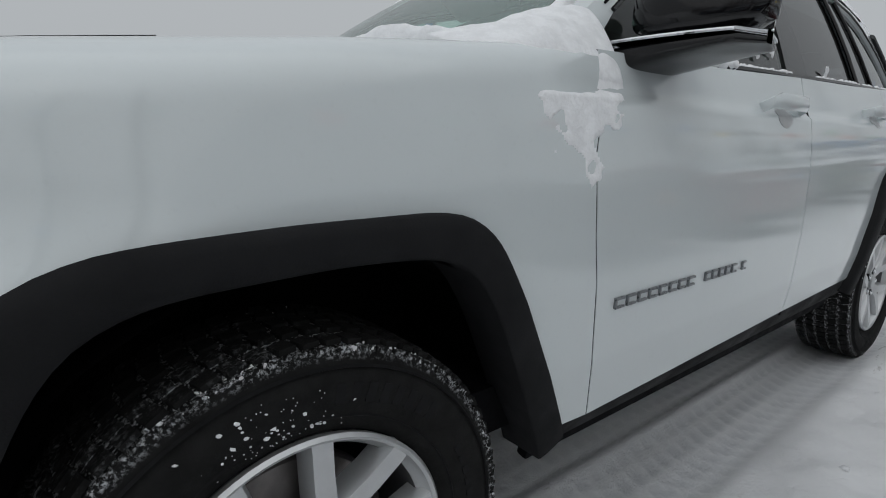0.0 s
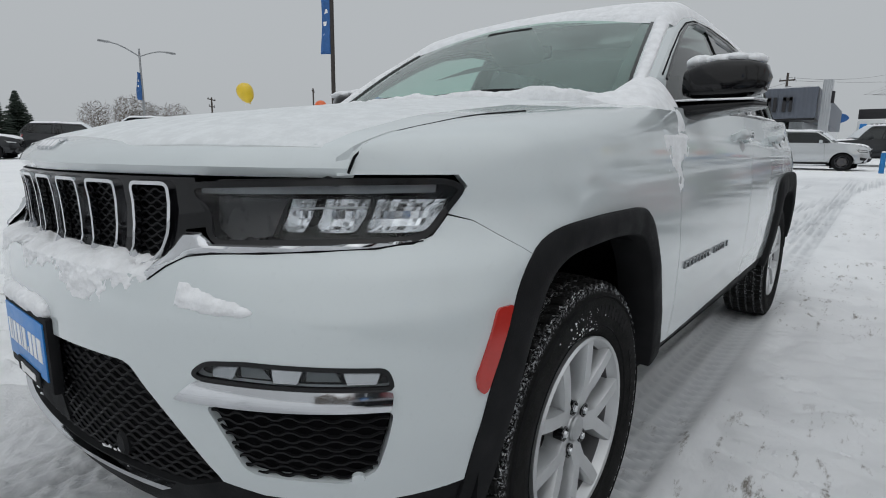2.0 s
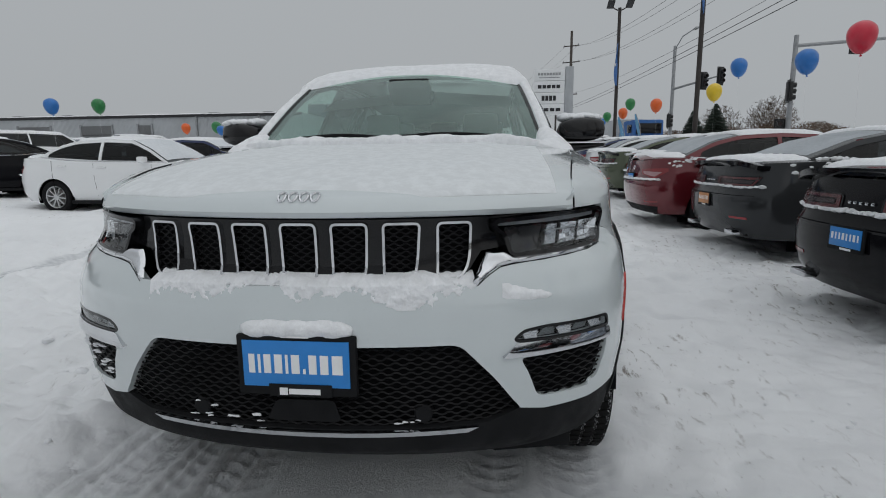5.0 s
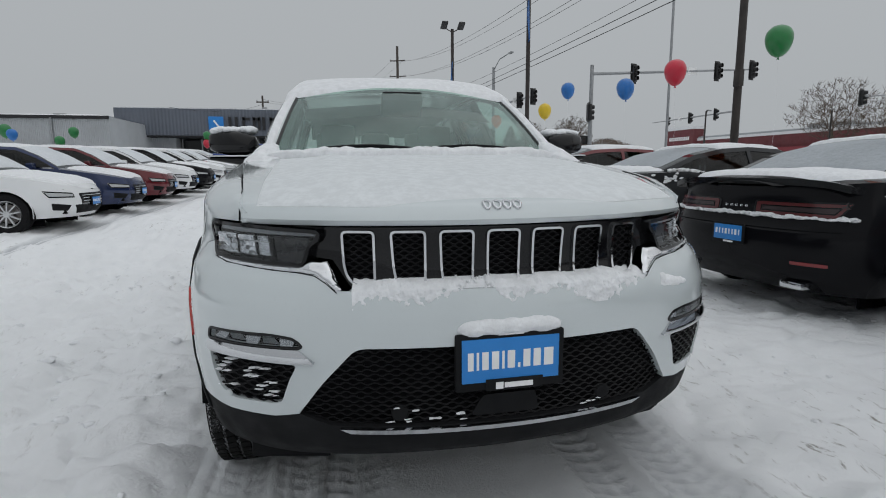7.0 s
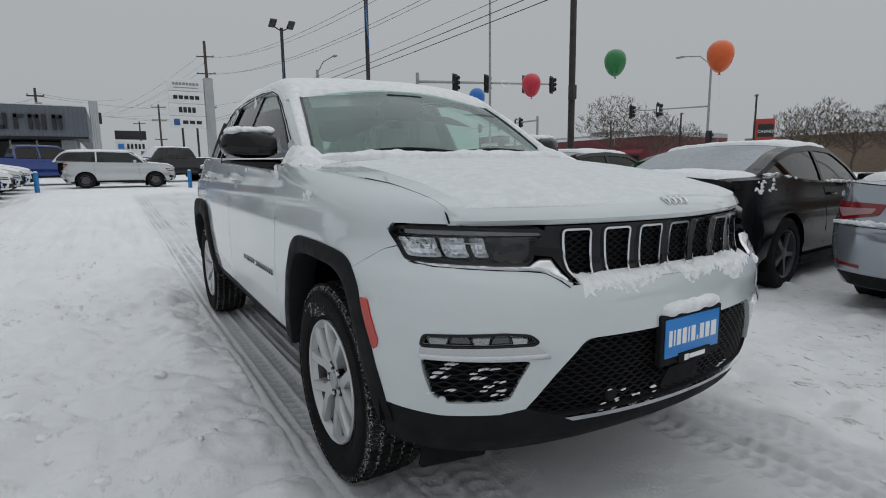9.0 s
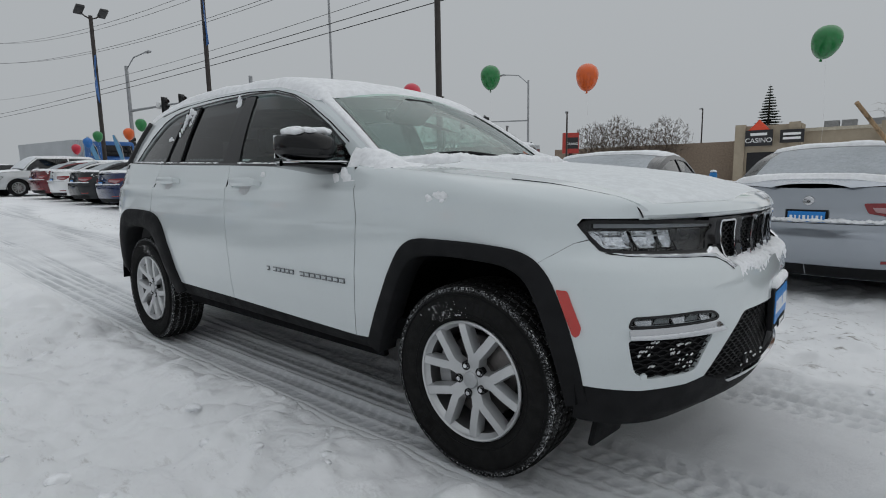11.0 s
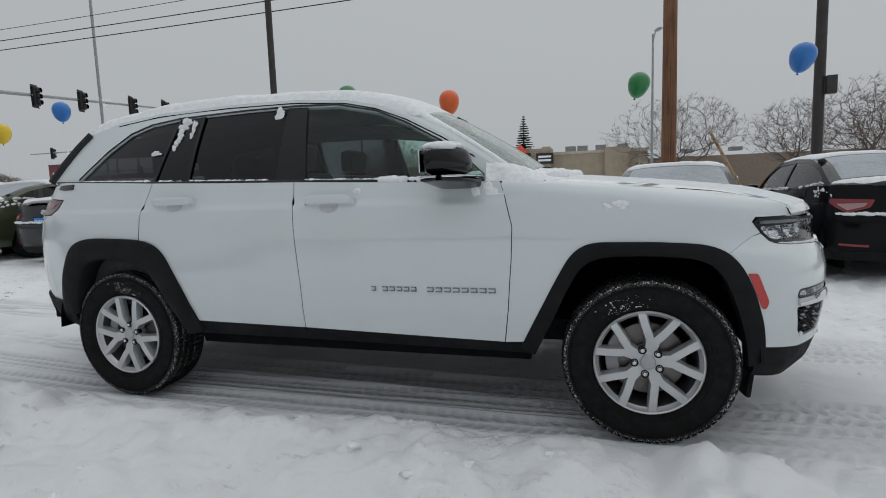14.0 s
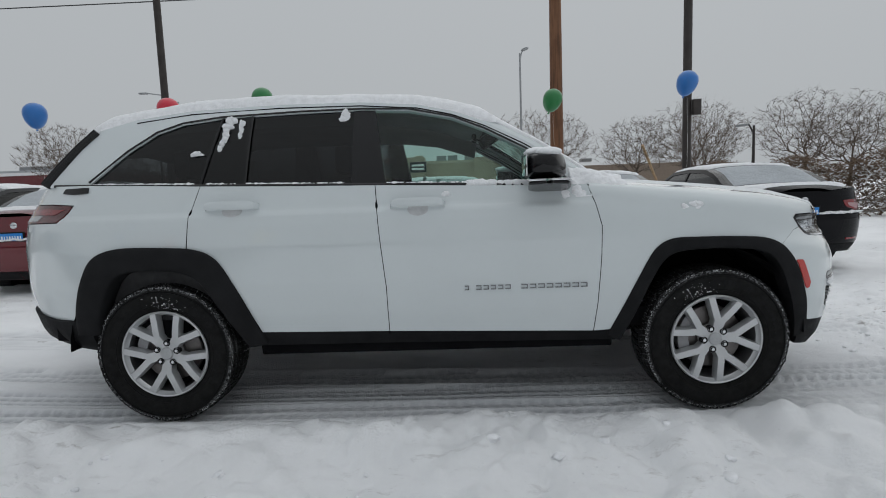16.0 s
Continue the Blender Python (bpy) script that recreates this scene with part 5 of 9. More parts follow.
def wheel():
    """One wheel, its outer face towards -y: tyre with tread blocks, split-spoke rim, hub and brake."""
    ob = new("wheel")
    prof = [(0.232, -0.075), (0.240, -0.098), (0.262, -0.112), (0.30, -0.124), (0.335, -0.122), (0.362, -0.110), (0.374, -0.092), (0.3765, -0.06), (0.378, 0.0), (0.3765, 0.06), (0.374, 0.092), (0.362, 0.11), (0.30, 0.124), (0.24, 0.10), (0.232, 0.08)]
    tyre = part("tyre", lathe(prof, 96), DUSTED, ob, "black tyre with snow in the tread")
    for rr in (0.345, 0.268):
        bm = lathe([(rr - 0.002, -0.1205 if rr > 0.3 else -0.1135), (rr, -0.1245 if rr > 0.3 else -0.1170), (rr + 0.003, -0.119 if rr > 0.3 else -0.1145)], 96)
        part("sidewall_rib", bm, RUBBER, tyre)
    rnd = random.Random(5)
    bm, sn, sh_ = bmesh.new(), bmesh.new(), bmesh.new()
    nb = 70
    for k in range(nb):
        for row, (yc, wd) in enumerate(((-0.088, 0.034), (-0.045, 0.034), (0.0, 0.036), (0.045, 0.034), (0.088, 0.034))):
            a = 2 * math.pi * (k + 0.25 * (row % 2) + 0.12 * (row % 3)) / nb
            skew = 0.25 if row < 2 else (-0.25 if row > 2 else 0.1)
            rot = Matrix.Rotation(-a, 3, "Y") @ Matrix.Rotation(skew, 3, "X")
            rad = 0.3805 - (0.004 if row in (0, 4) else 0)
            add_box(bm, (rad * math.cos(a), yc, rad * math.sin(a)), (0.009, wd * 0.92, 0.0262), rot, 0.93)
            if fnoise((k * 0.35, row * 0.9, 2.0)) > 0.35:
                b = a + math.pi / nb
                lump(sn, (0.3775 * math.cos(b), yc + rnd.uniform(-0.02, 0.02), 0.3775 * math.sin(b)), 0.0022 * rnd.uniform(0.5, 1.4), k + row * 9.1, (0.7, rnd.uniform(1.0, 2.4), 0.7), 0.7, 1)
        for side in (-1, 1):   # shoulder lugs
            a = 2 * math.pi * (k + 0.5) / nb
            add_box(sh_, (0.363 * math.cos(a), side * 0.108, 0.363 * math.sin(a)), (0.018, 0.010, 0.019), Matrix.Rotation(-a, 3, "Y"), 0.9)
            if side < 0 and fnoise((k * 0.22, 3.0, 8.0)) > -0.12:
                for j in range(9):
                    b = a + math.pi / nb * rnd.uniform(0.0, 2.0)
                    r = rnd.uniform(0.364, 0.374)
                    lump(sn, (r * math.cos(b), -0.119 + 0.9 * (r - 0.352), r * math.sin(b)), 0.0016 * rnd.uniform(0.4, 1.3), k + j * 7.7, (rnd.uniform(0.8, 2.2), 0.6, rnd.uniform(0.8, 2.2)), 0.7, 1)
    part("tread", bm, TREADM, tyre, smooth=False)["kind"] = "stuff"
    part("shoulder_tread", sh_, DUSTED, tyre, smooth=False)["kind"] = "stuff"
    for k in range(90):
        a, r = 2.15 + rnd.gauss(0, 0.20), 0.255 + 0.075 * rnd.random() ** 1.5
        lump(sn, (r * math.cos(a), -0.1105 - 0.013 * min(1.0, max(0.0, (r - 0.255) / 0.045)), r * math.sin(a)), 0.0008 + 0.0035 * rnd.random() ** 4, k * 1.9, (1.3, 0.6, 1.0), 0.7, 1)
    part("tread_snow", sn, SNOW, tyre, "snow packed in the tread")["kind"] = "stuff"
    # raised sidewall lettering as plain bars
    mark = RUBBER
    for a0, n, r in ((1.85, 8, 0.307), (0.9, 9, 0.300), (4.6, 8, 0.307)):
        for k in range(n):
            a = a0 - k * 0.085
            bm = add_box(bmesh.new(), (r * math.cos(a), -0.1232, r * math.sin(a)), (0.030 if n == 8 else 0.014, 0.0016, 0.015), Matrix.Rotation(-a, 3, "Y"))
            part("sidewall_bar", bm, mark, tyre, smooth=False)
    # rim
    bm = lathe([(0.238, -0.098), (0.240, -0.110), (0.235, -0.116), (0.229, -0.112), (0.224, -0.098), (0.214, -0.086)], 72)
    rim = part("rim", bm, ALLOY, ob, "silver alloy rim with five split spokes")
    part("rim_barrel", lathe([(0.214, -0.087), (0.2115, -0.055), (0.2045, 0.088), (0.10, 0.088)], 48), surface("grey_barrel", (0.16, 0.16, 0.165), 0.45, 0.6), rim)
    for k in range(5):
        bm = bmesh.new()
        base = math.pi / 2 + 2 * math.pi * k / 5
        for sd in (-1, 1):
            # (radius, sideways offset, half width, depth): a stem that splits into two arms
            line = [(0.030, 0.010, 0.019, -0.084), (0.075, 0.0105, 0.0195, -0.095), (0.104, 0.0125, 0.0205, -0.101), (0.122, 0.0230, 0.0215, -0.104), (0.165, 0.0480, 0.0205, -0.108), (0.205, 0.069, 0.0205, -0.110), (0.224, 0.0780, 0.0215, -0.109)]
            rx, tx = Vector((math.cos(base), 0, math.sin(base))), Vector((-math.sin(base), 0, math.cos(base)))
            secs = []
            for i, (r, o, hw, off) in enumerate(line):
                a, b = line[max(0, i - 1)], line[min(len(line) - 1, i + 1)]
                dr, do = b[0] - a[0], (b[1] - a[1]) * sd
                q = math.hypot(dr, do)
                nrm = (tx * dr - rx * do) / q
                c = rx * r + tx * o * sd
                secs.append([bm.verts.new(c + nrm * hw * e + Vector((0, off + d, 0))) for e, d in ((1.12, 0.045), (1.02, 0.014), (0.80, 0), (-0.80, 0), (-1.02, 0.014), (-1.12, 0.045))])
            for a, b in zip(secs, secs[1:]):
                for i in range(6):
                    bm.faces.new((a[i], a[(i + 1) % 6], b[(i + 1) % 6], b[i]))
        bmesh.ops.recalc_face_normals(bm, faces=bm.faces[:])
        part("spoke", bm, ALLOY, rim, angle=30)
    part("hub", lathe([(0.0, -0.094), (0.03, -0.096), (0.033, -0.092), (0.036, -0.088), (0.062, -0.088), (0.071, -0.080), (0.074, 0.0)], 40), ALLOY, rim)
    part("hub_cap", lathe([(0.0, -0.102), (0.030, -0.1005), (0.034, -0.096), (0.034, -0.080)], 32), surface("hub_cap_grey", (0.4, 0.41, 0.42), 0.35, 0.6), rim)
    for k in range(5):
        a = math.pi / 2 + 2 * math.pi * (k + 0.5) / 5
        bm = lathe([(0.0, -0.100), (0.009, -0.099), (0.0115, -0.092), (0.0115, -0.07)], 6)
        part("lug_nut", bm, CHROME, rim, m=Matrix.Translation((0.058 * math.cos(a), 0, 0.058 * math.sin(a))))
        bm = lathe([(0.0125, -0.0895), (0.014, -0.093), (0.0185, -0.0935), (0.019, -0.07)], 16)
        part("lug_seat", bm, GLOSS, rim, m=Matrix.Translation((0.058 * math.cos(a), 0, 0.058 * math.sin(a))))
    part("brake_disc", lathe([(0.06, -0.03), (0.165, -0.03), (0.17, -0.025), (0.17, -0.005), (0.06, -0.005)], 48), STEEL, ob, "bare steel brake disc")
    part("brake_drum_hat", lathe([(0.0, -0.05), (0.07, -0.05), (0.078, -0.03)], 32), STEEL, ob)
    bm = bmesh.new()
    for t in np.linspace(-0.4, 0.4, 5):
        a = math.pi + t
        add_box(bm, (0.155 * math.cos(a), -0.035, 0.155 * math.sin(a)), (0.06, 0.055, 0.045), Matrix.Rotation(-a, 3, "Y"), 1, 0.008)
    part("brake_caliper", bm, surface("caliper_grey", (0.30, 0.30, 0.31), 0.5, 0.4), ob, "grey brake caliper")
    bm = lathe([(0.0, 0.03), (0.203, 0.03)], 32)
    part("dust_shield", bm, DARK, ob)
    return ob


def mirrors():
    for s in (1, -1):
        mr = new("door_mirror")
        mr.parent = CAR
        mr["label"] = "gloss black door mirror with a cap of snow"
        def shell(u, v):
            a = 2 * math.pi * u
            t = v
            cx, cy, cz = -0.905, 0.975, 1.314
            wy, hx, hz = 0.135, 0.118, 0.066
            k = math.sin(math.pi * min(max(t, 0.0), 1.0)) ** 0.28 if 0 < t < 1 else 0.0
            yy = -1 + 2 * t
            c, sn = math.cos(a), math.sin(a)
            e = 0.42
            px = math.copysign(abs(c) ** e, c) * hx * k * (1.0 - 0.25 * (yy > 0) * yy)
            pz = math.copysign(abs(sn) ** e, sn) * hz * k
            return Vector((cx + px * (1 if px > 0 else 0.80) * (1 - 0.12 * (pz > 0) * pz / hz) - 0.02 * yy, s * (cy + wy * yy), cz + pz + 0.006 * yy))
        bm = grid_mesh(28, 16, shell, True)
        bmesh.ops.remove_doubles(bm, verts=bm.verts[:], dist=1e-5)
        bmesh.ops.recalc_face_normals(bm, faces=bm.faces[:])
        part("mirror_shell", bm, GLOSS, mr)
        def foot(z_hi, z_lo, grow):
            """A wedge that reaches out from the door, thinning towards its tip."""
            def f(u, v):
                a = 2 * math.pi * u
                c, sn = math.cos(a), math.sin(a)
                y = 0.845 + 0.262 * v
                fr, bk = -0.745 - 0.05 * v ** 2, -1.0 + 0.03 * (1 - v)
                hi, lo = z_hi(v), z_lo(v)
                k = 1.0 if v < 0.9 else max(0.02, 1 - ((v - 0.9) / 0.1) ** 2) ** 0.5
                return Vector(((fr + bk) / 2 + (fr - bk) / 2 * grow * k * math.copysign(abs(c) ** 0.5, c), s * y, (hi + lo) / 2 + (hi - lo) / 2 * math.copysign(abs(sn) ** 0.5, sn)))
            return grid_mesh(24, 12, f, True)
        part("chrome_line", foot(lambda v: 1.249, lambda v: 1.236, 0.99), CHROME, mr)
        part("mirror_base", foot(lambda v: 1.237, lambda v: 1.176 + 0.048 * v, 0.96), GLOSS, mr)
        part("mirror_glass", rounded_box((-0.998, s * 0.985, 1.316), (0.006, 0.18, 0.105), 0.003), surface("mirror_silver", (0.8, 0.82, 0.82), 0.04, 1.0, 0.02, 5, 50, 0), mr)


doors = {s: side_panels(s) for s in (1, -1)}
face_panels()
bonnet()
greenhouse({s: d[0] for s, d in doors.items()}, {s: d[1] for s, d in doors.items()})
cabin()
mirrors()
w0 = wheel()
w0.parent = CAR
w0.matrix_basis = pose(0, -0.812, 0.375, 0, 12, 0)
for m in (pose(-2.964, -0.812, 0.375, 0, 40, 0), pose(0, 0.812, 0.375, 0, 25, 180), pose(-2.964, 0.812, 0.375, 0, -20, 180)):
    copy_thing(w0, m)

# ---- snow lying on the white car ----


def snow_layer(name, nu, nv, base, up, thick, seed, label, sink=0.012, edge=0.12, cut=0.0, mat=None, category="snow", scale=5.0, parent=None, crisp=1.0):
    """A blanket of snow over base(u, v): thick, uneven, thinning out at its edges; where the noise falls under cut it is gone."""
    def f(u, v):
        p = base(u, v)
        e = min(u, 1 - u, v * 1.0, 1 - v) / edge
        e = max(0.0, min(1.0, e)) ** 0.5
        n = 0.6 * fnoise((p.x + seed, p.y, p.z), scale) + crisp * (0.4 * fnoise((p.x, p.y + seed, p.z), scale * 3.1) + 0.2 * fnoise((p.x, p.y, p.z + seed), scale * 8))
        t = thick * (0.85 + 0.55 * n) if cut == 0 else thick * 2.2 * (n - cut)
        t = t * e if t > 0 else t
        return p + Vector(up) * (max(t, -sink) if e > 0.02 else -sink)
    bm = grid_mesh(nu, nv, f)
    bmesh.ops.recalc_face_normals(bm, faces=bm.faces[:])
    ob = part(name, bm, mat or SNOW, parent, angle=80)
    return tagged(ob, label, category) if parent is None else ob


def heap(name, spots, label, seed=0, rough=0.4):
    """One lumpy heap out of overlapping round masses: (place, radius, squash)."""
    bm = bmesh.new()
    for i, (c, r, q) in enumerate(spots):
        lump(bm, c, r, seed + i * 3.7, q, rough)
    return tagged(part(name, bm, SNOW, angle=80), label, "snow")


def roof_base(u, v):
    x = -3.44 + (3.44 - 1.10) * u
    s = v * 2 - 1
    xc = max(-3.40, min(-1.14, x))
    zed = tab(ROOF_EDGE, xc) if xc < -1.36 else tab([(-1.36, 1.65), (-1.14, 1.585)], xc)
    top = tab([(-3.4, 1.685), (-3.0, 1.745), (-2.3, 1.772), (-1.7, 1.755), (-1.36, 1.700), (-1.14, 1.640)], xc)
    ye = house(xc, zed).y + 0.004
    return Vector((x - 0.2 * (1 - s * s) * max(0.0, 1 - u * 6), s * ye, zed + (top - zed) * (1 - abs(s) ** 2.6)))


snow_layer("roof_snow", 110, 70, roof_base, (0, 0, 1), 0.062, 3.0, "thick white snow blanket lying on the car roof", edge=0.05, scale=1.6, crisp=0.3)


def cowl_base(u, v):
    a = u * 2 - 1
    x = -0.30 - 0.17 * a * a - 0.17 * v
    return Vector((x, a * 0.79, max(hood_z(min(x, 0.5), a * 0.7) - 0.004, 1.215)))


snow_layer("cowl_snow", 120, 24, cowl_base, (0.2, 0, 1), 0.040, 7.0, "uneven snow ridge along the foot of the windscreen", edge=0.10, scale=7.0)


def hood_base(u, v):
    y = (u * 2 - 1) * 0.70
    x = min(0.78 - v * 1.15, hood_front(y) - 0.03)
    return Vector((x, y, hood_z(x, y)))


snow_layer("bonnet_snow", 130, 110, hood_base, (0, 0, 1), 0.0026, 1.0, "thin snow film on the white bonnet", sink=0.004, edge=0.10, cut=-0.40, scale=1.6, mat=FILM, crisp=0.25)

rs = random.Random(11)
for s, big in ((1, 1.0), (-1, 0.55)):
    def along_pillar(u, v, s=s):
        """Up the windscreen pillar from its foot to the roof, from the glass edge outwards."""
        z = 1.215 + 0.43 * u
        a = max(0.0, (z - 1.225) / 0.43)
        i = Vector((-0.43 - 0.685 * a - 0.15 * (1 - 0.4 * a), s * (0.745 - 0.13 * a), z))
        xo = float(np.interp(z, [p[1] for p in ROOF_EDGE[::-1] if p[0] > -1.9], [p[0] for p in ROOF_EDGE[::-1] if p[0] > -1.9]))
        o = house(xo, z, s)
        p = i.lerp(o, 0.05 + 0.72 * v)
        return p + Vector((0.012, 0, 0.018)) * math.sin(math.pi * (0.1 + 0.7 * v))
    snow_layer("pillar_snow", 60, 16, along_pillar, (0.45, s * 0.35, 0.8), 0.014 + 0.006 * big, 15.0 + s, "smooth strip of snow lying along the windscreen pillar", sink=0.01, edge=0.16, scale=4.0, crisp=0.5)

    def foot_drift(u, v, s=s):
        """The drift at the pillar's foot: from the cowl over the top of the wing and down past the mirror's arm."""
        x = -0.36 - 0.40 * u
        top = Vector((x, s * (0.70 + 0.02 * u), 1.226 + 0.16 * max(0.0, u - 0.35)))
        zl = 1.16 - 0.02 * u
        low = Vector((x + 0.03, s * (tab(WZ, zl) + 0.001), zl))
        k = v ** 1.3
        p = top.lerp(low, k)
        return p + Vector((0, s * 0.35, 0.75)) * 0.055 * math.sin(math.pi * v) ** 0.8 * min(1.0, u / 0.45)
    snow_layer("pillar_foot_snow", 70, 44, foot_drift, (0.25, s * 0.45, 0.85), 0.026 * big, 25.0 + s, "wet snow piled against the foot of the windscreen pillar", sink=0.06, edge=0.22, scale=5.0, crisp=0.7, cut=0 if s > 0 else -0.12)
# ledge under the grille, plate, mirrors, ledges of the windows


def bumper_drift(u, v):
    """Powder snow on the bumper below the grille: soft and thick under the slots, feathering out downwards."""
    y = -0.435 + 0.905 * u
    z = 0.782 + 0.090 * v
    w = at_y(y, z)
    p = body(w, z) if z < 0.842 else level(w, z, -1.3 * (z - 0.842))
    n = (body(w, z, 0.01) - body(w, z)) * 100
    soft = 0.6 * fnoise((y, z, 3.0), 9) + 0.5 * fnoise((y, z, 8.0), 24)
    grain = 0.5 * fnoise((y, z, 1.0), 90) + 0.5 * fnoise((y, z, 5.0), 190)
    low = 0.40 + 0.75 * fnoise((y, 0, 4.0), 5) + 0.25 * fnoise((y, 0, 9.0), 15) + 0.30 * fnoise((y, z, 2.0), 60)
    up = 0.93 + 0.16 * fnoise((y, 2, 4.0), 11)
    k = min(1.0, (v - low) * 1.5) * min(1.0, max(-0.5, (up - v) * 7))
    t = 0.011 * k * (0.8 + 0.5 * soft) + 0.0042 * grain * (0.8 if k > 0.2 else 0.5) + 0.003 * soft
    t *= min(1.0, min(u, 1 - u) / 0.10)
    return p + (n + Vector((0, 0, 0.35 * v))) * (t if t > 0 else -0.006)


bm = grid_mesh(440, 56, bumper_drift)
bmesh.ops.recalc_face_normals(bm, faces=bm.faces[:])
tagged(part("bumper_snow", bm, SNOW, angle=80), "powdery snow lying on the bumper below the grille", "snow")
spots = [((0.886, 0.002 - 0.102 + 0.034 * i, 0.731 + 0.003 * (i % 2)), 0.052, (0.42, 1.0, 0.45)) for i in range(7)]
heap("plate_snow", spots, "block of snow lying on the plate frame", 4, 0.16)
for s in (1, -1):
    spots = [((-0.905 + rs.uniform(-0.03, 0.03), s * (0.885 + 0.021 * i), 1.381 + rs.uniform(-0.003, 0.004)), rs.uniform(0.036, 0.044), (1.75, 1.0, 0.58)) for i in range(9)]
    heap("mirror_snow", spots, "cap of snow on the black door mirror", 6 + s, 0.12)
    bm = bmesh.new()
    for x0, x1 in ((-3.36, -2.76), (-2.68, -2.52), (-2.46, -1.93), (-1.70, -1.36), (-1.36, -0.78)):
        n = max(6, int((x1 - x0) / 0.022))
        for i in range(n):
            x = x0 + (x1 - x0) * i / n + rs.uniform(-0.006, 0.006)
            big = 1.9 if x > -1.3 else 1.0
            lump(bm, house(x, belt(x) + 0.012, s) + Vector((0, s * 0.004, 0)), big * rs.uniform(0.007, 0.014), i + x, (1.5, 0.8, 0.8), 0.4, 2)
    tagged(part("sill_snow", bm, SNOW, angle=80), "thin line of snow on the window ledge", "snow")


def stuck(name, s, spots, label, seed):
    """Snow stuck flat to the car's side: x, z, size, height over width."""
    bm = bmesh.new()
    for i, (x, z, r, tall) in enumerate(spots):
        p = body(at_x(x, z, s), z, 0.0) if z < 1.22 else house(x, z, s)
        for k in range(5):
            lump(bm, p + Vector((rs.uniform(-0.6, 0.6) * r, 0, rs.uniform(-0.6, 0.6) * r * tall)), r * rs.uniform(0.4, 0.8), seed + i + k * 1.7, (1.0, 0.22, tall), 0.6, 2)
    return tagged(part(name, bm, SNOW, angle=80), label, "snow")




def wing_smear(u, v):
    """Snow blown against the wing and door, thick at the top and thinning out downwards in ragged fingers."""
    x, z = -0.30 - 0.50 * u, 0.90 + 0.27 * v
    p = body(at_x(x, z, 1), z)
    n = 0.5 * fnoise((x, z, 2.0), 7) + 0.35 * fnoise((x, z, 6.0), 18) + 0.25 * fnoise((x, z, 9.0), 45)
    reach = 0.66 - 2.6 * abs(u - 0.52) ** 1.3
    t = 0.0045 * (v - 1 + reach + 0.9 * n)
    t *= min(1.0, min(u, 1 - u) / 0.08)
    return p + Vector((0, t if t > 0 else -0.006, 0))


bm = grid_mesh(90, 60, wing_smear)
bmesh.ops.recalc_face_normals(bm, faces=bm.faces[:])
tagged(part("thrown_snow", bm, SNOW, angle=80), "snow blown against the wing and front door", "snow")
stuck("thrown_snow", -1, [(-0.70, 1.17, 0.035, 1.1), (-0.78, 1.16, 0.025, 1.0), (-0.12, 1.085, 0.03, 0.7), (-0.18, 1.08, 0.02, 0.8), (-1.40, 1.185, 0.02, 1.0)], "small snow clots on the wing and front door", 31)
stuck("window_snow", -1, [(-2.600 - 0.006 * k, 1.640 - 0.022 * k, 0.026 - 0.0014 * k, 1.0) for k in range(8)] + [(-2.535 - 0.001 * k, 1.632 - 0.018 * k, 0.016 - 0.0014 * k, 1.2) for k in range(6)] + [(-1.96, 1.645, 0.030, 1.1), (-2.765, 1.462, 0.028, 0.5), (-2.79, 1.455, 0.020, 0.6)], "streaks of snow sticking to the rear side windows", 41)
stuck("window_snow", 1, [(-1.50, 1.30, 0.02, 1.0), (-1.62, 1.32, 0.016, 1.3), (-2.1, 1.30, 0.018, 1.0), (-1.25, 1.29, 0.02, 0.8)], "specks of snow sticking to the side windows", 51)
for i in range(15):
    y, z = rs.choice((-0.30, -0.25, -0.2, -0.14, -0.1, 0.3)) + rs.uniform(-0.05, 0.05), 0.452 + rs.random() ** 2 * 0.05
    if i == 0:
        bmx = bmesh.new()
    lump(bmx, body(at_y(y, z), z, -0.012), rs.uniform(0.003, 0.007), i, (0.5, 1.9, 0.5), 0.9, 2)
tagged(part("grille_snow", bmx, SNOW, angle=80), "crumbs of snow caught in the lower grille", "snow")
bmx = bmesh.new()
for i in range(16):
    y, z = -rs.choice((0.70, 0.70, 0.72, 0.82)) + rs.uniform(-0.035, 0.035), 0.524 + 0.014 * rs.randrange(0, 8)
    for k in range(3):
        q = y + rs.uniform(-0.018, 0.018)
        lump(bmx, body(at_y(q, z), z, -0.006), rs.uniform(0.003, 0.0075), i * 2.1 + k, (0.4, 2.0, 0.45), 0.9, 2)
tagged(part("vent_snow", bmx, SNOW, angle=80), "crumbs of snow caught in the bumper vent", "snow")



def bumper_patch(u, v):
    """A thin ragged patch that sticks to the bumper under the headlamp."""
    y, z = 0.535 + 0.145 * u, 0.765 + 0.075 * v
    p = body(at_y(y, z), z)
    n = (body(at_y(y, z), z, 0.01) - p) * 100
    k = 0.95 - 7.5 * abs(v - 0.62 + 0.25 * (u - 0.3)) ** 1.6 * (0.45 + 1.3 * u) - 0.8 * max(0.0, u - 0.45) + 0.45 * fnoise((y, z, 3.0), 22) + 0.3 * fnoise((y, z, 7.0), 60)
    t = 0.012 * (k - 0.35) * min(1.0, min(u, 1 - u, v, 1 - v) / 0.1)
    return p + n * (t if t > 0 else -0.006)


bm = grid_mesh(70, 44, bumper_patch)
bmesh.ops.recalc_face_normals(bm, faces=bm.faces[:])
tagged(part("bumper_patch_snow", bm, SNOW, angle=80), "small patch of snow stuck on the white bumper", "snow")

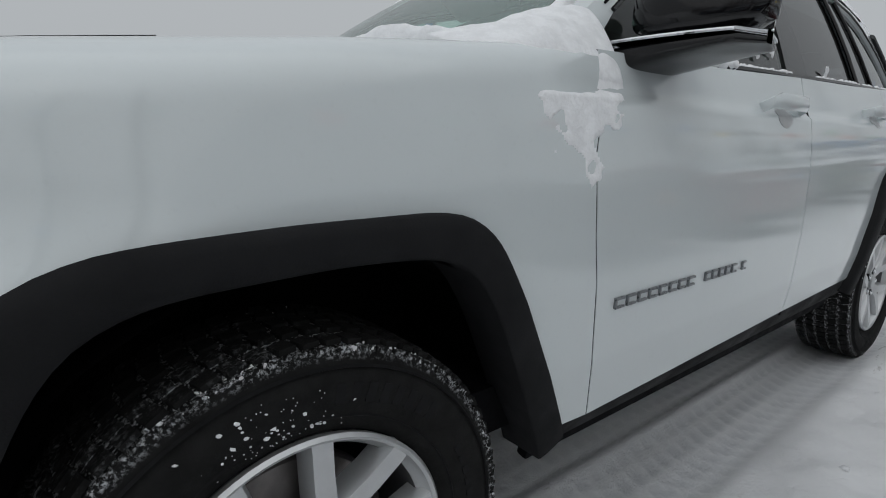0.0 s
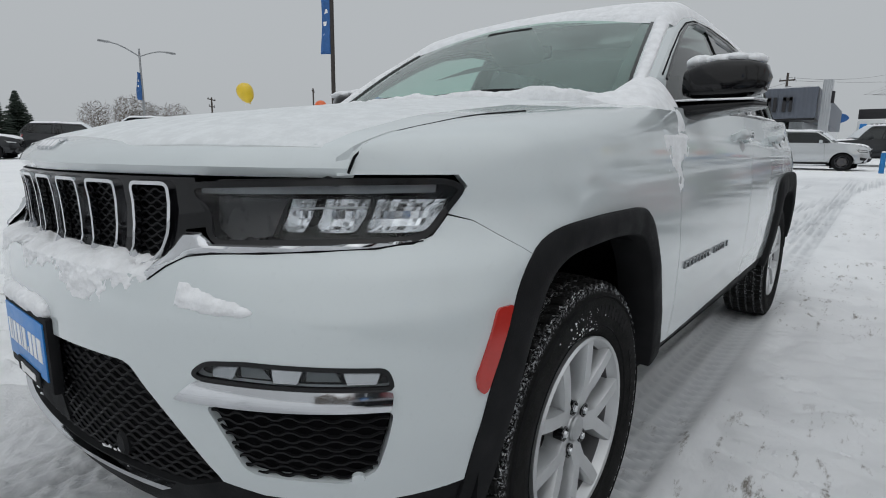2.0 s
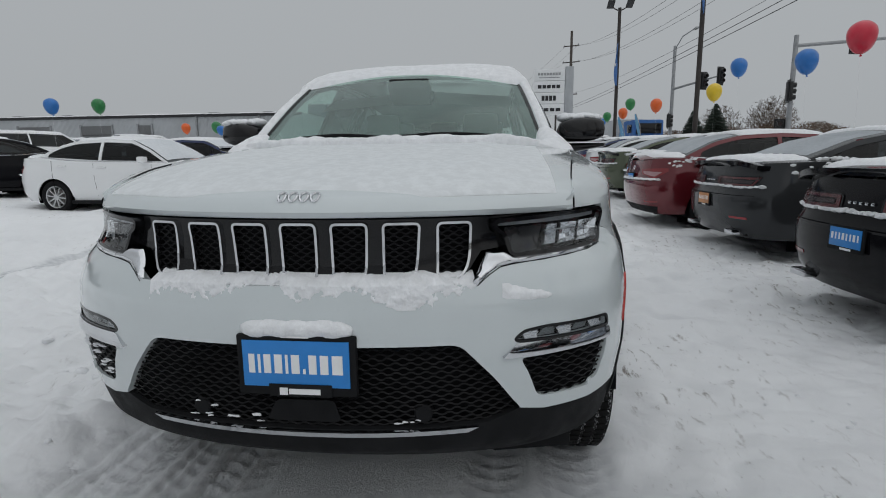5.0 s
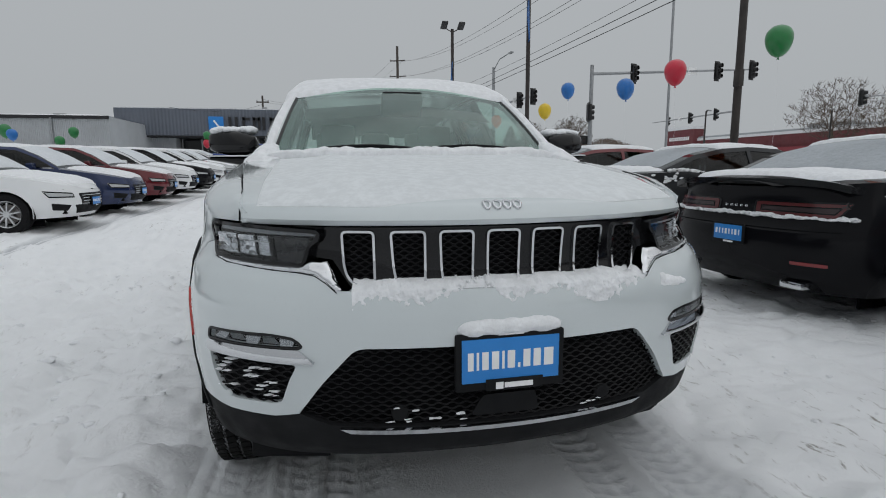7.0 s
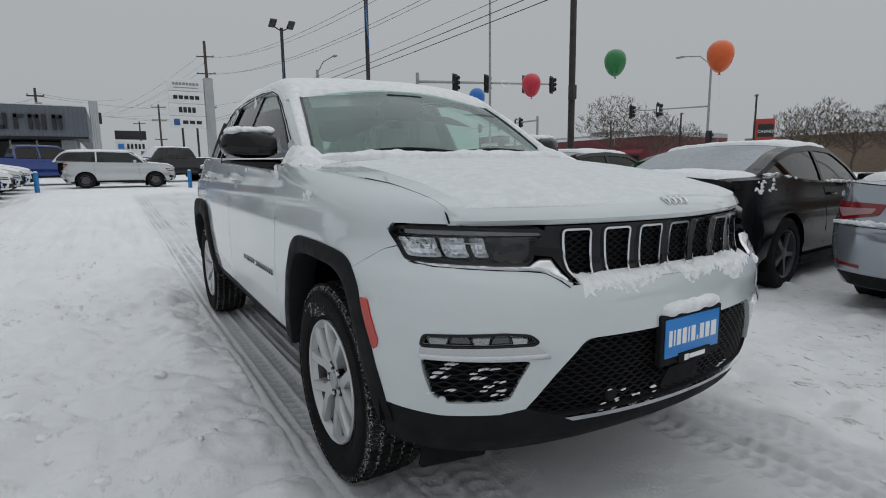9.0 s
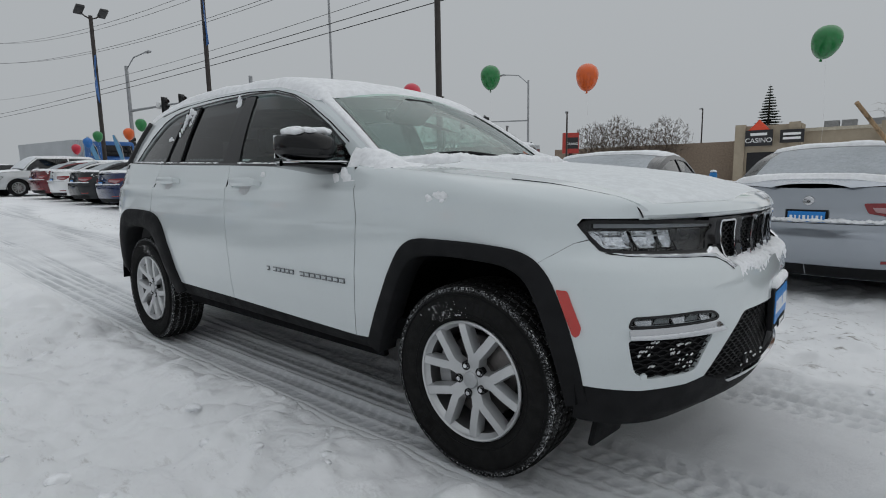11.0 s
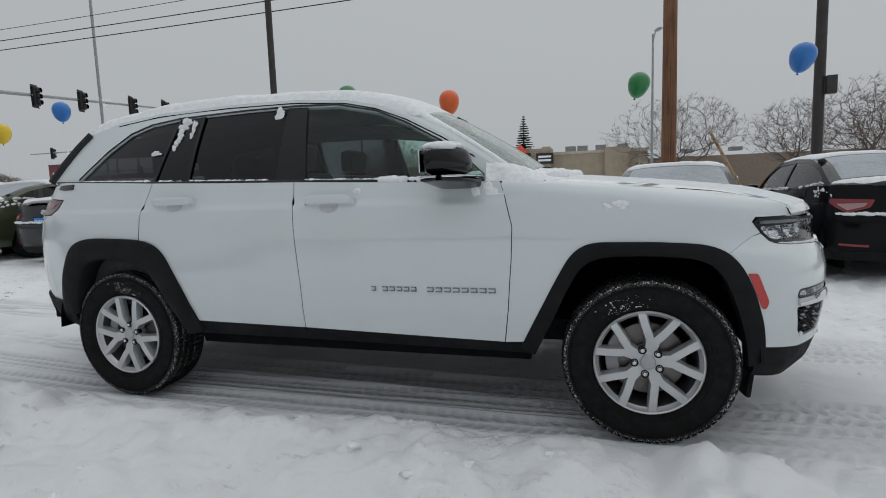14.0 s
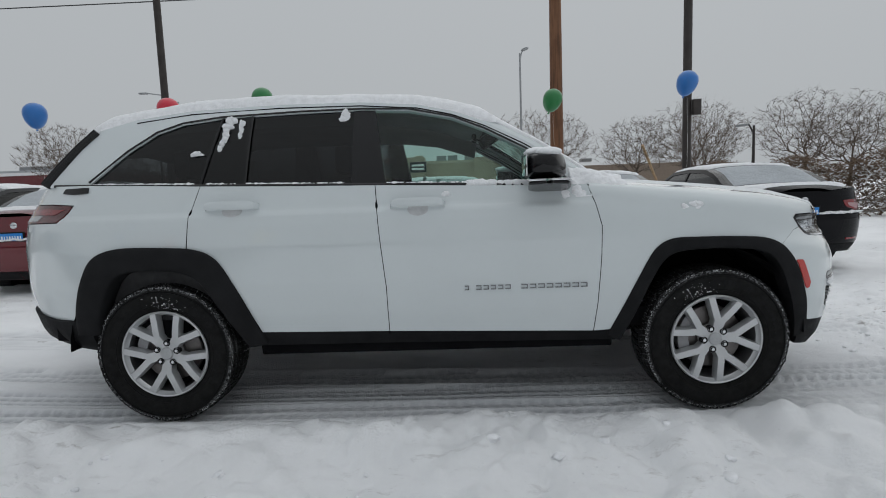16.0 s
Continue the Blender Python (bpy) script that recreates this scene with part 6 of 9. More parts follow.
# ---- loose clods and lumps thrown up on the lot ----
rc_ = random.Random(77)
bm = bmesh.new()
count = 0
while count < 800:
    x, y = rc_.uniform(-4.4, 3.2), rc_.uniform(-3.4, 3.6)
    if fnoise((x, y, 71.0), 0.8) + rc_.uniform(-0.35, 0.35) < 0.12:
        continue
    if -1.03 < y < 1.1 and x < 1.15:
        continue
    count += 1
    g = ground_point(x, y)[2]
    big = rc_.random() ** 5
    r = 0.005 + 0.030 * big * (0.55 if y > 0 else 1.0)
    lump(bm, (x, y, g - r * 0.05), r, count * 1.7, (rc_.uniform(0.9, 1.5), rc_.uniform(0.9, 1.4), 0.7), 0.6, 2 if r > 0.02 else 1)
tagged(part("snow_clods", bm, SNOW, angle=80), "loose clods of snow scattered over the lot", "snow", kind="stuff")

# ---- the other cars on the lot ----
GLASS_C = clear_glass("parked_car_glass", (0.16, 0.18, 0.185))
PAINTS = {k: car_paint(k + "_paint", c, f, {"black": 0.04, "charcoal": 0.12}.get(k, 0.7)) for k, c, f in (
    ("black", (0.006, 0.006, 0.0075), 0.0), ("charcoal", (0.045, 0.047, 0.05), 0.4), ("silver", (0.36, 0.39, 0.43), 0.6), ("dark_red", (0.13, 0.012, 0.018), 0.3),
    ("olive", (0.07, 0.085, 0.05), 0.4), ("navy", (0.012, 0.025, 0.085), 0.3), ("bright_red", (0.45, 0.02, 0.02), 0.1), ("pale_grey", (0.55, 0.57, 0.58), 0.4), ("royal_blue", (0.015, 0.045, 0.22), 0.3), ("car_white", (0.78, 0.79, 0.80), 0.0))}


class Ring:
    """A car's plan outline at every height; w runs from the nose round each side to the tail."""

    def __init__(self, L, W, wz, xf, xr, nf=2.6, nr=2.8, curve_f=0.75, curve_r=0.7):
        self.L, self.W, self.wz, self.xf, self.xr, self.nf, self.nr = L, W, wz, xf, xr, nf, nr
        self.x0, self.x1 = L / 2 - curve_f, -L / 2 + curve_r
        self.kf, self.kr = curve_f * 1.25, curve_r * 1.25
        self.qf = self.kf * math.pi / 2
        self.qs = self.qf + self.x0 - self.x1
        self.end = self.qs + self.kr * math.pi / 2

    def flat(self, w, z):
        a, s = min(abs(w), self.end), (1 if w >= 0 else -1)
        wd = self.W / 2 * tab(self.wz, z)
        if a < self.qf:
            e, xt = 2 / self.nf, self.L / 2 - tab(self.xf, z)
            return Vector((self.x0 + (xt - self.x0) * math.cos(a / self.kf) ** e, s * wd * math.sin(a / self.kf) ** e, z))
        if a <= self.qs:
            return Vector((self.x0 - (a - self.qf), s * wd, z))
        t, e, xt = (a - self.qs) / self.kr, 2 / self.nr, -self.L / 2 + tab(self.xr, z)
        return Vector((self.x1 + (xt - self.x1) * max(0.0, math.sin(t)) ** e, s * wd * max(0.0, math.cos(t)) ** e, z))

    def pos(self, w, z, d=0.0):
        p = self.flat(w, z)
        if d:
            e = 0.006
            w2 = max(-self.end + 2 * e, min(self.end - 2 * e, w))
            n = (self.flat(w2 + e, z) - self.flat(w2 - e, z)).cross(self.flat(w2, z + e) - self.flat(w2, z - e))
            p = p + n.normalized() * d
        return p

    def at_x(self, x, z, s=1):
        if x > self.x0:
            k = min(1.0, (x - self.x0) / (self.L / 2 - tab(self.xf, z) - self.x0))
            return s * self.kf * math.acos(k ** (self.nf / 2))
        if x >= self.x1:
            return s * (self.qf + self.x0 - x)
        k = min(1.0, (x - self.x1) / (-self.L / 2 + tab(self.xr, z) - self.x1))
        return s * (self.qs + self.kr * math.asin(k ** (self.nr / 2)))

    def nose(self, y, z):
        return math.copysign(self.kf * math.asin(min(1.0, abs(y) / (self.W / 2 * tab(self.wz, z))) ** (self.nf / 2)), y)

    def tail(self, y, z):
        return math.copysign(self.qs + self.kr * math.acos(min(1.0, abs(y) / (self.W / 2 * tab(self.wz, z))) ** (self.nr / 2)), y)


SHAPES = {
    # top: distance from the nose and height of bonnet, belt line and boot; house: foot of screen, head of screen, end of roof, foot of rear glass
    "sedan": dict(L=4.62, W=1.80, H=1.45, wb=2.70, fo=0.93, r=0.325, zb=0.24, top=[(0, 0.66), (0.12, 0.76), (0.5, 0.86), (1.2, 0.97), (1.6, 0.99), (3.3, 1.03), (3.8, 1.08), (4.4, 1.09), (4.56, 1.06), (4.62, 1.0)], house=(1.25, 2.02, 3.2, 4.05)),
    "coupe": dict(L=5.02, W=1.92, H=1.45, wb=2.95, fo=0.98, r=0.36, zb=0.26, top=[(0, 0.74), (0.1, 0.82), (0.5, 0.93), (1.5, 1.0), (1.9, 1.0), (3.4, 1.05), (4.0, 1.12), (4.7, 1.10), (4.95, 1.07), (5.02, 1.03)], house=(1.65, 2.4, 3.35, 4.35)),
    "suv": dict(L=4.70, W=1.86, H=1.70, wb=2.72, fo=0.93, r=0.36, zb=0.30, top=[(0, 0.82), (0.1, 0.92), (0.5, 1.02), (1.2, 1.09), (1.6, 1.1), (3.5, 1.13), (4.4, 1.17), (4.65, 1.15), (4.70, 1.12)], house=(1.2, 1.85, 4.15, 4.58)),
    "pickup": dict(L=5.80, W=2.0, H=1.92, wb=3.65, fo=0.98, r=0.41, zb=0.42, top=[(0, 0.98), (0.1, 1.1), (0.5, 1.16), (1.4, 1.24), (1.7, 1.24), (3.9, 1.27), (4.1, 1.30), (5.7, 1.32), (5.8, 1.28)], house=(1.4, 2.05, 3.75, 3.95)),
}


ROW = "cars parked along the lane"

SHAPES["crossover"] = dict(SHAPES["suv"], L=4.40, W=1.80, H=1.63, wb=2.60, fo=0.88, r=0.345)


def road_wheel(r, dark=False):
    ob = new("wheel")
    tw = 0.11
    part("tyre", lathe([(r * 0.64, -tw * 0.7), (r * 0.70, -tw), (r * 0.9, -tw), (r * 0.985, -tw * 0.8), (r, 0), (r * 0.985, tw * 0.8), (r * 0.9, tw), (r * 0.64, tw * 0.8)], 40), RUBBER, ob)
    alloy = ALLOY if not dark else surface("dark_alloy", (0.10, 0.10, 0.11), 0.4, 0.6)
    rim = part("rim", lathe([(r * 0.66, -tw * 0.8), (r * 0.655, -tw * 0.98), (r * 0.62, -tw * 0.9), (r * 0.58, -tw * 0.3), (r * 0.56, tw * 0.7)], 40), alloy, ob)
    n = 5 if dark else 10
    for k in range(n):
        a = 2 * math.pi * k / n
        bm = bmesh.new()
        add_box(bm, (r * 0.34, -tw * 0.72, 0), (r * 0.56, tw * 0.25, r * (0.13 if dark else 0.07)), None, 0.8)
        part("spoke", bm, alloy, rim, m=Matrix.Rotation(a, 4, "Y"), smooth=False)
    part("hub", lathe([(0, -tw * 0.9), (r * 0.15, -tw * 0.85), (r * 0.18, -tw * 0.6), (r * 0.18, 0)], 24), alloy, rim)
    part("brake_disc", lathe([(0, -0.01), (r * 0.46, -0.01), (r * 0.46, 0.01)], 32), STEEL, ob)
    part("dust_shield", lathe([(0, 0.03), (r * 0.6, 0.03)], 24), DARK, ob)
    return ob


def plate_on(root, place, normal_yaw, blank=False):
    """A blue advertising plate in a black frame, its writing as plain bars."""
    fr = part("plate_frame", rounded_box((0, 0, 0), (0.014, 0.325, 0.17), 0.004), PLASTIC, root, m=Matrix.Translation(place) @ pose(0, 0, 0, 0, 0, normal_yaw))
    part("plate", rounded_box((0.009, 0, 0.006), (0.004, 0.285, 0.125), 0.001), BLUE_PLATE if not blank else surface("amber_plate", (0.55, 0.25, 0.10), 0.5), fr)
    for k in range(8):
        bm = add_box(bmesh.new(), (0.012, -0.115 + 0.033 * k, 0.012), (0.0015, 0.012 if k % 3 else 0.02, 0.045))
        part("letter_bar", bm, WHITE_PR, fr, smooth=False)
    bm = add_box(bmesh.new(), (0.009, 0.01, -0.07), (0.0015, 0.10, 0.014))
    part("dealer_bar", bm, WHITE_PR, fr, smooth=False)
    return fr


def parked_car(kind, colour, m, label, category="car", seed=0.0, snow=1.0, tail="plain", group="", plate=True, snow_rear=True, dark_rim=False, amber=False):
    """A car with body, glass house, lamps, wheels and the snow that lies on it. Local x points ahead."""
    q = SHAPES[kind]
    L, W, H, wb, fo, r, zb = (q[k] for k in ("L", "W", "H", "wb", "fo", "r", "zb"))
    paint = PAINTS[colour]
    root = thing("car" if kind != "pickup" else "pickup_truck", label, category, m, group)
    top = lambda x: tab(q["top"], L / 2 - x)
    wz = [(zb, 0.93), (zb + 0.15, 0.985), (0.62, 1.0), (0.80, 0.99), (0.98, 0.955), (1.2, 0.93), (1.4, 0.9)]
    hi = q["top"][-1][1]
    xr = [(zb, 0.16), (zb + 0.12, 0.06), (0.55, 0.01), (0.72, 0.0), (0.78, 0.05), (hi - 0.05, 0.08), (hi + 0.1, 0.12)] if kind != "pickup" else [(zb, 0.1), (0.5, 0.0), (0.62, 0.0), (0.66, 0.06), (1.4, 0.06)]
    xf = [(zb, 0.14), (zb + 0.12, 0.03), (0.5, 0.0), (0.72, 0.03), (q["top"][0][1], 0.05), (1.2, 0.2)]
    ring = Ring(L, W, wz, xf, xr, 2.4 if kind != "pickup" else 3.2, 2.9 if kind != "pickup" else 5, 0.8 if kind != "pickup" else 0.5, 0.6 if kind != "pickup" else 0.25)
    xa, xb = L / 2 - fo, L / 2 - fo - wb
    # shell with its wheel openings
    ra = r * 1.17
    lower = []
    for s in (1, -1):
        seq = []
        for xc in (xa, xb):
            for k in range(13):
                a = math.pi * k / 12
                seq.append((ring.at_x(xc + ra * math.cos(a), 0.5, s), max(zb, r + ra * math.sin(a) - 0.02) if 0 < k < 12 else zb))
        lower.append(seq)
    upper = []
    for s in (-1, 1):
        ws = [s * ring.end * k / 48 for k in range(1, 49)]
        if s < 0:
            ws = ws[::-1]
        upper += [(w, top(ring.flat(w, 0.8).x) - 0.012) for w in ws] + ([(0.0, top(L / 2 - 0.03) - 0.012)] if s < 0 else [])
    poly = [(-ring.end, zb)] + lower[1][::-1] + lower[0] + [(ring.end, zb)] + upper[::-1]
    panel("body", poly, [], lambda w, z: ring.pos(w, z), paint, root, 0.09, 0.07, 0.02, out=(0, 0, 0.6))
    # bonnet, belt and boot surface
    def deck(u, v):
        x = L / 2 - 0.025 - (L - 0.09) * v
        zt = top(x)
        w = ring.at_x(max(-L / 2 + tab(xr, zt) + 0.005, min(x, L / 2 - tab(xf, zt) - 0.005)), zt - 0.012)
        ye = abs(ring.flat(w, zt - 0.012).y)
        a = u * 2 - 1
        return Vector((x, a * ye, zt - 0.012 + (0.012 + 0.05 * min(1, ye / 0.6)) * (1 - abs(a) ** 3)))
    bm = grid_mesh(14, 44, deck)
    bmesh.ops.recalc_face_normals(bm, faces=bm.faces[:])
    part("bonnet_and_boot", bm, paint, root)
    # glass house
    s0, s1, s2, s3 = (L / 2 - k for k in q["house"])
    zr = H - 0.03
    def side(x, z, s=1, d=0.0):
        k = (z - 1.0)
        y = W / 2 * 0.915 - 0.30 * k - 0.28 * k * k - 0.05 * (abs(x - (s1 + s2) / 2) / (s0 - s3) * 2) ** 3
        return Vector((x, s * (y + d), z))
    def roofline(x):
        return tab([(s3, top(s3)), (s3 + (s2 - s3) * 0.55, top(s3) + (zr - top(s3)) * 0.68), (s2, zr - 0.015), ((s1 + s2) / 2, zr + 0.01), (s1, zr - 0.02), (s1 + (s0 - s1) * 0.5, top(s0) + (zr - top(s0)) * 0.56), (s0, top(s0))], x)
    xs = list(np.linspace(s3, s0, 22))
    rim = [(x, roofline(x)) for x in xs]
    base = [(x, top(x) - 0.02) for x in (s0, (s0 + s3) / 2, s3)]
    glass_top = [(x, z - 0.055) for x, z in rim if z - 0.055 > top(x) + 0.02]
    mid = (s1 + s2) / 2 - 0.05
    for s in (1, -1):
        front = [p for p in glass_top if p[0] > mid + 0.03]
        rear = [p for p in glass_top if p[0] < mid - 0.03]
        front = [(mid + 0.03, tab(rim, mid) - 0.055)] + front
        rear = rear + [(mid - 0.03, tab(rim, mid) - 0.055)]
        fpoly = front + [(front[-1][0] + 0.03, top(front[-1][0]) + 0.015), (mid + 0.03, top(mid) + 0.012)]
        rpoly = rear + [(mid - 0.03, top(mid) + 0.012), (rear[0][0] - 0.03, top(rear[0][0]) + 0.015)]
        panel("window_frame", rim + base, [fpoly, rpoly], lambda x, z: side(x, z, s), paint, root, 0.15, 0.08, 0.02, out=(0, 0, 1.0))
        panel("side_window", fpoly, [], lambda x, z: side(x, z, s, -0.012), GLASS_C, root, 0.2, 0.1, 0, out=(0, 0, 1.0)).visible_shadow = False
        panel("side_window", rpoly, [], lambda x, z: side(x, z, s, -0.012), GLASS_C, root, 0.2, 0.1, 0, out=(0, 0, 1.0)).visible_shadow = False
        part("door_mirror", rounded_box((s0 - 0.42, s * (W / 2 + 0.06), top(s0) + 0.06), (0.13, 0.17, 0.12), 0.04), paint if kind != "coupe" else GLOSS, root)
        for xd in (s0 - 0.25, mid - 0.05) + ((s3 + 0.45,) if kind in ("sedan", "suv", "crossover") else ()):
            bm = add_tube(bmesh.new(), [ring.pos(ring.at_x(xd - 0.06 * t, 0.7, s), zb + 0.12 + (top(xd) - zb - 0.16) * t, 0.0005) for t in (0, 0.3, 0.6, 1)], 0.004, 4)
            part("door_seam", bm, DARK, root)
        for xd in (mid + 0.08, s3 + 0.62):
            if kind == "coupe" and xd < mid:
                continue
            part("door_handle", rounded_box(ring.pos(ring.at_x(xd, 0.9, s), top(xd) - 0.12, 0.015), (0.19, 0.025, 0.032), 0.01), paint, root)
        bm = add_tube(bmesh.new(), [side(x, top(x) + 0.004, s, 0.01) for x in np.linspace(s3 + 0.1, s0 - 0.1, 12)], 0.012, 4)
        part("belt_moulding", bm, CHROME if kind == "sedan" else GLOSS, root)
        part("sill", rounded_box((0 - 0.02, s * (W / 2 - 0.05), zb - 0.01), (wb - 2 * ra, 0.08, 0.07), 0.02), PLASTIC, root)
    def span(x0, x1, n):
        def f(u, v):
            x = x0 + (x1 - x0) * v
            z = roofline(x)
            e = side(x, z).y
            a = u * 2 - 1
            bow = 0.10 * (1 - a * a) * (1 if x0 > x1 else -1)
            lift = 0.045 * (1 - abs(a) ** 2.4)
            return Vector((x + (bow if abs(z - zr) > 0.05 else bow * abs(z - zr) / 0.05), a * e, z + lift))
        return f
    part("windscreen", grid_mesh(10, 8, span(s0, s1, 8)), GLASS_C, root).visible_shadow = False
    part("roof", grid_mesh(12, 12, lambda u, v: span(s1, s2, 8)(u, v) - Vector((0.10 * (1 - (u * 2 - 1) ** 2) * 0, 0, 0))), paint, root)
    rear_glass = lambda u, v: Vector((span(s2, s3, 8)(u, v).x - 0.20 * (1 - (u * 2 - 1) ** 2) * min(1.0, (zr - roofline(s2 + (s3 - s2) * v)) / 0.05) * 0.5, span(s2, s3, 8)(u, v).y, span(s2, s3, 8)(u, v).z))
    part("rear_window", grid_mesh(10, 10, rear_glass), GLASS_C, root).visible_shadow = False
    part("cabin", rounded_box(((s0 + s3) / 2 - 0.1, 0, 0.85), (s0 - s3 - 0.5, W * 0.72, 0.5), 0.1), DARK, root)
    for y in (0.36, -0.36):
        part("seat_back", rounded_box((mid - 0.1, y, top(mid) + 0.06), (0.14, 0.46, 0.46), 0.05), SEATM, root)
    part("underbody", add_box(bmesh.new(), (0, 0, zb + 0.12), (L - 0.7, W * 0.62, 0.30)), DARK, root, smooth=False)
    part("front_underbody", add_box(bmesh.new(), (L / 2 - 0.45, 0, 0.5), (0.5, W * 0.7, 0.4)), DARK, root, smooth=False)
    part("rear_underbody", add_box(bmesh.new(), (-L / 2 + 0.45, 0, 0.48), (0.5, W * 0.7, 0.4)), DARK, root, smooth=False)
    for xc in (xa, xb):
        for s in (1, -1):
            def liner(u, v):
                a = math.pi * (-0.1 + 1.2 * u)
                return Vector((xc + ra * 1.02 * math.cos(a), s * (W / 2 - 0.34 + 0.31 * v), r + ra * 1.02 * math.sin(a)))
            part("wheel_liner", grid_mesh(14, 1, liner), DARK, root)
            part("wheel_house_wall", add_box(bmesh.new(), (xc, s * (W / 2 - 0.33), r + 0.1), (ra * 2, 0.02, ra * 1.7)), DARK, root, smooth=False)
    key = (r, dark_rim)
    wheel_ob = WHEELS.get(key)
    for xc in (xa, xb):
        for s in (1, -1):
            mm = pose(xc, s * (W / 2 - 0.125), r, 0, 17 * (xc > 0) + 8, 0 if s < 0 else 180)
            if wheel_ob is None:
                wheel_ob = road_wheel(*key)
                WHEELS[key] = wheel_ob
                wheel_ob.parent = root
                wheel_ob.matrix_basis = mm
            else:
                c = copy_thing(wheel_ob, mm)
                c.parent = root
    # lamps, grille, bumpers
    zt = q["top"][0][1]
    gr = [(ring.nose(y, z), z) for y, z in ((-0.42, zt - 0.03), (0.42, zt - 0.03), (0.36, zt - 0.24), (-0.36, zt - 0.24))]
    g = panel("grille", rounded(gr, 0.03), [], lambda w, z: ring.pos(w, z, 0.004), GLOSS, root, 0.1, 0.05, 0.01, out=(0, 0, 0.6))
    for k in range(4):
        z = zt - 0.07 - 0.045 * k
        part("grille_bar", add_tube(bmesh.new(), [ring.pos(ring.nose(y, z), z, 0.008) for y in np.linspace(-0.36, 0.36, 7)], 0.006, 4), CHROME, g)
    lowg = [(ring.nose(y, z), z) for y, z in ((-0.5, zb + 0.20), (0.5, zb + 0.20), (0.42, zb + 0.06), (-0.42, zb + 0.06))]
    panel("lower_intake", rounded(lowg, 0.02), [], lambda w, z: ring.pos(w, z, 0.004), PLASTIC, root, 0.1, 0.05, 0.01, out=(0, 0, 0.6))
    for s in (1, -1):
        hlp = [(ring.nose(s * y, z), z) for y, z in ((W * 0.46, zt + 0.02), (W * 0.29, zt - 0.02), (W * 0.28, zt - 0.10), (W * 0.44, zt - 0.09))]
        h = panel("headlamp", rounded(hlp, 0.02), [], lambda w, z: ring.pos(w, z, 0.006), GLOSS, root, 0.06, 0.04, 0.02, "clear headlamp", out=(0, 0, 0.6))
        panel("reflector", inset(rounded(hlp, 0.02), 0.02), [], lambda w, z: ring.pos(w, z, 0.009), ALLOY, h, 0.06, 0.04, 0.004, out=(0, 0, 0.6))
        fp = [(ring.nose(s * y, z), z) for y, z in ((W * 0.43, zb + 0.24), (W * 0.31, zb + 0.20), (W * 0.33, zb + 0.11), (W * 0.42, zb + 0.13))]
        panel("fog_recess", rounded(fp, 0.02), [], lambda w, z: ring.pos(w, z, 0.004), PLASTIC, root, 0.06, 0.04, 0.01, out=(0, 0, 0.6))
    tz = hi - 0.10
    if tail == "wide":      # two broad lamps between a dark panel
        dp = [(ring.tail(y, z), z) for y, z in ((0.80, tz + 0.02), (0.80, tz - 0.14))]
        for s in (1, -1):
            tp = [(ring.tail(s * y, z), z) for y, z in ((0.82, tz + 0.015), (0.17, tz + 0.015), (0.17, tz - 0.10), (0.76, tz - 0.11))]
            t = panel("tail_lamp", rounded(tp, 0.03), [], lambda w, z: ring.pos(w, z, 0.006), GLOSS, root, 0.06, 0.04, 0.02, "broad dark red tail lamp", out=(0, 0, 0.6))
            panel("red_band", inset(rounded(tp, 0.03), 0.012), [inset(rounded(tp, 0.03), 0.035)], lambda w, z: ring.pos(w, z, 0.010), SMOKERED, t, 0.06, 0.04, 0.004, out=(0, 0, 0.6))
            panel("lamp_core", inset(rounded(tp, 0.03), 0.045), [], lambda w, z: ring.pos(w, z, 0.010), surface("smoked_core", (0.035, 0.022, 0.024), 0.2), t, 0.06, 0.04, 0.003, out=(0, 0, 0.6))
        for k in range(5):
            bm = rounded_box(ring.pos(ring.tail(-0.1 + 0.05 * k, tz - 0.04), tz - 0.04, 0.008), (0.006, 0.028, 0.018), 0.002)
            part("badge_bar", bm, CHROME, root)
        sp = grid_mesh(20, 4, lambda u, v: Vector((-L / 2 + 0.09 + 0.25 * v + 0.08 * abs(u * 2 - 1) ** 4, (u * 2 - 1) * 0.84, hi + 0.085 - 0.02 * v - 0.05 * abs(u * 2 - 1) ** 6)))
        geo = bmesh.ops.extrude_face_region(sp, geom=sp.faces[:])["geom"]
        bmesh.ops.translate(sp, verts=[v for v in geo if isinstance(v, bmesh.types.BMVert)], vec=(0, 0, -0.05))
        bmesh.ops.recalc_face_normals(sp, faces=sp.faces[:])
        part("boot_spoiler", sp, GLOSS, root)
        for s in (1, -1):
            part("tail_pipe", rounded_box((-L / 2 + 0.10, s * 0.55, zb + 0.06), (0.10, 0.18, 0.055), 0.015), CHROME, root)
            panel("bumper_reflector", [(ring.tail(s * y, z), z) for y, z in ((0.75, 0.50), (0.52, 0.50), (0.52, 0.475), (0.75, 0.475))], [], lambda w, z: ring.pos(w, z, 0.004), REDLAMP, root, 0.06, 0.04, 0.006, out=(0, 0, 0.6))
        pz = 0.66
    else:
        inner = W * (0.24 if tail == "long" else 0.30)
        for s in (1, -1):
            wo = ring.at_x(-L / 2 + 0.34, tz, s)
            tp = [(wo, tz + 0.03), (wo, tz - 0.02), (ring.tail(s * W * 0.40, tz - 0.13), tz - 0.13), (ring.tail(s * inner, tz - 0.07), tz - 0.07), (ring.tail(s * (inner - 0.04), tz + 0.015), tz + 0.015)]
            t = panel("tail_lamp", rounded(tp, 0.02), [], lambda w, z: ring.pos(w, z, 0.006), REDLAMP, root, 0.06, 0.04, 0.02, "red tail lamp", out=(0, 0, 0.6))
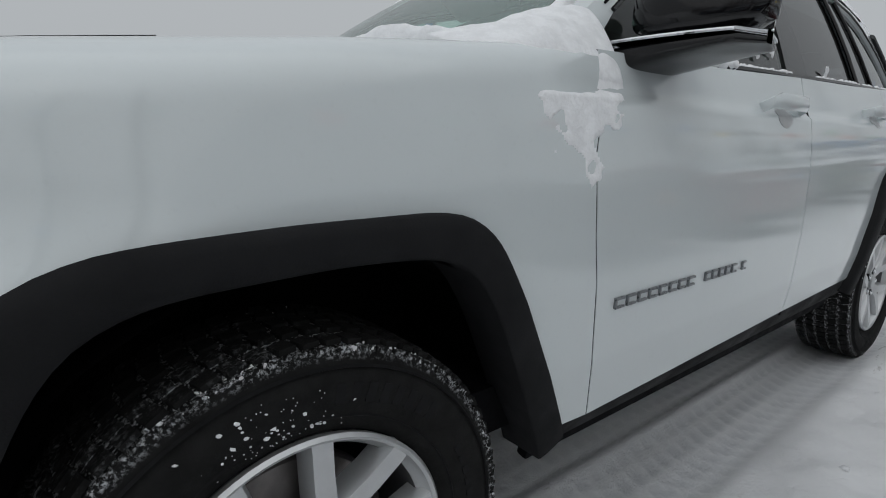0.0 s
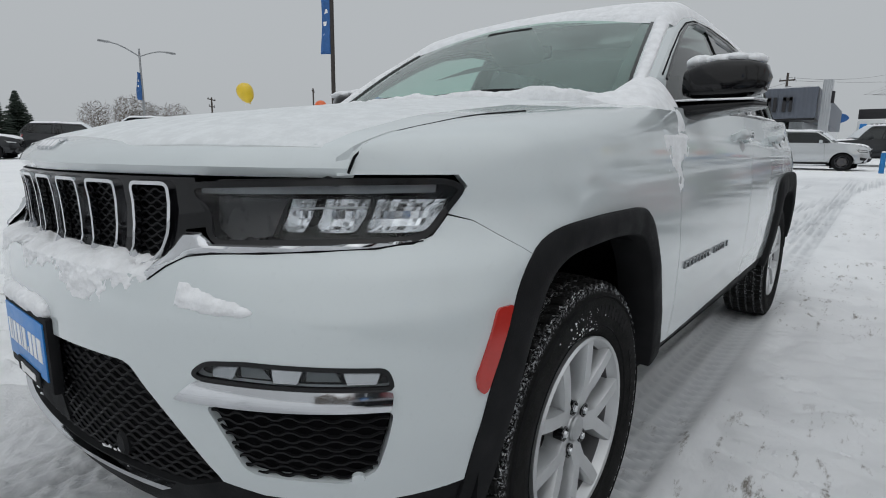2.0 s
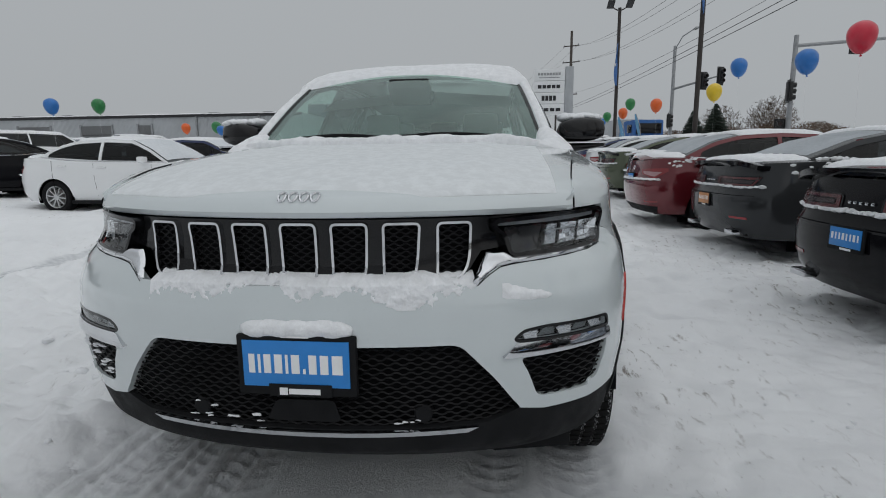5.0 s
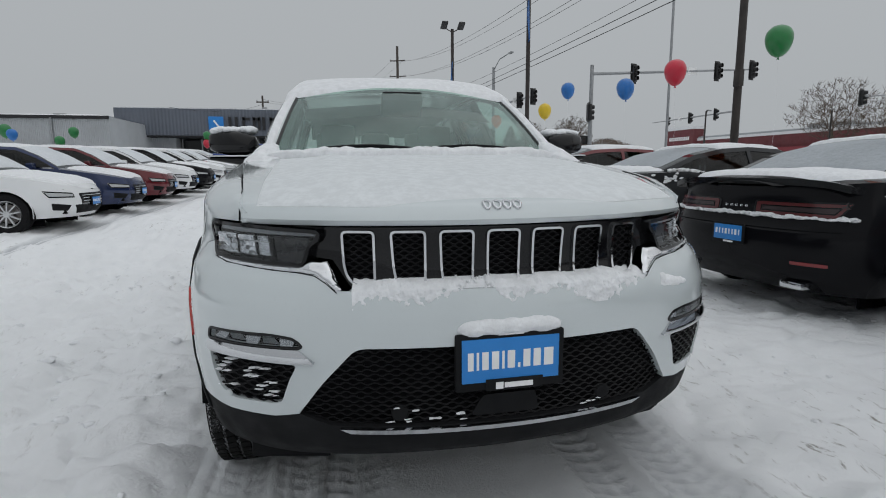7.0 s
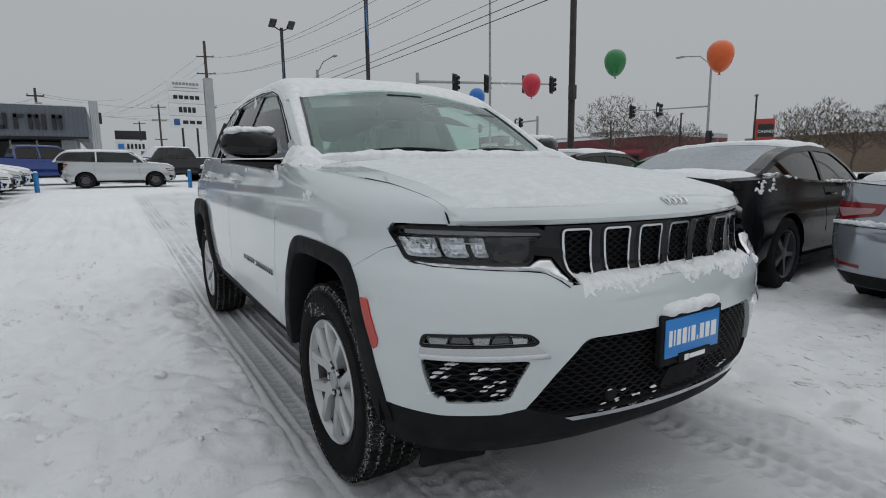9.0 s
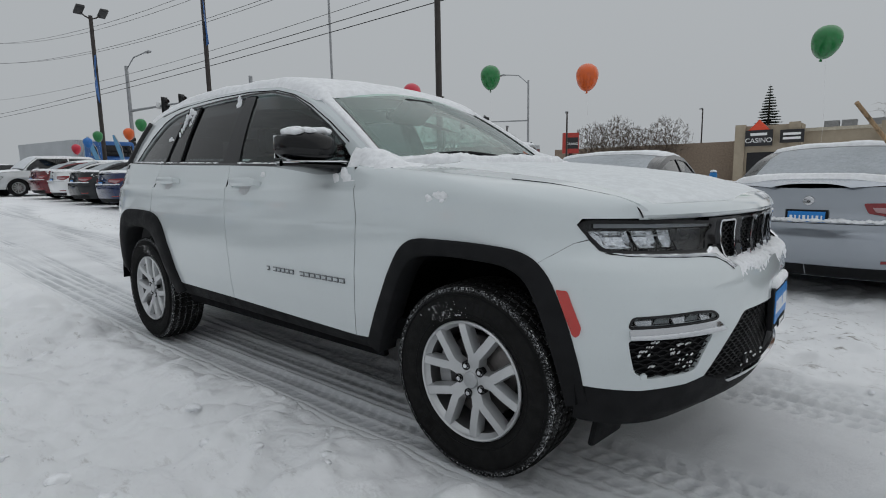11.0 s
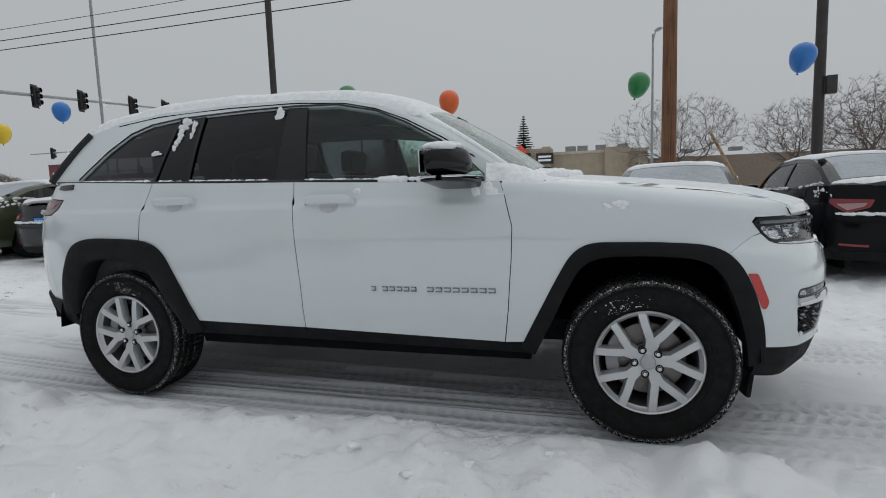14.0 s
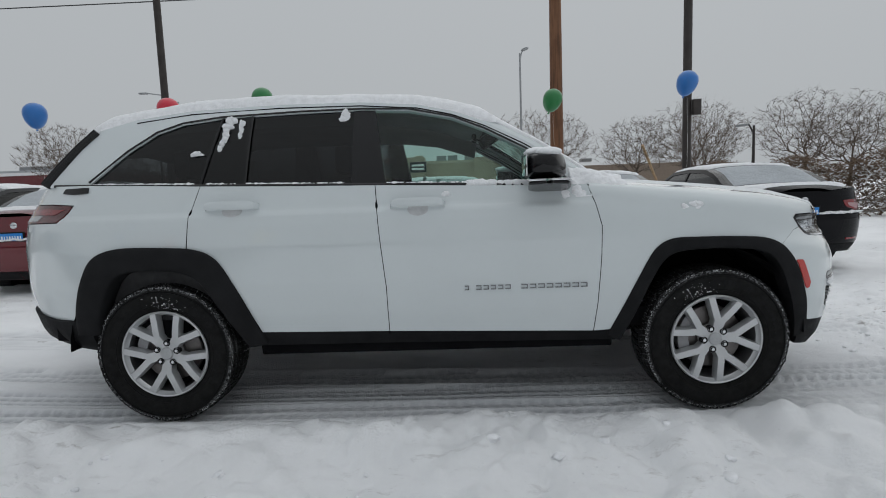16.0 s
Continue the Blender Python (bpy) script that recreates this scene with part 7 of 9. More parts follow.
            cp = [(ring.tail(s * W * 0.44, tz - 0.03), tz - 0.03), (ring.tail(s * W * 0.40, tz - 0.10), tz - 0.10), (ring.tail(s * (inner + 0.05), tz - 0.06), tz - 0.06), (ring.tail(s * (inner + 0.02), tz - 0.02), tz - 0.02)]
            panel("reversing_lamp", rounded(cp, 0.01), [], lambda w, z: ring.pos(w, z, 0.010), surface("frosted_lamp", (0.42, 0.25, 0.26), 0.2), t, 0.06, 0.04, 0.003, out=(0, 0, 0.6))
            panel("bumper_reflector", [(ring.tail(s * y, z), z) for y, z in ((W * 0.43, 0.44), (W * 0.30, 0.43), (W * 0.30, 0.405), (W * 0.43, 0.415))], [], lambda w, z: ring.pos(w, z, 0.004), REDLAMP, root, 0.06, 0.04, 0.006, out=(0, 0, 0.6))
        lo = [(ring.tail(y, z), z) for y, z in ((-W * 0.40, zb + 0.09), (W * 0.40, zb + 0.09))] + [(ring.tail(W * 0.36, zb + 0.01), zb + 0.01), (ring.tail(-W * 0.36, zb + 0.01), zb + 0.01)]
        for s in (1, -1):
            half = [(ring.tail(s * 0.005, zb + 0.11), zb + 0.11), (ring.tail(s * W * 0.42, zb + 0.11), zb + 0.11), (ring.tail(s * W * 0.38, zb + 0.005), zb + 0.005), (ring.tail(s * 0.005, zb + 0.005), zb + 0.005)]
            panel("diffuser", half, [], lambda w, z: ring.pos(w, z, 0.003), PLASTIC, root, 0.1, 0.05, 0.01, out=(0, 0, 0.6))
        bm = lathe([(0, 0.006), (0.035, 0.006), (0.042, 0.002), (0.045, -0.004)], 24, "z")
        part("round_emblem", bm, CHROME, root, m=Matrix.Translation((-L / 2 + 0.075, 0, tz + 0.03)) @ pose(0, 0, 0, 90, 0, -90))
        pz = tz - 0.13
    # boot and bumper seams
    for z in (0.735,):
        part("boot_seam", add_tube(bmesh.new(), [ring.pos(ring.tail(y, z), z, 0.001) if abs(y) > 0.01 else Vector((-L / 2 + tab(xr, z), 0, z)) for y in np.linspace(-W * 0.42, W * 0.42, 15)], 0.004, 4), DARK, root)
    if kind == "pickup":   # open bed
        part("load_bed", add_box(bmesh.new(), (-L / 2 + 0.98, 0, 1.18), (1.7, W * 0.80, 0.30)), DARK, root, smooth=False)
    if plate:
        plate_on(root, (-L / 2 + tab(xr, pz) - 0.012, 0, pz), 180, amber)
        plate_on(root, (L / 2 - tab(xf, 0.5) + 0.012, 0, 0.48), 0)
    # snow lying on roof, glass, bonnet and boot
    if snow:
        for nm, base, nu, nv, th, cut, mat in (
                ("roof_snow", span(s1 + 0.05, s2 - 0.05, 8), 26, 30, 0.05 * snow, 0, SNOW),
                ("screen_snow", span(s0 - 0.04, s1 - 0.02, 8), 26, 18, 0.014, 0 if snow > 0.8 else -0.12, FROST),
                ("rear_glass_snow", lambda u, v: rear_glass(0.06 + 0.88 * u, 0.04 + 0.9 * v), 26, 18, 0.008, 0 if snow_rear else -0.1, FROSTG),
                ("bonnet_snow", lambda u, v: deck(0.06 + 0.88 * u, 0.015 + v * (q["house"][0] / L - 0.03)), 26, 26, 0.035 * snow, 0 if snow > 0.8 else -0.15, SNOW),
                ("boot_snow", lambda u, v: deck(0.05 + 0.9 * u, q["house"][3] / L - 0.01 + v * (0.99 - q["house"][3] / L)), 26, 10, 0.04 * snow, 0 if q["house"][3] / L < 0.93 else None, SNOW)):
            if cut is None:
                continue
            snow_layer(nm, nu, nv, base, (0, 0, 1), th, seed, "", sink=0.02, edge=0.08, cut=cut, mat=mat, scale=3.5, parent=root)
        bm = bmesh.new()   # a ledge of snow on the rear bumper
        rr = random.Random(int(seed * 10) + 3)
        for k in range(34):
            y = (-0.43 + 0.86 * k / 33) * W
            w = ring.tail(y, 0.73) if abs(y) > 0.02 else ring.end
            p = ring.flat(w, 0.73)
            p.z = (0.76 if tail != "wide" else 0.83) + rr.uniform(-0.006, 0.006)
            lump(bm, p + Vector((0.03 + (0.03 if tail == "wide" else 0), 0, 0)), rr.uniform(0.03, 0.045), k, (1.1, 1.4, 0.55), 0.35, 1)
        part("bumper_snow", bm, SNOW, root)["kind"] = "stuff"
        if group == ROW:
            for s in (1, -1):      # snow caught along the window ledges and on the rear wing
                bm = bmesh.new()
                for k in range(60):
                    x = s3 + 0.15 + (s0 - s3 - 0.45) * rr.random()
                    if fnoise((x, s, seed), 1.3) < -0.1:
                        continue
                    lump(bm, side(x, top(x) + 0.012, s, 0.012), rr.uniform(0.012, 0.034), k + seed, (1.7, 0.7, 0.8), 0.5, 1)
                for k in range(16):
                    x = s3 + rr.uniform(-0.25, 0.25)
                    lump(bm, ring.pos(ring.at_x(x, 0.95, s), top(x) - rr.uniform(0.02, 0.14), 0.0), rr.uniform(0.012, 0.030), k + 9 + seed, (1.6, 0.25, 0.8), 0.8, 1)
                part("ledge_snow", bm, SNOW, root)["kind"] = "stuff"
    return root


WHEELS = {}


def stand(x, y, yaw, dz=0.0):
    return pose(x, y, ground_z(x, y) - 0.02 + dz, 0, 0, yaw)


def tail_in(x, tail_y, kind, yaw=90, dz=0.02):
    """A car backed up to the lane: its tail at tail_y, its nose away from it."""
    return stand(x, tail_y + SHAPES[kind]["L"] / 2, yaw, dz)


def nose_out(x, nose_y, kind, yaw=90):
    return stand(x, nose_y - SHAPES[kind]["L"] / 2, yaw)


parked_car("coupe", "black", tail_in(-1.73, 2.80, "coupe", 94.5), "black two-door coupe with a boot spoiler, frosted with snow", seed=1.0, tail="wide", group=ROW, dark_rim=True, snow=0.9)
parked_car("coupe", "charcoal", tail_in(-4.75, 3.05, "coupe", 92), "charcoal two-door coupe with snow on glass and boot", seed=2.0, tail="wide", group=ROW, amber=True, snow=0.9)
parked_car("sedan", "dark_red", tail_in(-6.98, 2.66, "sedan", 92), "dark red saloon with snow on its boot", seed=3.0, tail="long", group=ROW)
parked_car("sedan", "charcoal", tail_in(-9.2, 3.15, "sedan", 92), "charcoal saloon under snow", seed=4.0, group=ROW)
parked_car("coupe", "olive", tail_in(-11.45, 2.95, "coupe", 91), "olive green two-door coupe with a boot spoiler under snow", seed=5.0, tail="wide", group=ROW, dark_rim=True)
parked_car("sedan", "car_white", tail_in(-13.9, 3.0, "sedan", 91), "white saloon with red tail lamps under snow", seed=7.0, tail="long", group=ROW)
parked_car("sedan", "navy", tail_in(-16.4, 3.0, "sedan", 91), "navy saloon under snow", seed=6.0, tail="long", group=ROW)
parked_car("sedan", "charcoal", tail_in(-19.0, 3.0, "sedan", 91), "charcoal saloon under snow", seed=8.0, tail="long", group=ROW)
parked_car("sedan", "car_white", tail_in(-21.6, 3.1, "sedan", 91), "white saloon under snow", seed=9.0, tail="long", group=ROW)
parked_car("sedan", "dark_red", tail_in(-24.2, 3.1, "sedan", 91), "dark red saloon under snow", seed=9.5, group=ROW)
parked_car("sedan", "silver", tail_in(0.90, 3.21, "sedan", 84), "silver saloon with snow on boot and rear glass", seed=10.0, tail="long", group=ROW)
parked_car("sedan", "black", tail_in(3.10, 3.20, "sedan", 90.3, 0.07), "black saloon with snow on its boot", seed=11.0, group=ROW, snow=0.75)
# noses towards the lane, on its other side
for k, (c, lb) in enumerate((("car_white", "white saloon with snow on bonnet and screen"), ("navy", "navy saloon with snow on bonnet and screen"), ("dark_red", "dark red saloon with snow on bonnet and screen"), ("car_white", "white saloon with snow on bonnet and screen"), ("black", "black saloon with snow on bonnet and screen"), ("car_white", "white saloon with snow on bonnet and screen"), ("pale_grey", "pale grey saloon with snow on bonnet and screen"), ("car_white", "white saloon with snow on bonnet and screen"))):
    parked_car("sedan", c, nose_out(-8.2 - 2.45 * k, -4.45 + 0.03 * k, "sedan", 90 + (k % 3 - 1)), lb, seed=20.0 + k, group="cars facing the lane", snow=0.85)
# at the end of the lane
parked_car("crossover", "pale_grey", stand(-26.0, -1.2, 88), "pale grey sport utility vehicle standing across the lane", seed=30, snow=0.7, plate=False, dark_rim=True)
parked_car("pickup", "royal_blue", stand(-30.3, -4.6, 112), "dark blue pickup truck beside the showroom", "pickup truck", seed=31, snow=0.0, plate=False)
parked_car("pickup", "charcoal", stand(-32.0, 1.4, -68), "dark grey pickup truck with snow on bonnet and screen", "pickup truck", seed=32, snow=0.9, plate=False)
parked_car("suv", "pale_grey", stand(-28.2, 4.6, -82), "pale grey sport utility vehicle facing the lane", seed=33, snow=0.9, plate=False)
# the rows further off on the far side
parked_car("pickup", "black", stand(-9.2, -24.0, 332), "black pickup truck with snow on roof and bed", "pickup truck", seed=34, snow=1.1, plate=False)
parked_car("pickup", "bright_red", stand(-15.6, -27.6, 330), "bright red pickup truck with black wheels", "pickup truck", seed=35, snow=0.2, plate=False, dark_rim=True)
parked_car("pickup", "black", stand(-13.2, -31.6, 150), "black pickup truck dusted with snow", "pickup truck", seed=36, snow=0.3, plate=False, dark_rim=True)
parked_car("suv", "charcoal", stand(-8.6, -32.6, 150), "charcoal sport utility vehicle with a thick roof of snow", seed=37, snow=1.3, plate=False)
parked_car("suv", "charcoal", stand(-3.6, -30.4, 150), "charcoal sport utility vehicle with a thick roof of snow", seed=38, snow=1.3, plate=False)
for k, c in enumerate(("car_white", "silver", "black", "car_white", "pale_grey", "dark_red", "car_white")):
    parked_car("sedan" if k % 3 else "suv", c, stand(-18.6 - 2.6 * k, -18.5 - 0.2 * k, 150), "snow-covered car in the far row", seed=40.0 + k, group="far row of cars", snow=1.1, plate=False)
parked_car("sedan", "black", stand(-9.0, -12.05, 330), "black saloon with snow on roof and rear glass", seed=50, snow=0.9, plate=False)
parked_car("sedan", "car_white", stand(-13.6, -11.2, 330), "white saloon with snow on roof and bonnet", seed=51, snow=0.9, plate=False)

# ---- poles, lamps, signals and wires ----
BRONZE = surface("dark_bronze_pole", (0.045, 0.038, 0.035), 0.55, 0.3, 0.3, 4, 60)
GALV = surface("galvanised_pole", (0.33, 0.34, 0.35), 0.5, 0.6, 0.2, 5, 60)
BANNER = surface("blue_banner", (0.03, 0.12, 0.34), 0.7, 0, 0.25, 4, 60)
SIGNAL = surface("signal_black", (0.012, 0.012, 0.013), 0.5, 0, 0.3, 6, 60)
WIRE = surface("weathered_wire", (0.03, 0.03, 0.032), 0.7, 0.2)
LAMPGLASS = surface("unlit_lamp_glass", (0.5, 0.5, 0.48), 0.3)


def wood_material(name, col, along=(14, 14, 0.8)):
    m, nt, b = nodes_of(name)
    tc, mp = nt.nodes.new("ShaderNodeTexCoord"), nt.nodes.new("ShaderNodeMapping")
    mp.inputs["Scale"].default_value = along
    tex = nt.nodes.new("ShaderNodeTexNoise")
    tex.inputs["Scale"].default_value, tex.inputs["Detail"].default_value, tex.inputs["Roughness"].default_value = 1.6, 8, 0.65
    nt.links.new(tc.outputs["Object"], mp.inputs[0])
    nt.links.new(mp.outputs[0], tex.inputs["Vector"])
    grain = ramp(nt, tex.outputs["Fac"], [(0.3, tuple(c * 0.25 for c in col)), (0.5, col), (0.75, tuple(c * 1.35 for c in col))])
    stain = ramp(nt, noise_tex(nt, 1.1, 5), [(0.4, (1, 1, 1)), (0.7, (0.55, 0.5, 0.46))])
    nt.links.new(mixed(nt, 1.0, grain, stain, "MULTIPLY"), b.inputs["Base Color"])
    b.inputs["Roughness"].default_value = 0.85
    bump(nt, b, tex.outputs["Fac"], 0.6, 0.02)
    return m


POLEWOOD = wood_material("tarred_pole_wood", (0.20, 0.095, 0.048), (22, 22, 0.5))
# pole wood with the haze of distance mixed into its colour
HAZEWOOD = wood_material("distance_hazed_pole_wood", (0.085, 0.072, 0.064), (22, 22, 0.5))
STICKWOOD = wood_material("pale_broom_wood", (0.42, 0.29, 0.17), (20, 20, 1))


def pole_part(root, h, r0, r1, mat, seg=12, lean=(0, 0)):
    return part("pole", add_tube(bmesh.new(), [(lean[0] * t, lean[1] * t, -0.2 + (h + 0.2) * t) for t in (0, 0.33, 0.66, 1)], r0, seg, r1), mat, root)


def banner_on(root, z0, z1, yaw, width=0.55):
    def f(u, v):
        wave = 0.05 * math.sin(u * 3 + v * 5) * (0.4 + u)
        return Vector((0.07 + width * u * (0.9 + 0.1 * math.cos(v * 4)), wave, z0 + (z1 - z0) * v - 0.06 * u * math.sin(v * 3)))
    b = part("banner", grid_mesh(8, 16, f), BANNER, root, "rippled blue advertising banner", m=pose(0, 0, 0, 0, 0, yaw))
    so = b.modifiers.new("thickness", "SOLIDIFY")
    so.thickness = 0.006
    for k in range(3):
        zz = z0 + (z1 - z0) * (0.3 + 0.2 * k)
        part("print_bar", add_box(bmesh.new(), (0.07 + width * 0.5, -0.03, zz), (width * 0.4, 0.004, (z1 - z0) * 0.07), Matrix.Rotation(0.1, 3, "Y")), WHITE_PR, b, smooth=False)


def at_ground(x, y, yaw=0):
    return pose(x, y, ground_z(x, y), 0, 0, yaw)


def lot_pole(x, y, h, r, label, box=None, flood=0, banner=None, mat=None):
    root = thing("lot_pole", label, "pole", at_ground(x, y))
    g = ground_z(x, y)
    pole_part(root, h - g, r, r * 0.85, mat or BRONZE)
    part("base_plate", rounded_box((0, 0, 0.02), (r * 4, r * 4, 0.04), 0.01), mat or BRONZE, root)
    if box:
        part("junction_box", rounded_box((r + 0.05, -r - 0.03, box - g), (0.17, 0.12, 0.34), 0.01), BRONZE, root)
    if banner:
        banner_on(root, banner[0] - g, banner[1] - g, banner[2])
    for k in range(flood):
        arm = part("lamp_arm", add_tube(bmesh.new(), [(0, 0, h - g - 0.15), (0.0, (k * 2 - 1) * 0.22, h - g - 0.05), (0.0, (k * 2 - 1) * 0.42, h - g + 0.1)], 0.03, 6), BRONZE, root)
        part("floodlight", rounded_box((0.12, (k * 2 - 1) * 0.45, h - g + 0.15), (0.55, 0.32, 0.10), 0.02, Matrix.Rotation(radians(-24), 3, "Y")), SIGNAL, arm)
    return root


lot_pole(-7.85, 8.26, 9.0, 0.085, "dark bronze lamp pole with a junction box among the parked cars", box=3.0)
lot_pole(3.84, 8.59, 9.0, 0.10, "dark bronze lamp pole with a junction box behind the black saloon", box=2.9)
lot_pole(-18.7, 7.7, 10.0, 0.09, "dark flagpole with a blue banner", banner=(6.1, 9.2, -20))
lot_pole(-25.9, 6.3, 8.3, 0.09, "dark pole with two floodlights and a blue banner", flood=2, banner=(4.6, 6.6, -20))
lot_pole(-16.6, -20.5, 11.0, 0.11, "dark flagpole with a blue banner on the far side", banner=(5.9, 8.8, -60))
lot_pole(-24.7, 18.4, 15.0, 0.075, "thin grey steel pole", mat=GALV)


def street_lamp(x, y, h, arms, label, mat=GALV, banner=None):
    """arms: (yaw, reach) of each curved arm."""
    root = thing("street_lamp", label, "street lamp", at_ground(x, y))
    hh = h - ground_z(x, y)
    pole_part(root, hh, 0.10, 0.06, mat)
    for yaw, reach in arms:
        pts = [(0, 0, hh - 0.5)] + [(reach * t, 0, hh - 0.5 + 0.6 * math.sin(t * math.pi / 2)) for t in (0.2, 0.45, 0.7, 1.0)]
        arm = part("lamp_arm", add_tube(bmesh.new(), pts, 0.045, 6), mat, root, m=pose(0, 0, 0, 0, 0, yaw))
        part("lamp_head", rounded_box((reach + 0.25, 0, hh + 0.08), (0.65, 0.26, 0.13), 0.05), GALV, arm)
    if banner:
        banner_on(root, banner[0], banner[1], 30, 0.45)
    return root


street_lamp(-14.3, -37.7, 7.7, ((10, 2.0), (190, 2.0)), "grey street lamp with two curved arms and a banner", banner=(3.4, 5.2))
street_lamp(-8.5, -60.0, 8.9, ((10, 2.2), (190, 2.2)), "grey street lamp with two curved arms and a banner", banner=(4.0, 6.0))
street_lamp(-3.0, -82.0, 9.6, ((10, 2.2), (190, 2.2)), "grey street lamp with two curved arms and a banner", banner=(4.0, 6.0))
street_lamp(3.2, 34.4, 10.7, ((-70, 0.5),), "slender grey street lamp across the road")
for x, y, h in ((-23.5, 35.6, 5.1), (-19.3, 38.1, 6.1), (13.9, 24.4, 4.1), (-40.0, 33.0, 6.0), (-34.0, 40.0, 5.6), (-15, 62, 8)):
    street_lamp(x, y, h, ((120, 0.35),), "dark car-park lamp post", BRONZE)


def signal_head(root, place, yaw, n=3):
    hd = part("signal_head", rounded_box((0, 0, 0), (0.30, 0.40, 0.38 * n), 0.03), SIGNAL, root, "black traffic signal head", m=Matrix.Translation(place) @ pose(0, 0, 0, 0, 0, yaw))
    part("backplate", rounded_box((0.05, 0, 0), (0.02, 0.62, 0.38 * n + 0.25), 0.008), SIGNAL, hd)
    for k in range(n):
        z = (k - (n - 1) / 2) * 0.36
        part("visor", lathe([(0.13, -0.02), (0.15, -0.02), (0.15, 0.2), (0.13, 0.2)], 14), SIGNAL, hd, m=Matrix.Translation((-0.15, 0, z)) @ pose(0, 0, 0, 0, 0, 90))
        part("signal_lens", lathe([(0, 0.0), (0.13, 0.01)], 14), surface("unlit_lens", (0.05, 0.03, 0.03), 0.3), hd, m=Matrix.Translation((-0.16, 0, z)) @ pose(0, 0, 0, 0, 0, 90))


def mast_signal(x, y, top, end, zarm, heads, label, lamp=None, head_yaw=200, side_heads=True, stout=1.0):
    """A traffic signal: post, mast arm to end, and signal heads at shares of the arm."""
    root = thing("traffic_signal", label, "traffic signal", at_ground(x, y))
    g = ground_z(x, y)
    pole_part(root, top - g, 0.17 * stout, 0.13 * stout, GALV)
    dx, dy = end[0] - x, end[1] - y
    n = math.hypot(dx, dy)
    arm = part("mast_arm", add_tube(bmesh.new(), [(dx * t, dy * t, zarm - g + 0.35 * t) for t in (0, 0.5, 1)], 0.11 * stout, 8, 0.06 * stout), GALV, root)
    for t in heads:
        signal_head(root, (dx * t, dy * t, zarm - g + 0.35 * t - 0.05), head_yaw)
    if side_heads:
        signal_head(root, (0.35, -0.3, zarm - g - 2.7), head_yaw + 60)
        signal_head(root, (-0.3, -0.35, zarm - g - 4.6), head_yaw - 40, 1)
    part("street_sign", rounded_box((dx * 0.6, dy * 0.6, zarm - g + 0.2), (0.03, 0.7, 0.5), 0.01), WHITE_PR, root, m=pose(0, 0, 0, 0, 0, 0))
    if lamp:
        pts = [(0, 0, top - g - 0.3), (lamp[0] * 0.4, lamp[1] * 0.4, top - g + 0.6), (lamp[0], lamp[1], top - g + 0.9)]
        la = part("lamp_arm", add_tube(bmesh.new(), pts, 0.05, 6), GALV, root)
        part("lamp_head", rounded_box((lamp[0] * 1.12, lamp[1] * 1.12, top - g + 0.9), (0.7, 0.3, 0.14), 0.05), GALV, la)
    return root


mast_signal(-33.55, 18.35, 8.3, (-31.5, 30.4), 7.68, (0.25, 0.47, 0.75, 0.96), "grey traffic signal post with a long mast arm and black heads")
mast_signal(-49.0, 44.0, 7.6, (-69.0, 47.0), 7.1, (0.2, 0.48, 0.77), "grey traffic signal post with a mast arm over the far road")
mast_signal(-47.4, 15.5, 10.5, (-42.1, 17.4), 6.9, (0.68, 1.0), "grey traffic signal post with lamp and mast arm", lamp=(2.0, 0.8), head_yaw=200)
mast_signal(-24.5, 40.7, 9.6, (-32.3, 40.8), 6.05, (0.62, 1.0), "grey traffic signal post with a curved lamp arm", lamp=(-2.8, 0.4), stout=0.65)


def utility_pole(x, y, h, r, label, cross=(), transformer=False, lean=(0, 0)):
    root = thing("utility_pole", label, "utility pole", at_ground(x, y))
    hh = h - ground_z(x, y)
    # far poles take the wood whose colour carries the distance haze
    wood = POLEWOOD if math.hypot(x, y) < 30 else HAZEWOOD
    pole_part(root, hh, r, r * 0.72, wood, 14, lean)
    for z, reach, yaw in cross:
        c = part("cross_arm", rounded_box((0, 0, z - ground_z(x, y)), (reach * 2, 0.10, 0.13), 0.01), wood, root, m=pose(0, 0, 0, 0, 0, yaw))
        for k in (-0.9, 0.9):
            part("insulator", lathe([(0, 0.18), (0.05, 0.16), (0.06, 0.1), (0.04, 0.06), (0.05, 0.0)], 8, "z"), GALV, c, m=Matrix.Translation((reach * k, 0, z - ground_z(x, y) + 0.06)))
    if transformer:
        part("transformer", lathe([(0, 0.9), (0.25, 0.88), (0.28, 0.8), (0.28, 0.05), (0.2, 0)], 16, "z"), GALV, root, m=Matrix.Translation((0.4, 0.2, hh - 2.2)))
        part("cutout", rounded_box((-0.45, 0, hh - 1.6), (0.25, 0.2, 0.7), 0.04), SIGNAL, root)
    return root


utility_pole(1.65, 12.5, 11.6, 0.205, "tall brown wooden utility pole behind the parked cars")
utility_pole(-77.5, 10.5, 18.6, 0.24, "tall wooden utility pole with cross arms", ((16.6, 1.1, 70), (14.4, 1.2, 70), (10.0, 1.0, 70)))
utility_pole(-62.0, -7.0, 9.3, 0.14, "wooden utility pole with a transformer behind the showroom", ((8.6, 0.7, 80),), True)
utility_pole(-46.9, -62.4, 10.0, 0.14, "wooden utility pole with a cross arm", ((9.6, 1.0, 45),))
utility_pole(-35.6, -69.6, 8.2, 0.14, "wooden utility pole with two cross arms", ((7.9, 1.2, 40), (7.0, 0.9, 40)))
utility_pole(-94.9, 5.7, 12.0, 0.18, "wooden utility pole with cross arms far down the road", ((11.6, 1.1, 70), (9.6, 1.1, 70), (6.6, 0.9, 70)))
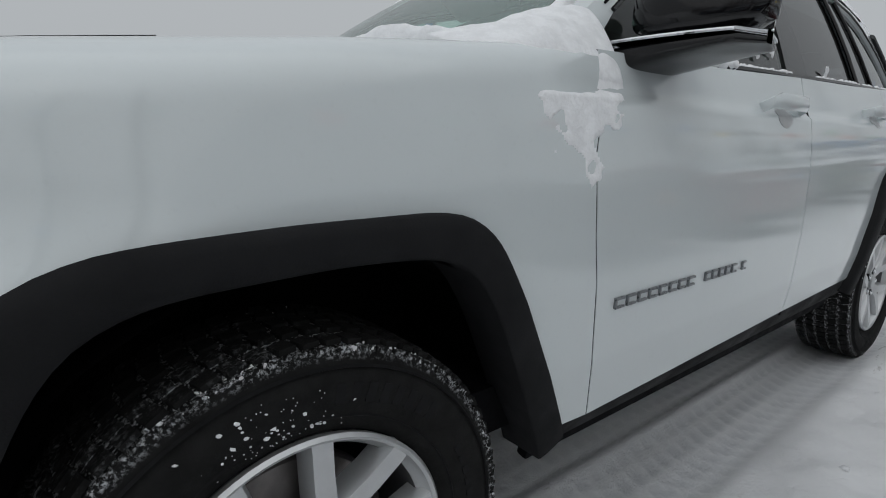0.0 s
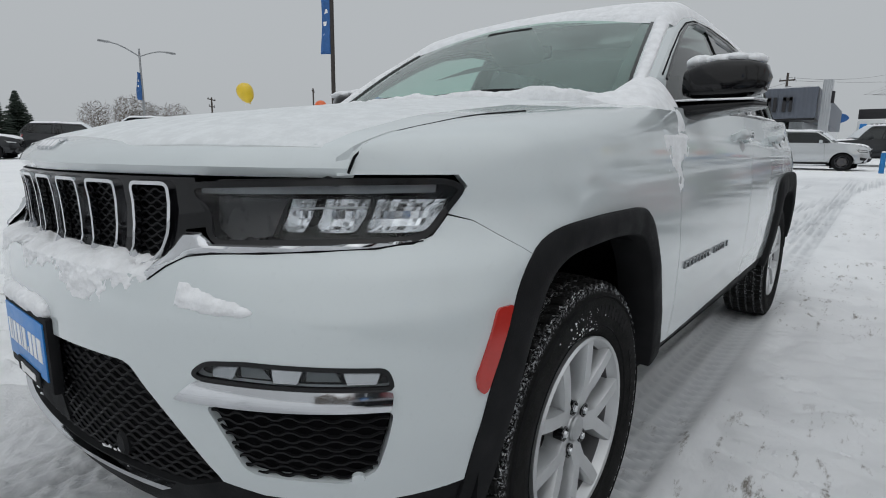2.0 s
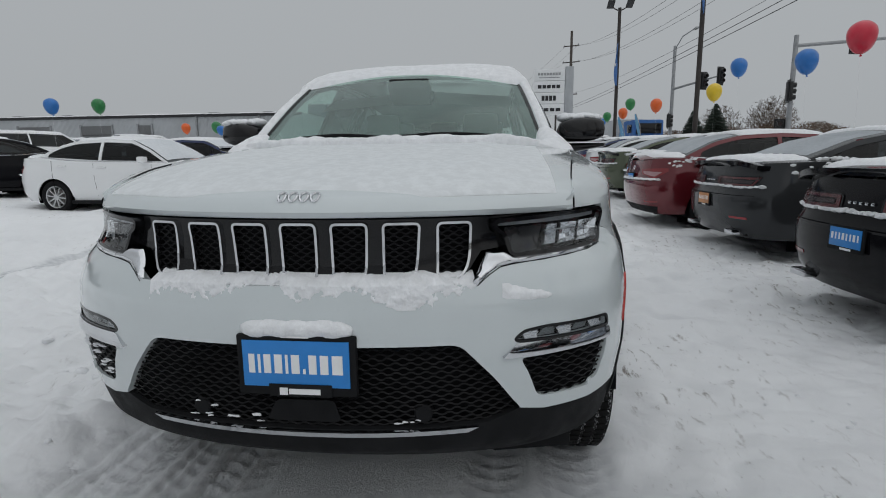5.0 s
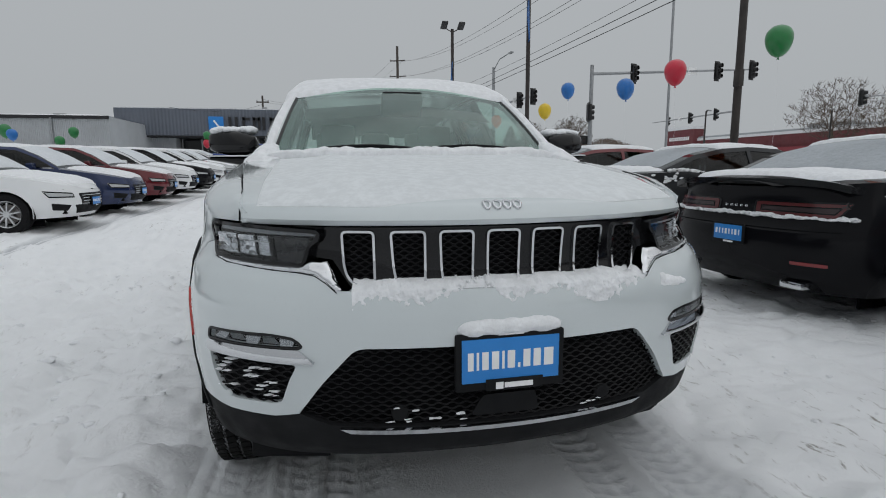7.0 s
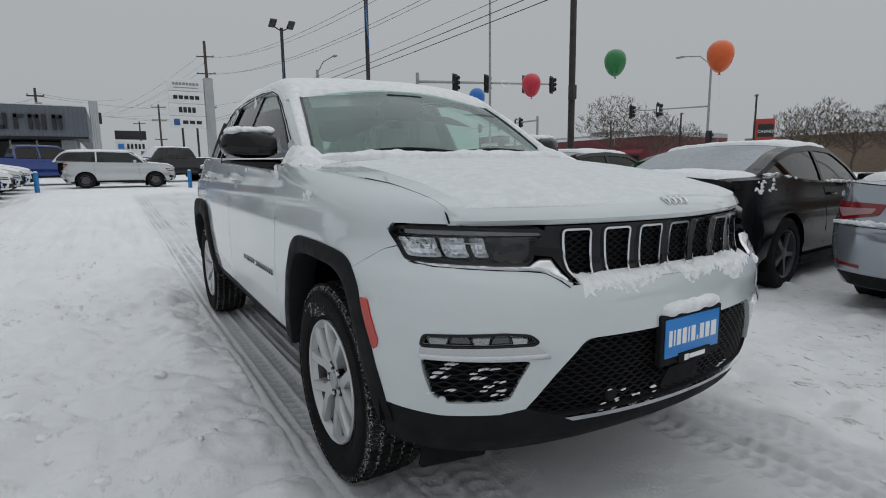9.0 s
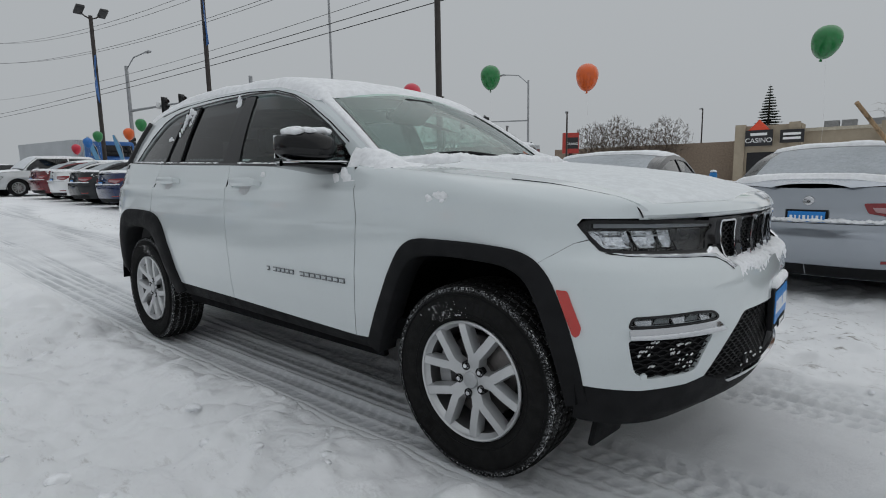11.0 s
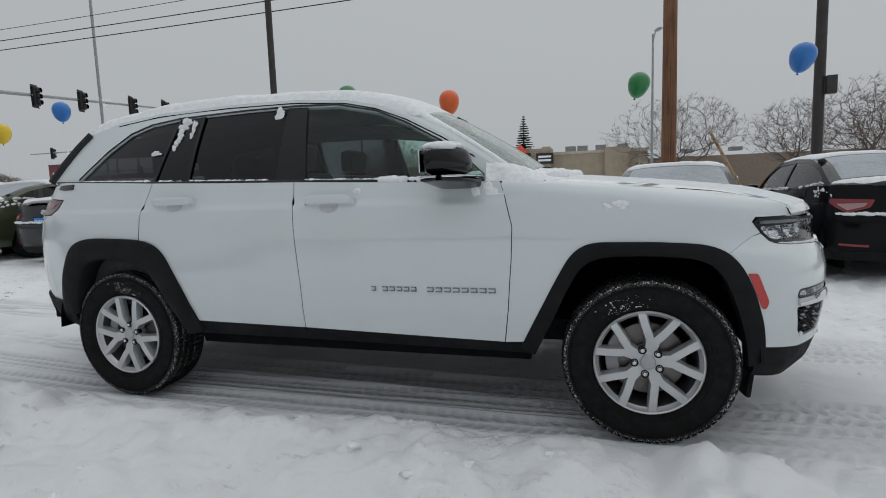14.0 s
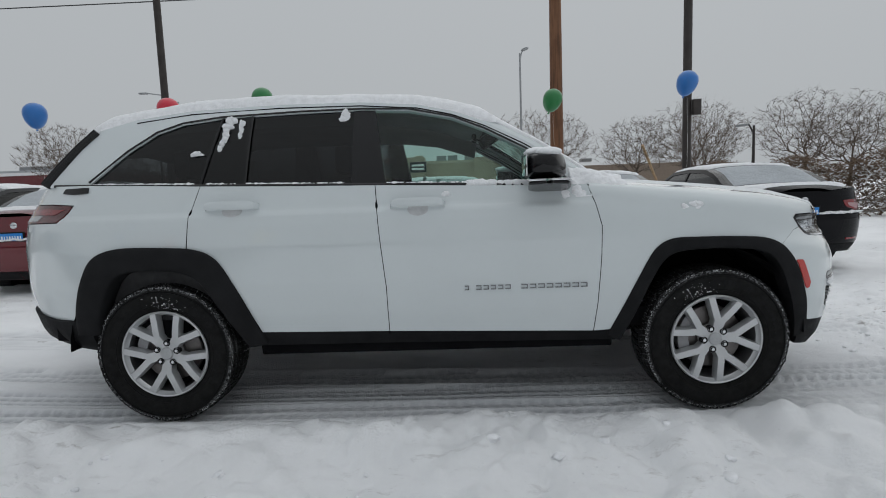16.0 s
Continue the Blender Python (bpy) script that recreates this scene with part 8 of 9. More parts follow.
utility_pole(-118.0, 3.9, 11.2, 0.18, "wooden utility pole with cross arms far down the road", ((10.8, 1.1, 70),))


def wire(a, b, r, sag):
    pts = []
    for k in range(25):
        t = k / 24
        p = Vector(a).lerp(Vector(b), t)
        p.z -= sag * 4 * t * (1 - t)
        pts.append(p)
    return tagged(part("overhead_wire", add_tube(bmesh.new(), pts, r, 4), WIRE), "dark overhead wire between the utility poles", "wire", "overhead wires")


for z0, z1, r, sag, dy in ((16.7, 11.7, 0.011, 2.6, 0.9), (16.5, 11.2, 0.011, 2.7, -0.9), (14.6, 10.1, 0.011, 2.2, 0.9), (14.4, 9.6, 0.011, 2.3, -0.9), (10.2, 8.6, 0.011, 1.2, 0.5), (8.35, 7.85, 0.017, 0.5, 0.2), (7.9, 7.4, 0.017, 0.5, -0.2)):
    wire((-77.5, 10.5 + dy, z0), (1.65, 12.5 + dy * 0.6, z1 - 0.2), r, sag)
    wire((1.65, 12.5 + dy * 0.6, z1 - 0.2), (60, 14, z1), r, min(sag, 1.0))
    wire((-77.5, 10.5 + dy, z0), (-120, -2 + dy, 12.2), r, min(1.0, sag * 0.5))
for a, b in (((-62, -7, 8.4), (-33.5, -9.5, 4.9)), ((-62, -7, 8.6), (-77.5, 10.2, 9.8)), ((-95, 1, 12.6), (-62, -7, 8.9))):
    wire(a, b, 0.014, 0.5)

# ---- balloons ----
BAL = {k: surface(k + "_latex", c, 0.35, 0, 0.12, 6, 80, 0.02, 0.001, 0.3) for k, c in (("green", (0.015, 0.20, 0.05)), ("orange", (0.75, 0.12, 0.015)), ("blue", (0.015, 0.16, 0.50)), ("red", (0.60, 0.02, 0.05)), ("yellow", (0.75, 0.52, 0.02)))}


def balloon(colour, x, y, z, size=1.0, lean=0.0):
    root = thing("balloon", f"{colour} balloon tied above the parked cars", "balloon", pose(x, y, z, lean * 40, lean * 25, 0), "balloons over the lot")
    prof = []
    for k in range(17):
        a = math.pi * k / 16
        r = 0.185 * math.sin(a) * (1 + 0.10 * math.cos(a))
        zz = 0.205 * math.cos(a) if a < math.pi / 2 else 0.255 * math.cos(a)
        prof.append((r * size, zz * size))
    part("skin", lathe(prof, 28, "z"), BAL[colour], root)
    part("knot", lathe([(0.004, -0.25 * size), (0.012, -0.262 * size), (0.022, -0.285 * size), (0.0, -0.28 * size)], 10, "z"), BAL[colour], root)
    gz = ground_z(x, y)
    tie = [(0, 0, -0.27 * size)] + [(0.03 * math.sin(t * 5), 0.03 * math.sin(t * 4), -0.27 - (z - gz - 0.27) * t) for t in (0.3, 0.6, 1.0)]
    inv = Euler((radians(lean * 40), radians(lean * 25), 0)).to_matrix().inverted()
    part("string", add_tube(bmesh.new(), [inv @ Vector(p) for p in tie], 0.0012, 4), WHITE_PR, root)


for c, x, y, z, s, ln in (("red", -6.4, 5.68, 2.84, 1.0, 0.1), ("green", -5.0, 6.47, 3.1, 1.05, 0.1), ("orange", -2.84, 6.22, 2.8, 1.0, 0.1), ("green", 0.45, 6.37, 2.85, 0.95, 0.6), ("blue", 2.7, 5.89, 2.97, 0.95, 0.4),
                          ("blue", -9.56, 6.61, 3.02, 1.1, 0.2), ("blue", -12.7, 6.62, 3.41, 1.05, 0.1), ("yellow", -15.45, 7.08, 3.11, 1.2, 0.1), ("orange", -16.6, 5.7, 2.85, 1.0, 0.0), ("green", -19.8, 5.6, 3.2, 1.0, 0.1), ("orange", -21.0, 5.6, 2.95, 1.0, 0.1), ("green", -24.3, 5.6, 3.05, 1.0, 0.1), ("blue", -25.6, 5.6, 2.86, 1.0, 0.1), ("red", -27.2, 5.6, 2.66, 1.0, 0.1),
                          ("yellow", -6.58, -11.76, 2.6, 1.15, 0.5), ("orange", -9.0, -11.73, 2.38, 1.0, 0.1), ("blue", -9.82, -10.15, 2.5, 0.85, 0.1), ("green", -13.2, -11.6, 2.85, 1.0, 0.1),
                          ("orange", -20.0, -13.0, 2.57, 1.0, 0.1), ("green", -20.0, -11.6, 2.6, 1.1, 0.1), ("blue", -19.6, -11.2, 2.44, 0.9, 0.1), ("green", -20.0, -9.9, 2.23, 0.9, 0.1), ("green", -20.2, -9.5, 2.57, 0.9, 0.1), ("green", -24.5, -5.75, 2.72, 0.9, 0.0), ("red", -24.5, -5.78, 2.36, 0.9, 0.0)):
    balloon(c, x, y, z, s, ln)

# ---- buildings ----


def ribbed_metal(name, col, pitch=3.0, strength=0.6):
    m, nt, b = nodes_of(name)
    tc, mp, wv = (nt.nodes.new("ShaderNode" + k) for k in ("TexCoord", "Mapping", "TexWave"))
    wv.inputs["Scale"].default_value = pitch
    wv.bands_direction = "Y"
    nt.links.new(tc.outputs["Object"], mp.inputs[0])
    nt.links.new(mp.outputs[0], wv.inputs["Vector"])
    c = ramp(nt, noise_tex(nt, 0.6, 6), [(0.35, tuple(k * 0.88 for k in col)), (0.7, tuple(min(1, k * 1.06) for k in col))])
    nt.links.new(c, b.inputs["Base Color"])
    b.inputs["Roughness"].default_value = 0.5
    bump(nt, b, wv.outputs["Fac"], strength, 0.04)
    return m


METAL_LT = ribbed_metal("pale_ribbed_wall", (0.42, 0.44, 0.46))
METAL_DK = ribbed_metal("slate_blue_fascia", (0.11, 0.125, 0.155), 1.6)
DOORM = ribbed_metal("grey_roller_door", (0.16, 0.165, 0.17), 5.0)
GLASS_B = clear_glass("shop_glass", (0.10, 0.12, 0.13))
STUCCO = surface("tan_render", (0.38, 0.32, 0.24), 0.9, 0, 0.15, 1.5, 40, 0.4, 0.01)
BRICKRED = surface("dark_red_cladding", (0.16, 0.045, 0.05), 0.8, 0, 0.2, 1.2, 30, 0.2)
DARKIN = surface("dim_interior", (0.02, 0.02, 0.022), 0.9)
GREYP = surface("dark_letter_paint", (0.015, 0.015, 0.018), 0.5)
WHITEW = surface("white_sign_panel", (0.75, 0.76, 0.77), 0.5, 0, 0.06, 3, 60)


def wall_box(name, x0, x1, y0, y1, z0, z1, mat, root, bevel=0.0):
    return part(name, add_box(bmesh.new(), ((x0 + x1) / 2, (y0 + y1) / 2, (z0 + z1) / 2), (abs(x1 - x0), abs(y1 - y0), abs(z1 - z0)), None, 1, bevel), mat, root, smooth=False)


def snow_slab(name, x0, x1, y0, y1, z, root, th=0.10, n=24):
    ny = max(6, min(60, int((y1 - y0) / 0.8)))
    bm = grid_mesh(n, ny, lambda u, v: Vector((x0 + (x1 - x0) * u, y0 + (y1 - y0) * v, z + (th * (0.8 + 0.5 * fnoise((x0 + (x1 - x0) * u, y0 + (y1 - y0) * v, z), 0.7)) if 0 < u < 1 and 0 < v < 1 else -0.02))))
    return part(name, bm, SNOW, root)


# showroom: slate fascia over recessed glazing
FAR = Matrix.Translation((2.07, -1.0, 1.17)) @ Matrix.Scale(1.32, 4) @ Matrix.Translation((-2.07, 1.0, -1.17))
sh = thing("showroom_building", "showroom with a slate blue metal fascia over recessed glazing", "building", FAR)
wall_box("fascia", -34.6, -33.0, -12.55, -2.3, 3.2, 4.78, METAL_DK, sh)
wall_box("fascia_return", -52.0, -34.6, -2.9, -2.3, 3.2, 4.78, METAL_DK, sh)
wall_box("soffit", -36.0, -33.1, -12.5, -2.35, 3.1, 3.19, GREYP, sh)
wall_box("back_wall", -52.0, -36.6, -12.5, -3.4, 0.3, 4.5, METAL_LT, sh)
wall_box("left_pier", -36.3, -34.2, -12.5, -9.6, 0.3, 3.1, METAL_LT, sh)
wall_box("left_wall", -36.6, -36.3, -9.6, -8.0, 0.3, 3.1, METAL_LT, sh)
wall_box("right_pier", -36.5, -34.8, -3.65, -3.0, 0.3, 3.1, METAL_LT, sh)
wall_box("roof_snow", -52, -33.1, -12.5, -2.4, 4.78, 4.84, SNOW, sh)
for k in range(5):
    y = -9.45 + 1.17 * k if k else -9.45
    wall_box("mullion", -35.25, -35.15, y - 0.04, y + 0.04, 0.4, 3.1, GALV, sh)
    if k < 5:
        pn = wall_box("shop_window", -35.22, -35.20, y + 0.05, y + 1.12, 0.95, 3.05, GLASS_B, sh)
        pn.visible_shadow = False
wall_box("transom", -35.26, -35.14, -9.45, -3.65, 2.0, 2.08, GALV, sh)
wall_box("window_base", -35.4, -35.1, -9.45, -3.65, 0.4, 0.95, METAL_LT, sh)
wall_box("interior", -36.5, -36.4, -9.6, -3.5, 0.4, 3.1, DARKIN, sh)
for k, y in enumerate((-6.15, -5.78, -5.35, -4.75, -4.18, -3.75)):   # sign letters as plain blocks
    lb = add_box(bmesh.new(), (-32.95, y, 3.93), (0.14, 0.16, 0.78))
    if k in (0, 2, 3, 5):
        add_box(lb, (-32.95, y + 0.15, 3.62 if k == 0 else 4.2), (0.14, 0.42, 0.16))
    if k in (3, 5):
        add_box(lb, (-32.95, y + 0.3, 3.93), (0.14, 0.14, 0.78))
    part("sign_block", lb, GREYP, sh, smooth=False)
part("sign_mark", rounded_box((-32.96, -6.95, 3.93), (0.12, 0.86, 0.80), 0.02), BLUE_PLATE, sh)
part("sign_stripe", rounded_box((-32.89, -6.9, 3.85), (0.02, 0.10, 0.6), 0.004, Matrix.Rotation(0.6, 3, "X")), WHITE_PR, sh)
wall_box("roof_unit", -41, -40, -11.3, -10.4, 4.8, 5.4, GALV, sh)
py = thing("entrance_pylon", "pale grey tall entrance pylon beside the showroom", "pylon", FAR @ pose(-33.6, -1.95, 0.95))
part("shaft", rounded_box((0, 0, 2.05), (0.7, 0.42, 4.3), 0.02), METAL_LT, py)
part("side_lamp", rounded_box((0.1, 0.27, 3.3), (0.3, 0.14, 0.6), 0.02), GREYP, py)

lb_ = thing("workshop_building", "long pale grey metal workshop with roller doors and a snowy roof", "building")
wall_box("wall", -55.0, -37.0, -61.0, -14.1, 0.0, 4.62, METAL_LT, lb_)
wall_box("eave", -37.0, -36.88, -61.0, -14.1, 4.45, 4.66, GREYP, lb_)
snow_slab("roof_snow", -55, -36.85, -61.0, -14.1, 4.66, lb_, 0.14)
for y0, y1 in ((-49.5, -45.4), (-42.9, -39.9), (-37.4, -34.7), (-32.0, -29.5), (-27.2, -26.2)):
    d = wall_box("roller_door", -36.995, -36.93, y0, y1, 0.6, 3.9, DOORM, lb_)
    for k in range(5):
        wall_box("door_slat", -36.93, -36.91, y0 + 0.05, y1 - 0.05, 1.0 + 0.55 * k, 1.04 + 0.55 * k, GREYP, d)
    for yy in (y0 - 0.08, y1 + 0.08):
        wall_box("door_jamb", -37.0, -36.9, yy - 0.06, yy + 0.06, 0.6, 4.0, GALV, lb_)
for y in (-57, -44, -39, -25, -20):
    wall_box("roof_vent", -44, -43.3, y, y + 0.8, 4.7, 5.35, GALV, lb_)
for y in (-22.5, -17.5):
    wall_box("down_pipe", -36.98, -36.86, y, y + 0.12, 0.6, 4.5, GALV, lb_)
wb_ = thing("white_notice_board", "white notice board on the workshop wall", "sign", pose(-36.9, -53.0, 3.9))
part("board", rounded_box((0, 0, 0), (0.06, 2.6, 0.9), 0.01), WHITEW, wb_)
part("print_bar", add_box(bmesh.new(), (0.04, 0, 0.1), (0.01, 1.8, 0.14)), GREYP, wb_, smooth=False)
fh = thing("far_shed", "low grey shed with a snowy gable roof", "building")
wall_box("wall", -50, -40, -95, -66, 0.5, 4.4, METAL_LT, fh)
bm = bmesh.new()
v = [bm.verts.new(p) for p in ((-39, -96, 4.4), (-51, -96, 4.4), (-45, -96, 5.6), (-39, -65, 4.4), (-51, -65, 4.4), (-45, -65, 5.6))]
for f in ((0, 3, 5, 2), (1, 2, 5, 4), (0, 2, 1), (3, 4, 5), (0, 1, 4, 3)):
    bm.faces.new([v[k] for k in f])
part("roof", bm, SNOW, fh, smooth=False)

# tall sign with four panels (brand writing as plain bars)
sg = thing("dealer_sign", "tall grey dealer sign with four white panels", "sign", pose(-68.5, 4.75, 0))
part("mast", rounded_box((-0.3, 4.5, 6.4), (1.0, 1.0, 12.0), 0.05), METAL_LT, sg)
for k in range(4):
    z = 11.4 - 1.42 * k
    p = part("sign_panel", rounded_box((0, 1.95, z), (0.5, 3.85, 1.34), 0.03), WHITEW, sg)
    n, hgt = ((8, 0.30), (5, 0.42), (4, 0.62), (3, 0.40))[k]
    wd = (2.9, 2.9, 1.9, 2.2)[k]
    off = 0.45 if k == 3 else 0.0
    for j in range(n):
        y = 1.95 + off - wd / 2 + wd * (j + 0.5) / n
        part("letter_bar", rounded_box((0.27, y, z + (0.12 if k == 0 else 0)), (0.03, wd / n * 0.78, hgt), 0.01), GREYP if k else GALV, p)
    if k == 0:
        part("wing_mark", rounded_box((0.27, 1.95, z - 0.32), (0.02, 2.6, 0.10), 0.01), GALV, p)
    if k == 3:
        part("shield_mark", rounded_box((0.27, 0.75, z), (0.03, 0.62, 0.74), 0.02, None), BANNER, p)
for yy in (1.3, 2.9):
    part("leg", add_tube(bmesh.new(), [(0, yy, 0.2), (0, yy, 6.5)], 0.12, 8), BRONZE, sg)
s2 = thing("roadside_sign", "white roadside sign under a dark board", "sign", pose(-60, -0.9, 0))
part("panel", rounded_box((0, 1.3, 3.95), (0.3, 2.7, 1.0), 0.03), WHITEW, s2)
part("dark_board", rounded_box((0, 1.3, 5.0), (0.3, 2.7, 0.85), 0.03), GREYP, s2)
for j in range(5):
    part("letter_bar", rounded_box((0.17, 1.0 + 0.33 * j, 3.9), (0.02, 0.2, 0.5), 0.01), GREYP, s2)
part("mark", rounded_box((0.17, 0.4, 3.9), (0.02, 0.5, 0.5), 0.01), BLUE_PLATE, s2)
for yy in (0.4, 2.3):
    part("leg", add_tube(bmesh.new(), [(0, yy, 0.3), (0, yy, 3.6)], 0.1, 8), GALV, s2)
ov = thing("oval_sign", "small blue oval sign on a white post", "sign", pose(-75, -3.6, 0))
part("oval", lathe([(0, 0.12), (1.0, 0.12), (1.05, 0), (0, -0.1)], 24, "z"), BANNER, ov, m=pose(0, 0, 5.6, 90, 0, 90) @ Matrix.Diagonal((1.2, 0.55, 1, 1)))
part("post", rounded_box((0, 0, 2.6), (0.5, 0.9, 5.0), 0.03), WHITEW, ov)

# casino across the road
cs = thing("casino_building", "tan rendered casino with a stepped entrance", "building")
wall_box("hall", -9.5, 5.0, 59.0, 80, -1.0, 4.9, STUCCO, cs)
wall_box("hall_coping", -9.6, 5.1, 58.9, 59.0, 4.75, 5.05, surface("pale_coping", (0.5, 0.45, 0.36), 0.8), cs)
wall_box("entrance", -10.7, -5.2, 57.4, 60, -1.0, 5.45, STUCCO, cs)
for x in (-10.7, -6.2):
    wall_box("entrance_pier", x, x + 0.9, 57.1, 57.5, -1, 5.6, STUCCO, cs)
# flat near-black slab on the wall paints the shade of the entrance opening
wall_box("entrance_shade", -9.6, -6.4, 57.34, 57.45, 0.0, 2.9, DARKIN, cs)
wall_box("right_block", 0.5, 3.0, 58.3, 59, -1, 5.3, STUCCO, cs)
wall_box("wing", 5.0, 26, 60, 76, -1, 3.9, surface("brown_wing_wall", (0.24, 0.19, 0.15), 0.9), cs)
wall_box("wing_left", -32, -10.7, 60, 76, -1, 4.2, surface("brown_wing_wall_b", (0.26, 0.20, 0.15), 0.9), cs)
for x in (-4.0, -2.6, -0.5, 2.0, 9.0, 14.0):
    wall_box("roof_unit", x, x + 1.2, 63, 64.5, 4.5, 5.9 if x < 5 else 4.9, GALV, cs)
sb = thing("casino_sign", "black and red casino sign with pale letters", "sign", pose(-8.6, 57.0, 4.25))
part("sign_box", rounded_box((0, 0, 0), (2.3, 0.3, 1.5), 0.03), GREYP, sb)
bm = bmesh.new()
v = [bm.verts.new(p) for p in ((-0.9, -0.1, 0.75), (0.9, -0.1, 0.75), (0, -0.1, 1.75), (-0.9, 0.1, 0.75), (0.9, 0.1, 0.75), (0, 0.1, 1.75))]
for f in ((0, 1, 2), (3, 5, 4), (0, 2, 5, 3), (1, 4, 5, 2)):
    bm.faces.new([v[k] for k in f])
part("red_crown", bm, ORANGE, sb, smooth=False)


def writing(text, size, mat, parent, m):
    cu = bpy.data.curves.new("writing", "FONT")
    cu.body, cu.size, cu.extrude, cu.align_x, cu.align_y = text, size, 0.01, "CENTER", "CENTER"
    tmp = bpy.data.objects.new("tmp", cu)
    me = bpy.data.meshes.new_from_object(tmp)
    bpy.data.objects.remove(tmp)
    me.materials.append(mat)
    ob = new("writing", me)
    ob.parent = parent
    ob.matrix_basis = m
    return ob


writing("CASINO", 0.62, WHITE_PR, sb, pose(0, -0.18, -0.25, 90, 0, 0))
part("small_line", add_box(bmesh.new(), (0, -0.17, 0.35), (1.4, 0.02, 0.25)), WHITE_PR, sb, smooth=False)
s3 = thing("casino_side_sign", "dark sign board beside the casino entrance", "sign", pose(-5.9, 57.0, 4.3))
part("sign_box", rounded_box((0, 0, 0), (1.9, 0.3, 1.2), 0.03), GREYP, s3)
for k in range(2):
    part("print_bar", add_box(bmesh.new(), (0, -0.17, 0.2 - 0.4 * k), (1.4, 0.02, 0.22)), WHITE_PR, s3, smooth=False)
s4 = thing("roadside_casino_sign", "red roadside sign with a black casino panel", "sign", at_ground(-25.7, 51.7, 40))
part("red_box", rounded_box((0, 0, 3.9), (1.7, 0.5, 2.2), 0.03), surface("sign_red", (0.42, 0.04, 0.03), 0.5), s4)
part("black_panel", rounded_box((0.1, -0.27, 3.9), (1.3, 0.06, 1.2), 0.01), GREYP, s4)
writing("CASINO", 0.36, WHITE_PR, s4, pose(0.1, -0.32, 3.8, 90, 0, 0))
part("post", rounded_box((0, 0, 1.4), (0.4, 0.3, 3.0), 0.02), GREYP, s4)
# low red restaurant behind the signals
rl = thing("restaurant_building", "low dark red and white restaurant across the junction", "building")
wall_box("wall", -78, -41, 56, 72, -1, 5.0, BRICKRED, rl)
wall_box("white_band", -78.1, -40.9, 55.9, 56.0, 5.0, 5.35, WHITEW, rl)
wall_box("snowy_roof", -78, -41, 56.1, 72, 5.02, 5.6, METAL_LT, rl)
wall_box("entrance_block", -77, -70.5, 55.2, 57, -1, 7.0, BRICKRED, rl)
wall_box("entrance_band", -77.1, -70.4, 55.1, 57.1, 6.8, 7.2, WHITEW, rl)
for k in range(10):
    part("letter_bar", rounded_box((-76.0 + 0.5 * k, 55.1, 5.4), (0.30, 0.1, 0.55), 0.02), WHITE_PR, rl)
for k in range(6):
    wall_box("window", -60 + 3 * k, -58.2 + 3 * k, 55.93, 56.0, 1.0, 2.6, DARKIN, rl)
wall_box("roof_unit", -55, -50, 60, 63, 4.8, 6.3, GALV, rl)
wall_box("awning", -62, -42, 55.0, 56, 2.9, 3.4, surface("awning_red", (0.25, 0.04, 0.05), 0.7), rl)
# blue lorry and pale trailer beyond the row
lr = thing("lorry", "blue lorry with a pale box trailer on the road", "lorry", pose(-40.0, 11.5, ground_z(-40, 11.5) - 0.1, 0, 0, 8))
part("trailer", rounded_box((-7.5, 0, 2.1), (9.0, 2.4, 2.5), 0.04), METAL_LT, lr)
part("cab", rounded_box((-0.6, 0, 1.9), (2.2, 2.3, 2.4), 0.18), BANNER, lr)
part("bonnet", rounded_box((1.1, 0, 1.3), (1.7, 1.9, 1.2), 0.15), BANNER, lr)
part("windscreen", rounded_box((0.52, 0, 2.45), (0.06, 1.9, 0.75), 0.02), GLOSS, lr)
part("side_window", rounded_box((-0.3, -1.16, 2.45), (0.9, 0.04, 0.6), 0.01), GLOSS, lr)
for x in (1.1, -2.6, -9.5, -10.8):
    for s in (1, -1):
        part("wheel", lathe([(0.2, -0.12), (0.5, -0.14), (0.53, 0), (0.5, 0.14), (0.2, 0.12)], 20), RUBBER, lr, m=Matrix.Translation((x, s * 1.0, 0.53)))
# feather flags in the row
for x, y, yaw in ((-33.5, 8.6, 200), (-38.5, 9.2, 160), (-30.5, 8.8, 190)):
    root = thing("feather_flag", "pale blue feather flag leaning in the wind", "flag", at_ground(x, y, yaw))
    mast = [(0, 0, 0), (0.05, 0, 1.2), (0.3, 0, 2.3), (0.9, 0, 3.0)]
    part("mast", add_tube(bmesh.new(), mast, 0.02, 6), GALV, root)
    f = part("cloth", grid_mesh(6, 14, lambda u, v: Vector((tab([(0, 0.02), (0.4, 0.1), (1, 0.9)], v) + 0.42 * u * math.sin(math.pi * (0.12 + 0.8 * v)), 0.04 * math.sin(v * 6 + u * 2), 0.7 + 2.3 * v))), surface("pale_blue_cloth", (0.14, 0.34, 0.55), 0.8, 0, 0.3, 2, 40), root)
    f.modifiers.new("thickness", "SOLIDIFY").thickness = 0.005
# blue bollards
for x, y, h in ((2.59, 9.31, 1.28), (-24.0, 1.35, 0.75), (-23.2, -4.0, 0.75), (-1.9, 11.0, 1.2)):
    root = thing("bollard", "bright blue steel bollard with a snow cap", "bollard", at_ground(x, y))
    part("post", lathe([(0, h), (0.075, h - 0.02), (0.082, h - 0.06), (0.082, -0.1)], 18, "z"), surface("bollard_blue", (0.02, 0.20, 0.50), 0.45), root)
    part("snow_cap", lathe([(0, h + 0.05), (0.05, h + 0.04), (0.078, h + 0.005), (0.05, h - 0.01)], 16, "z"), SNOW, root)
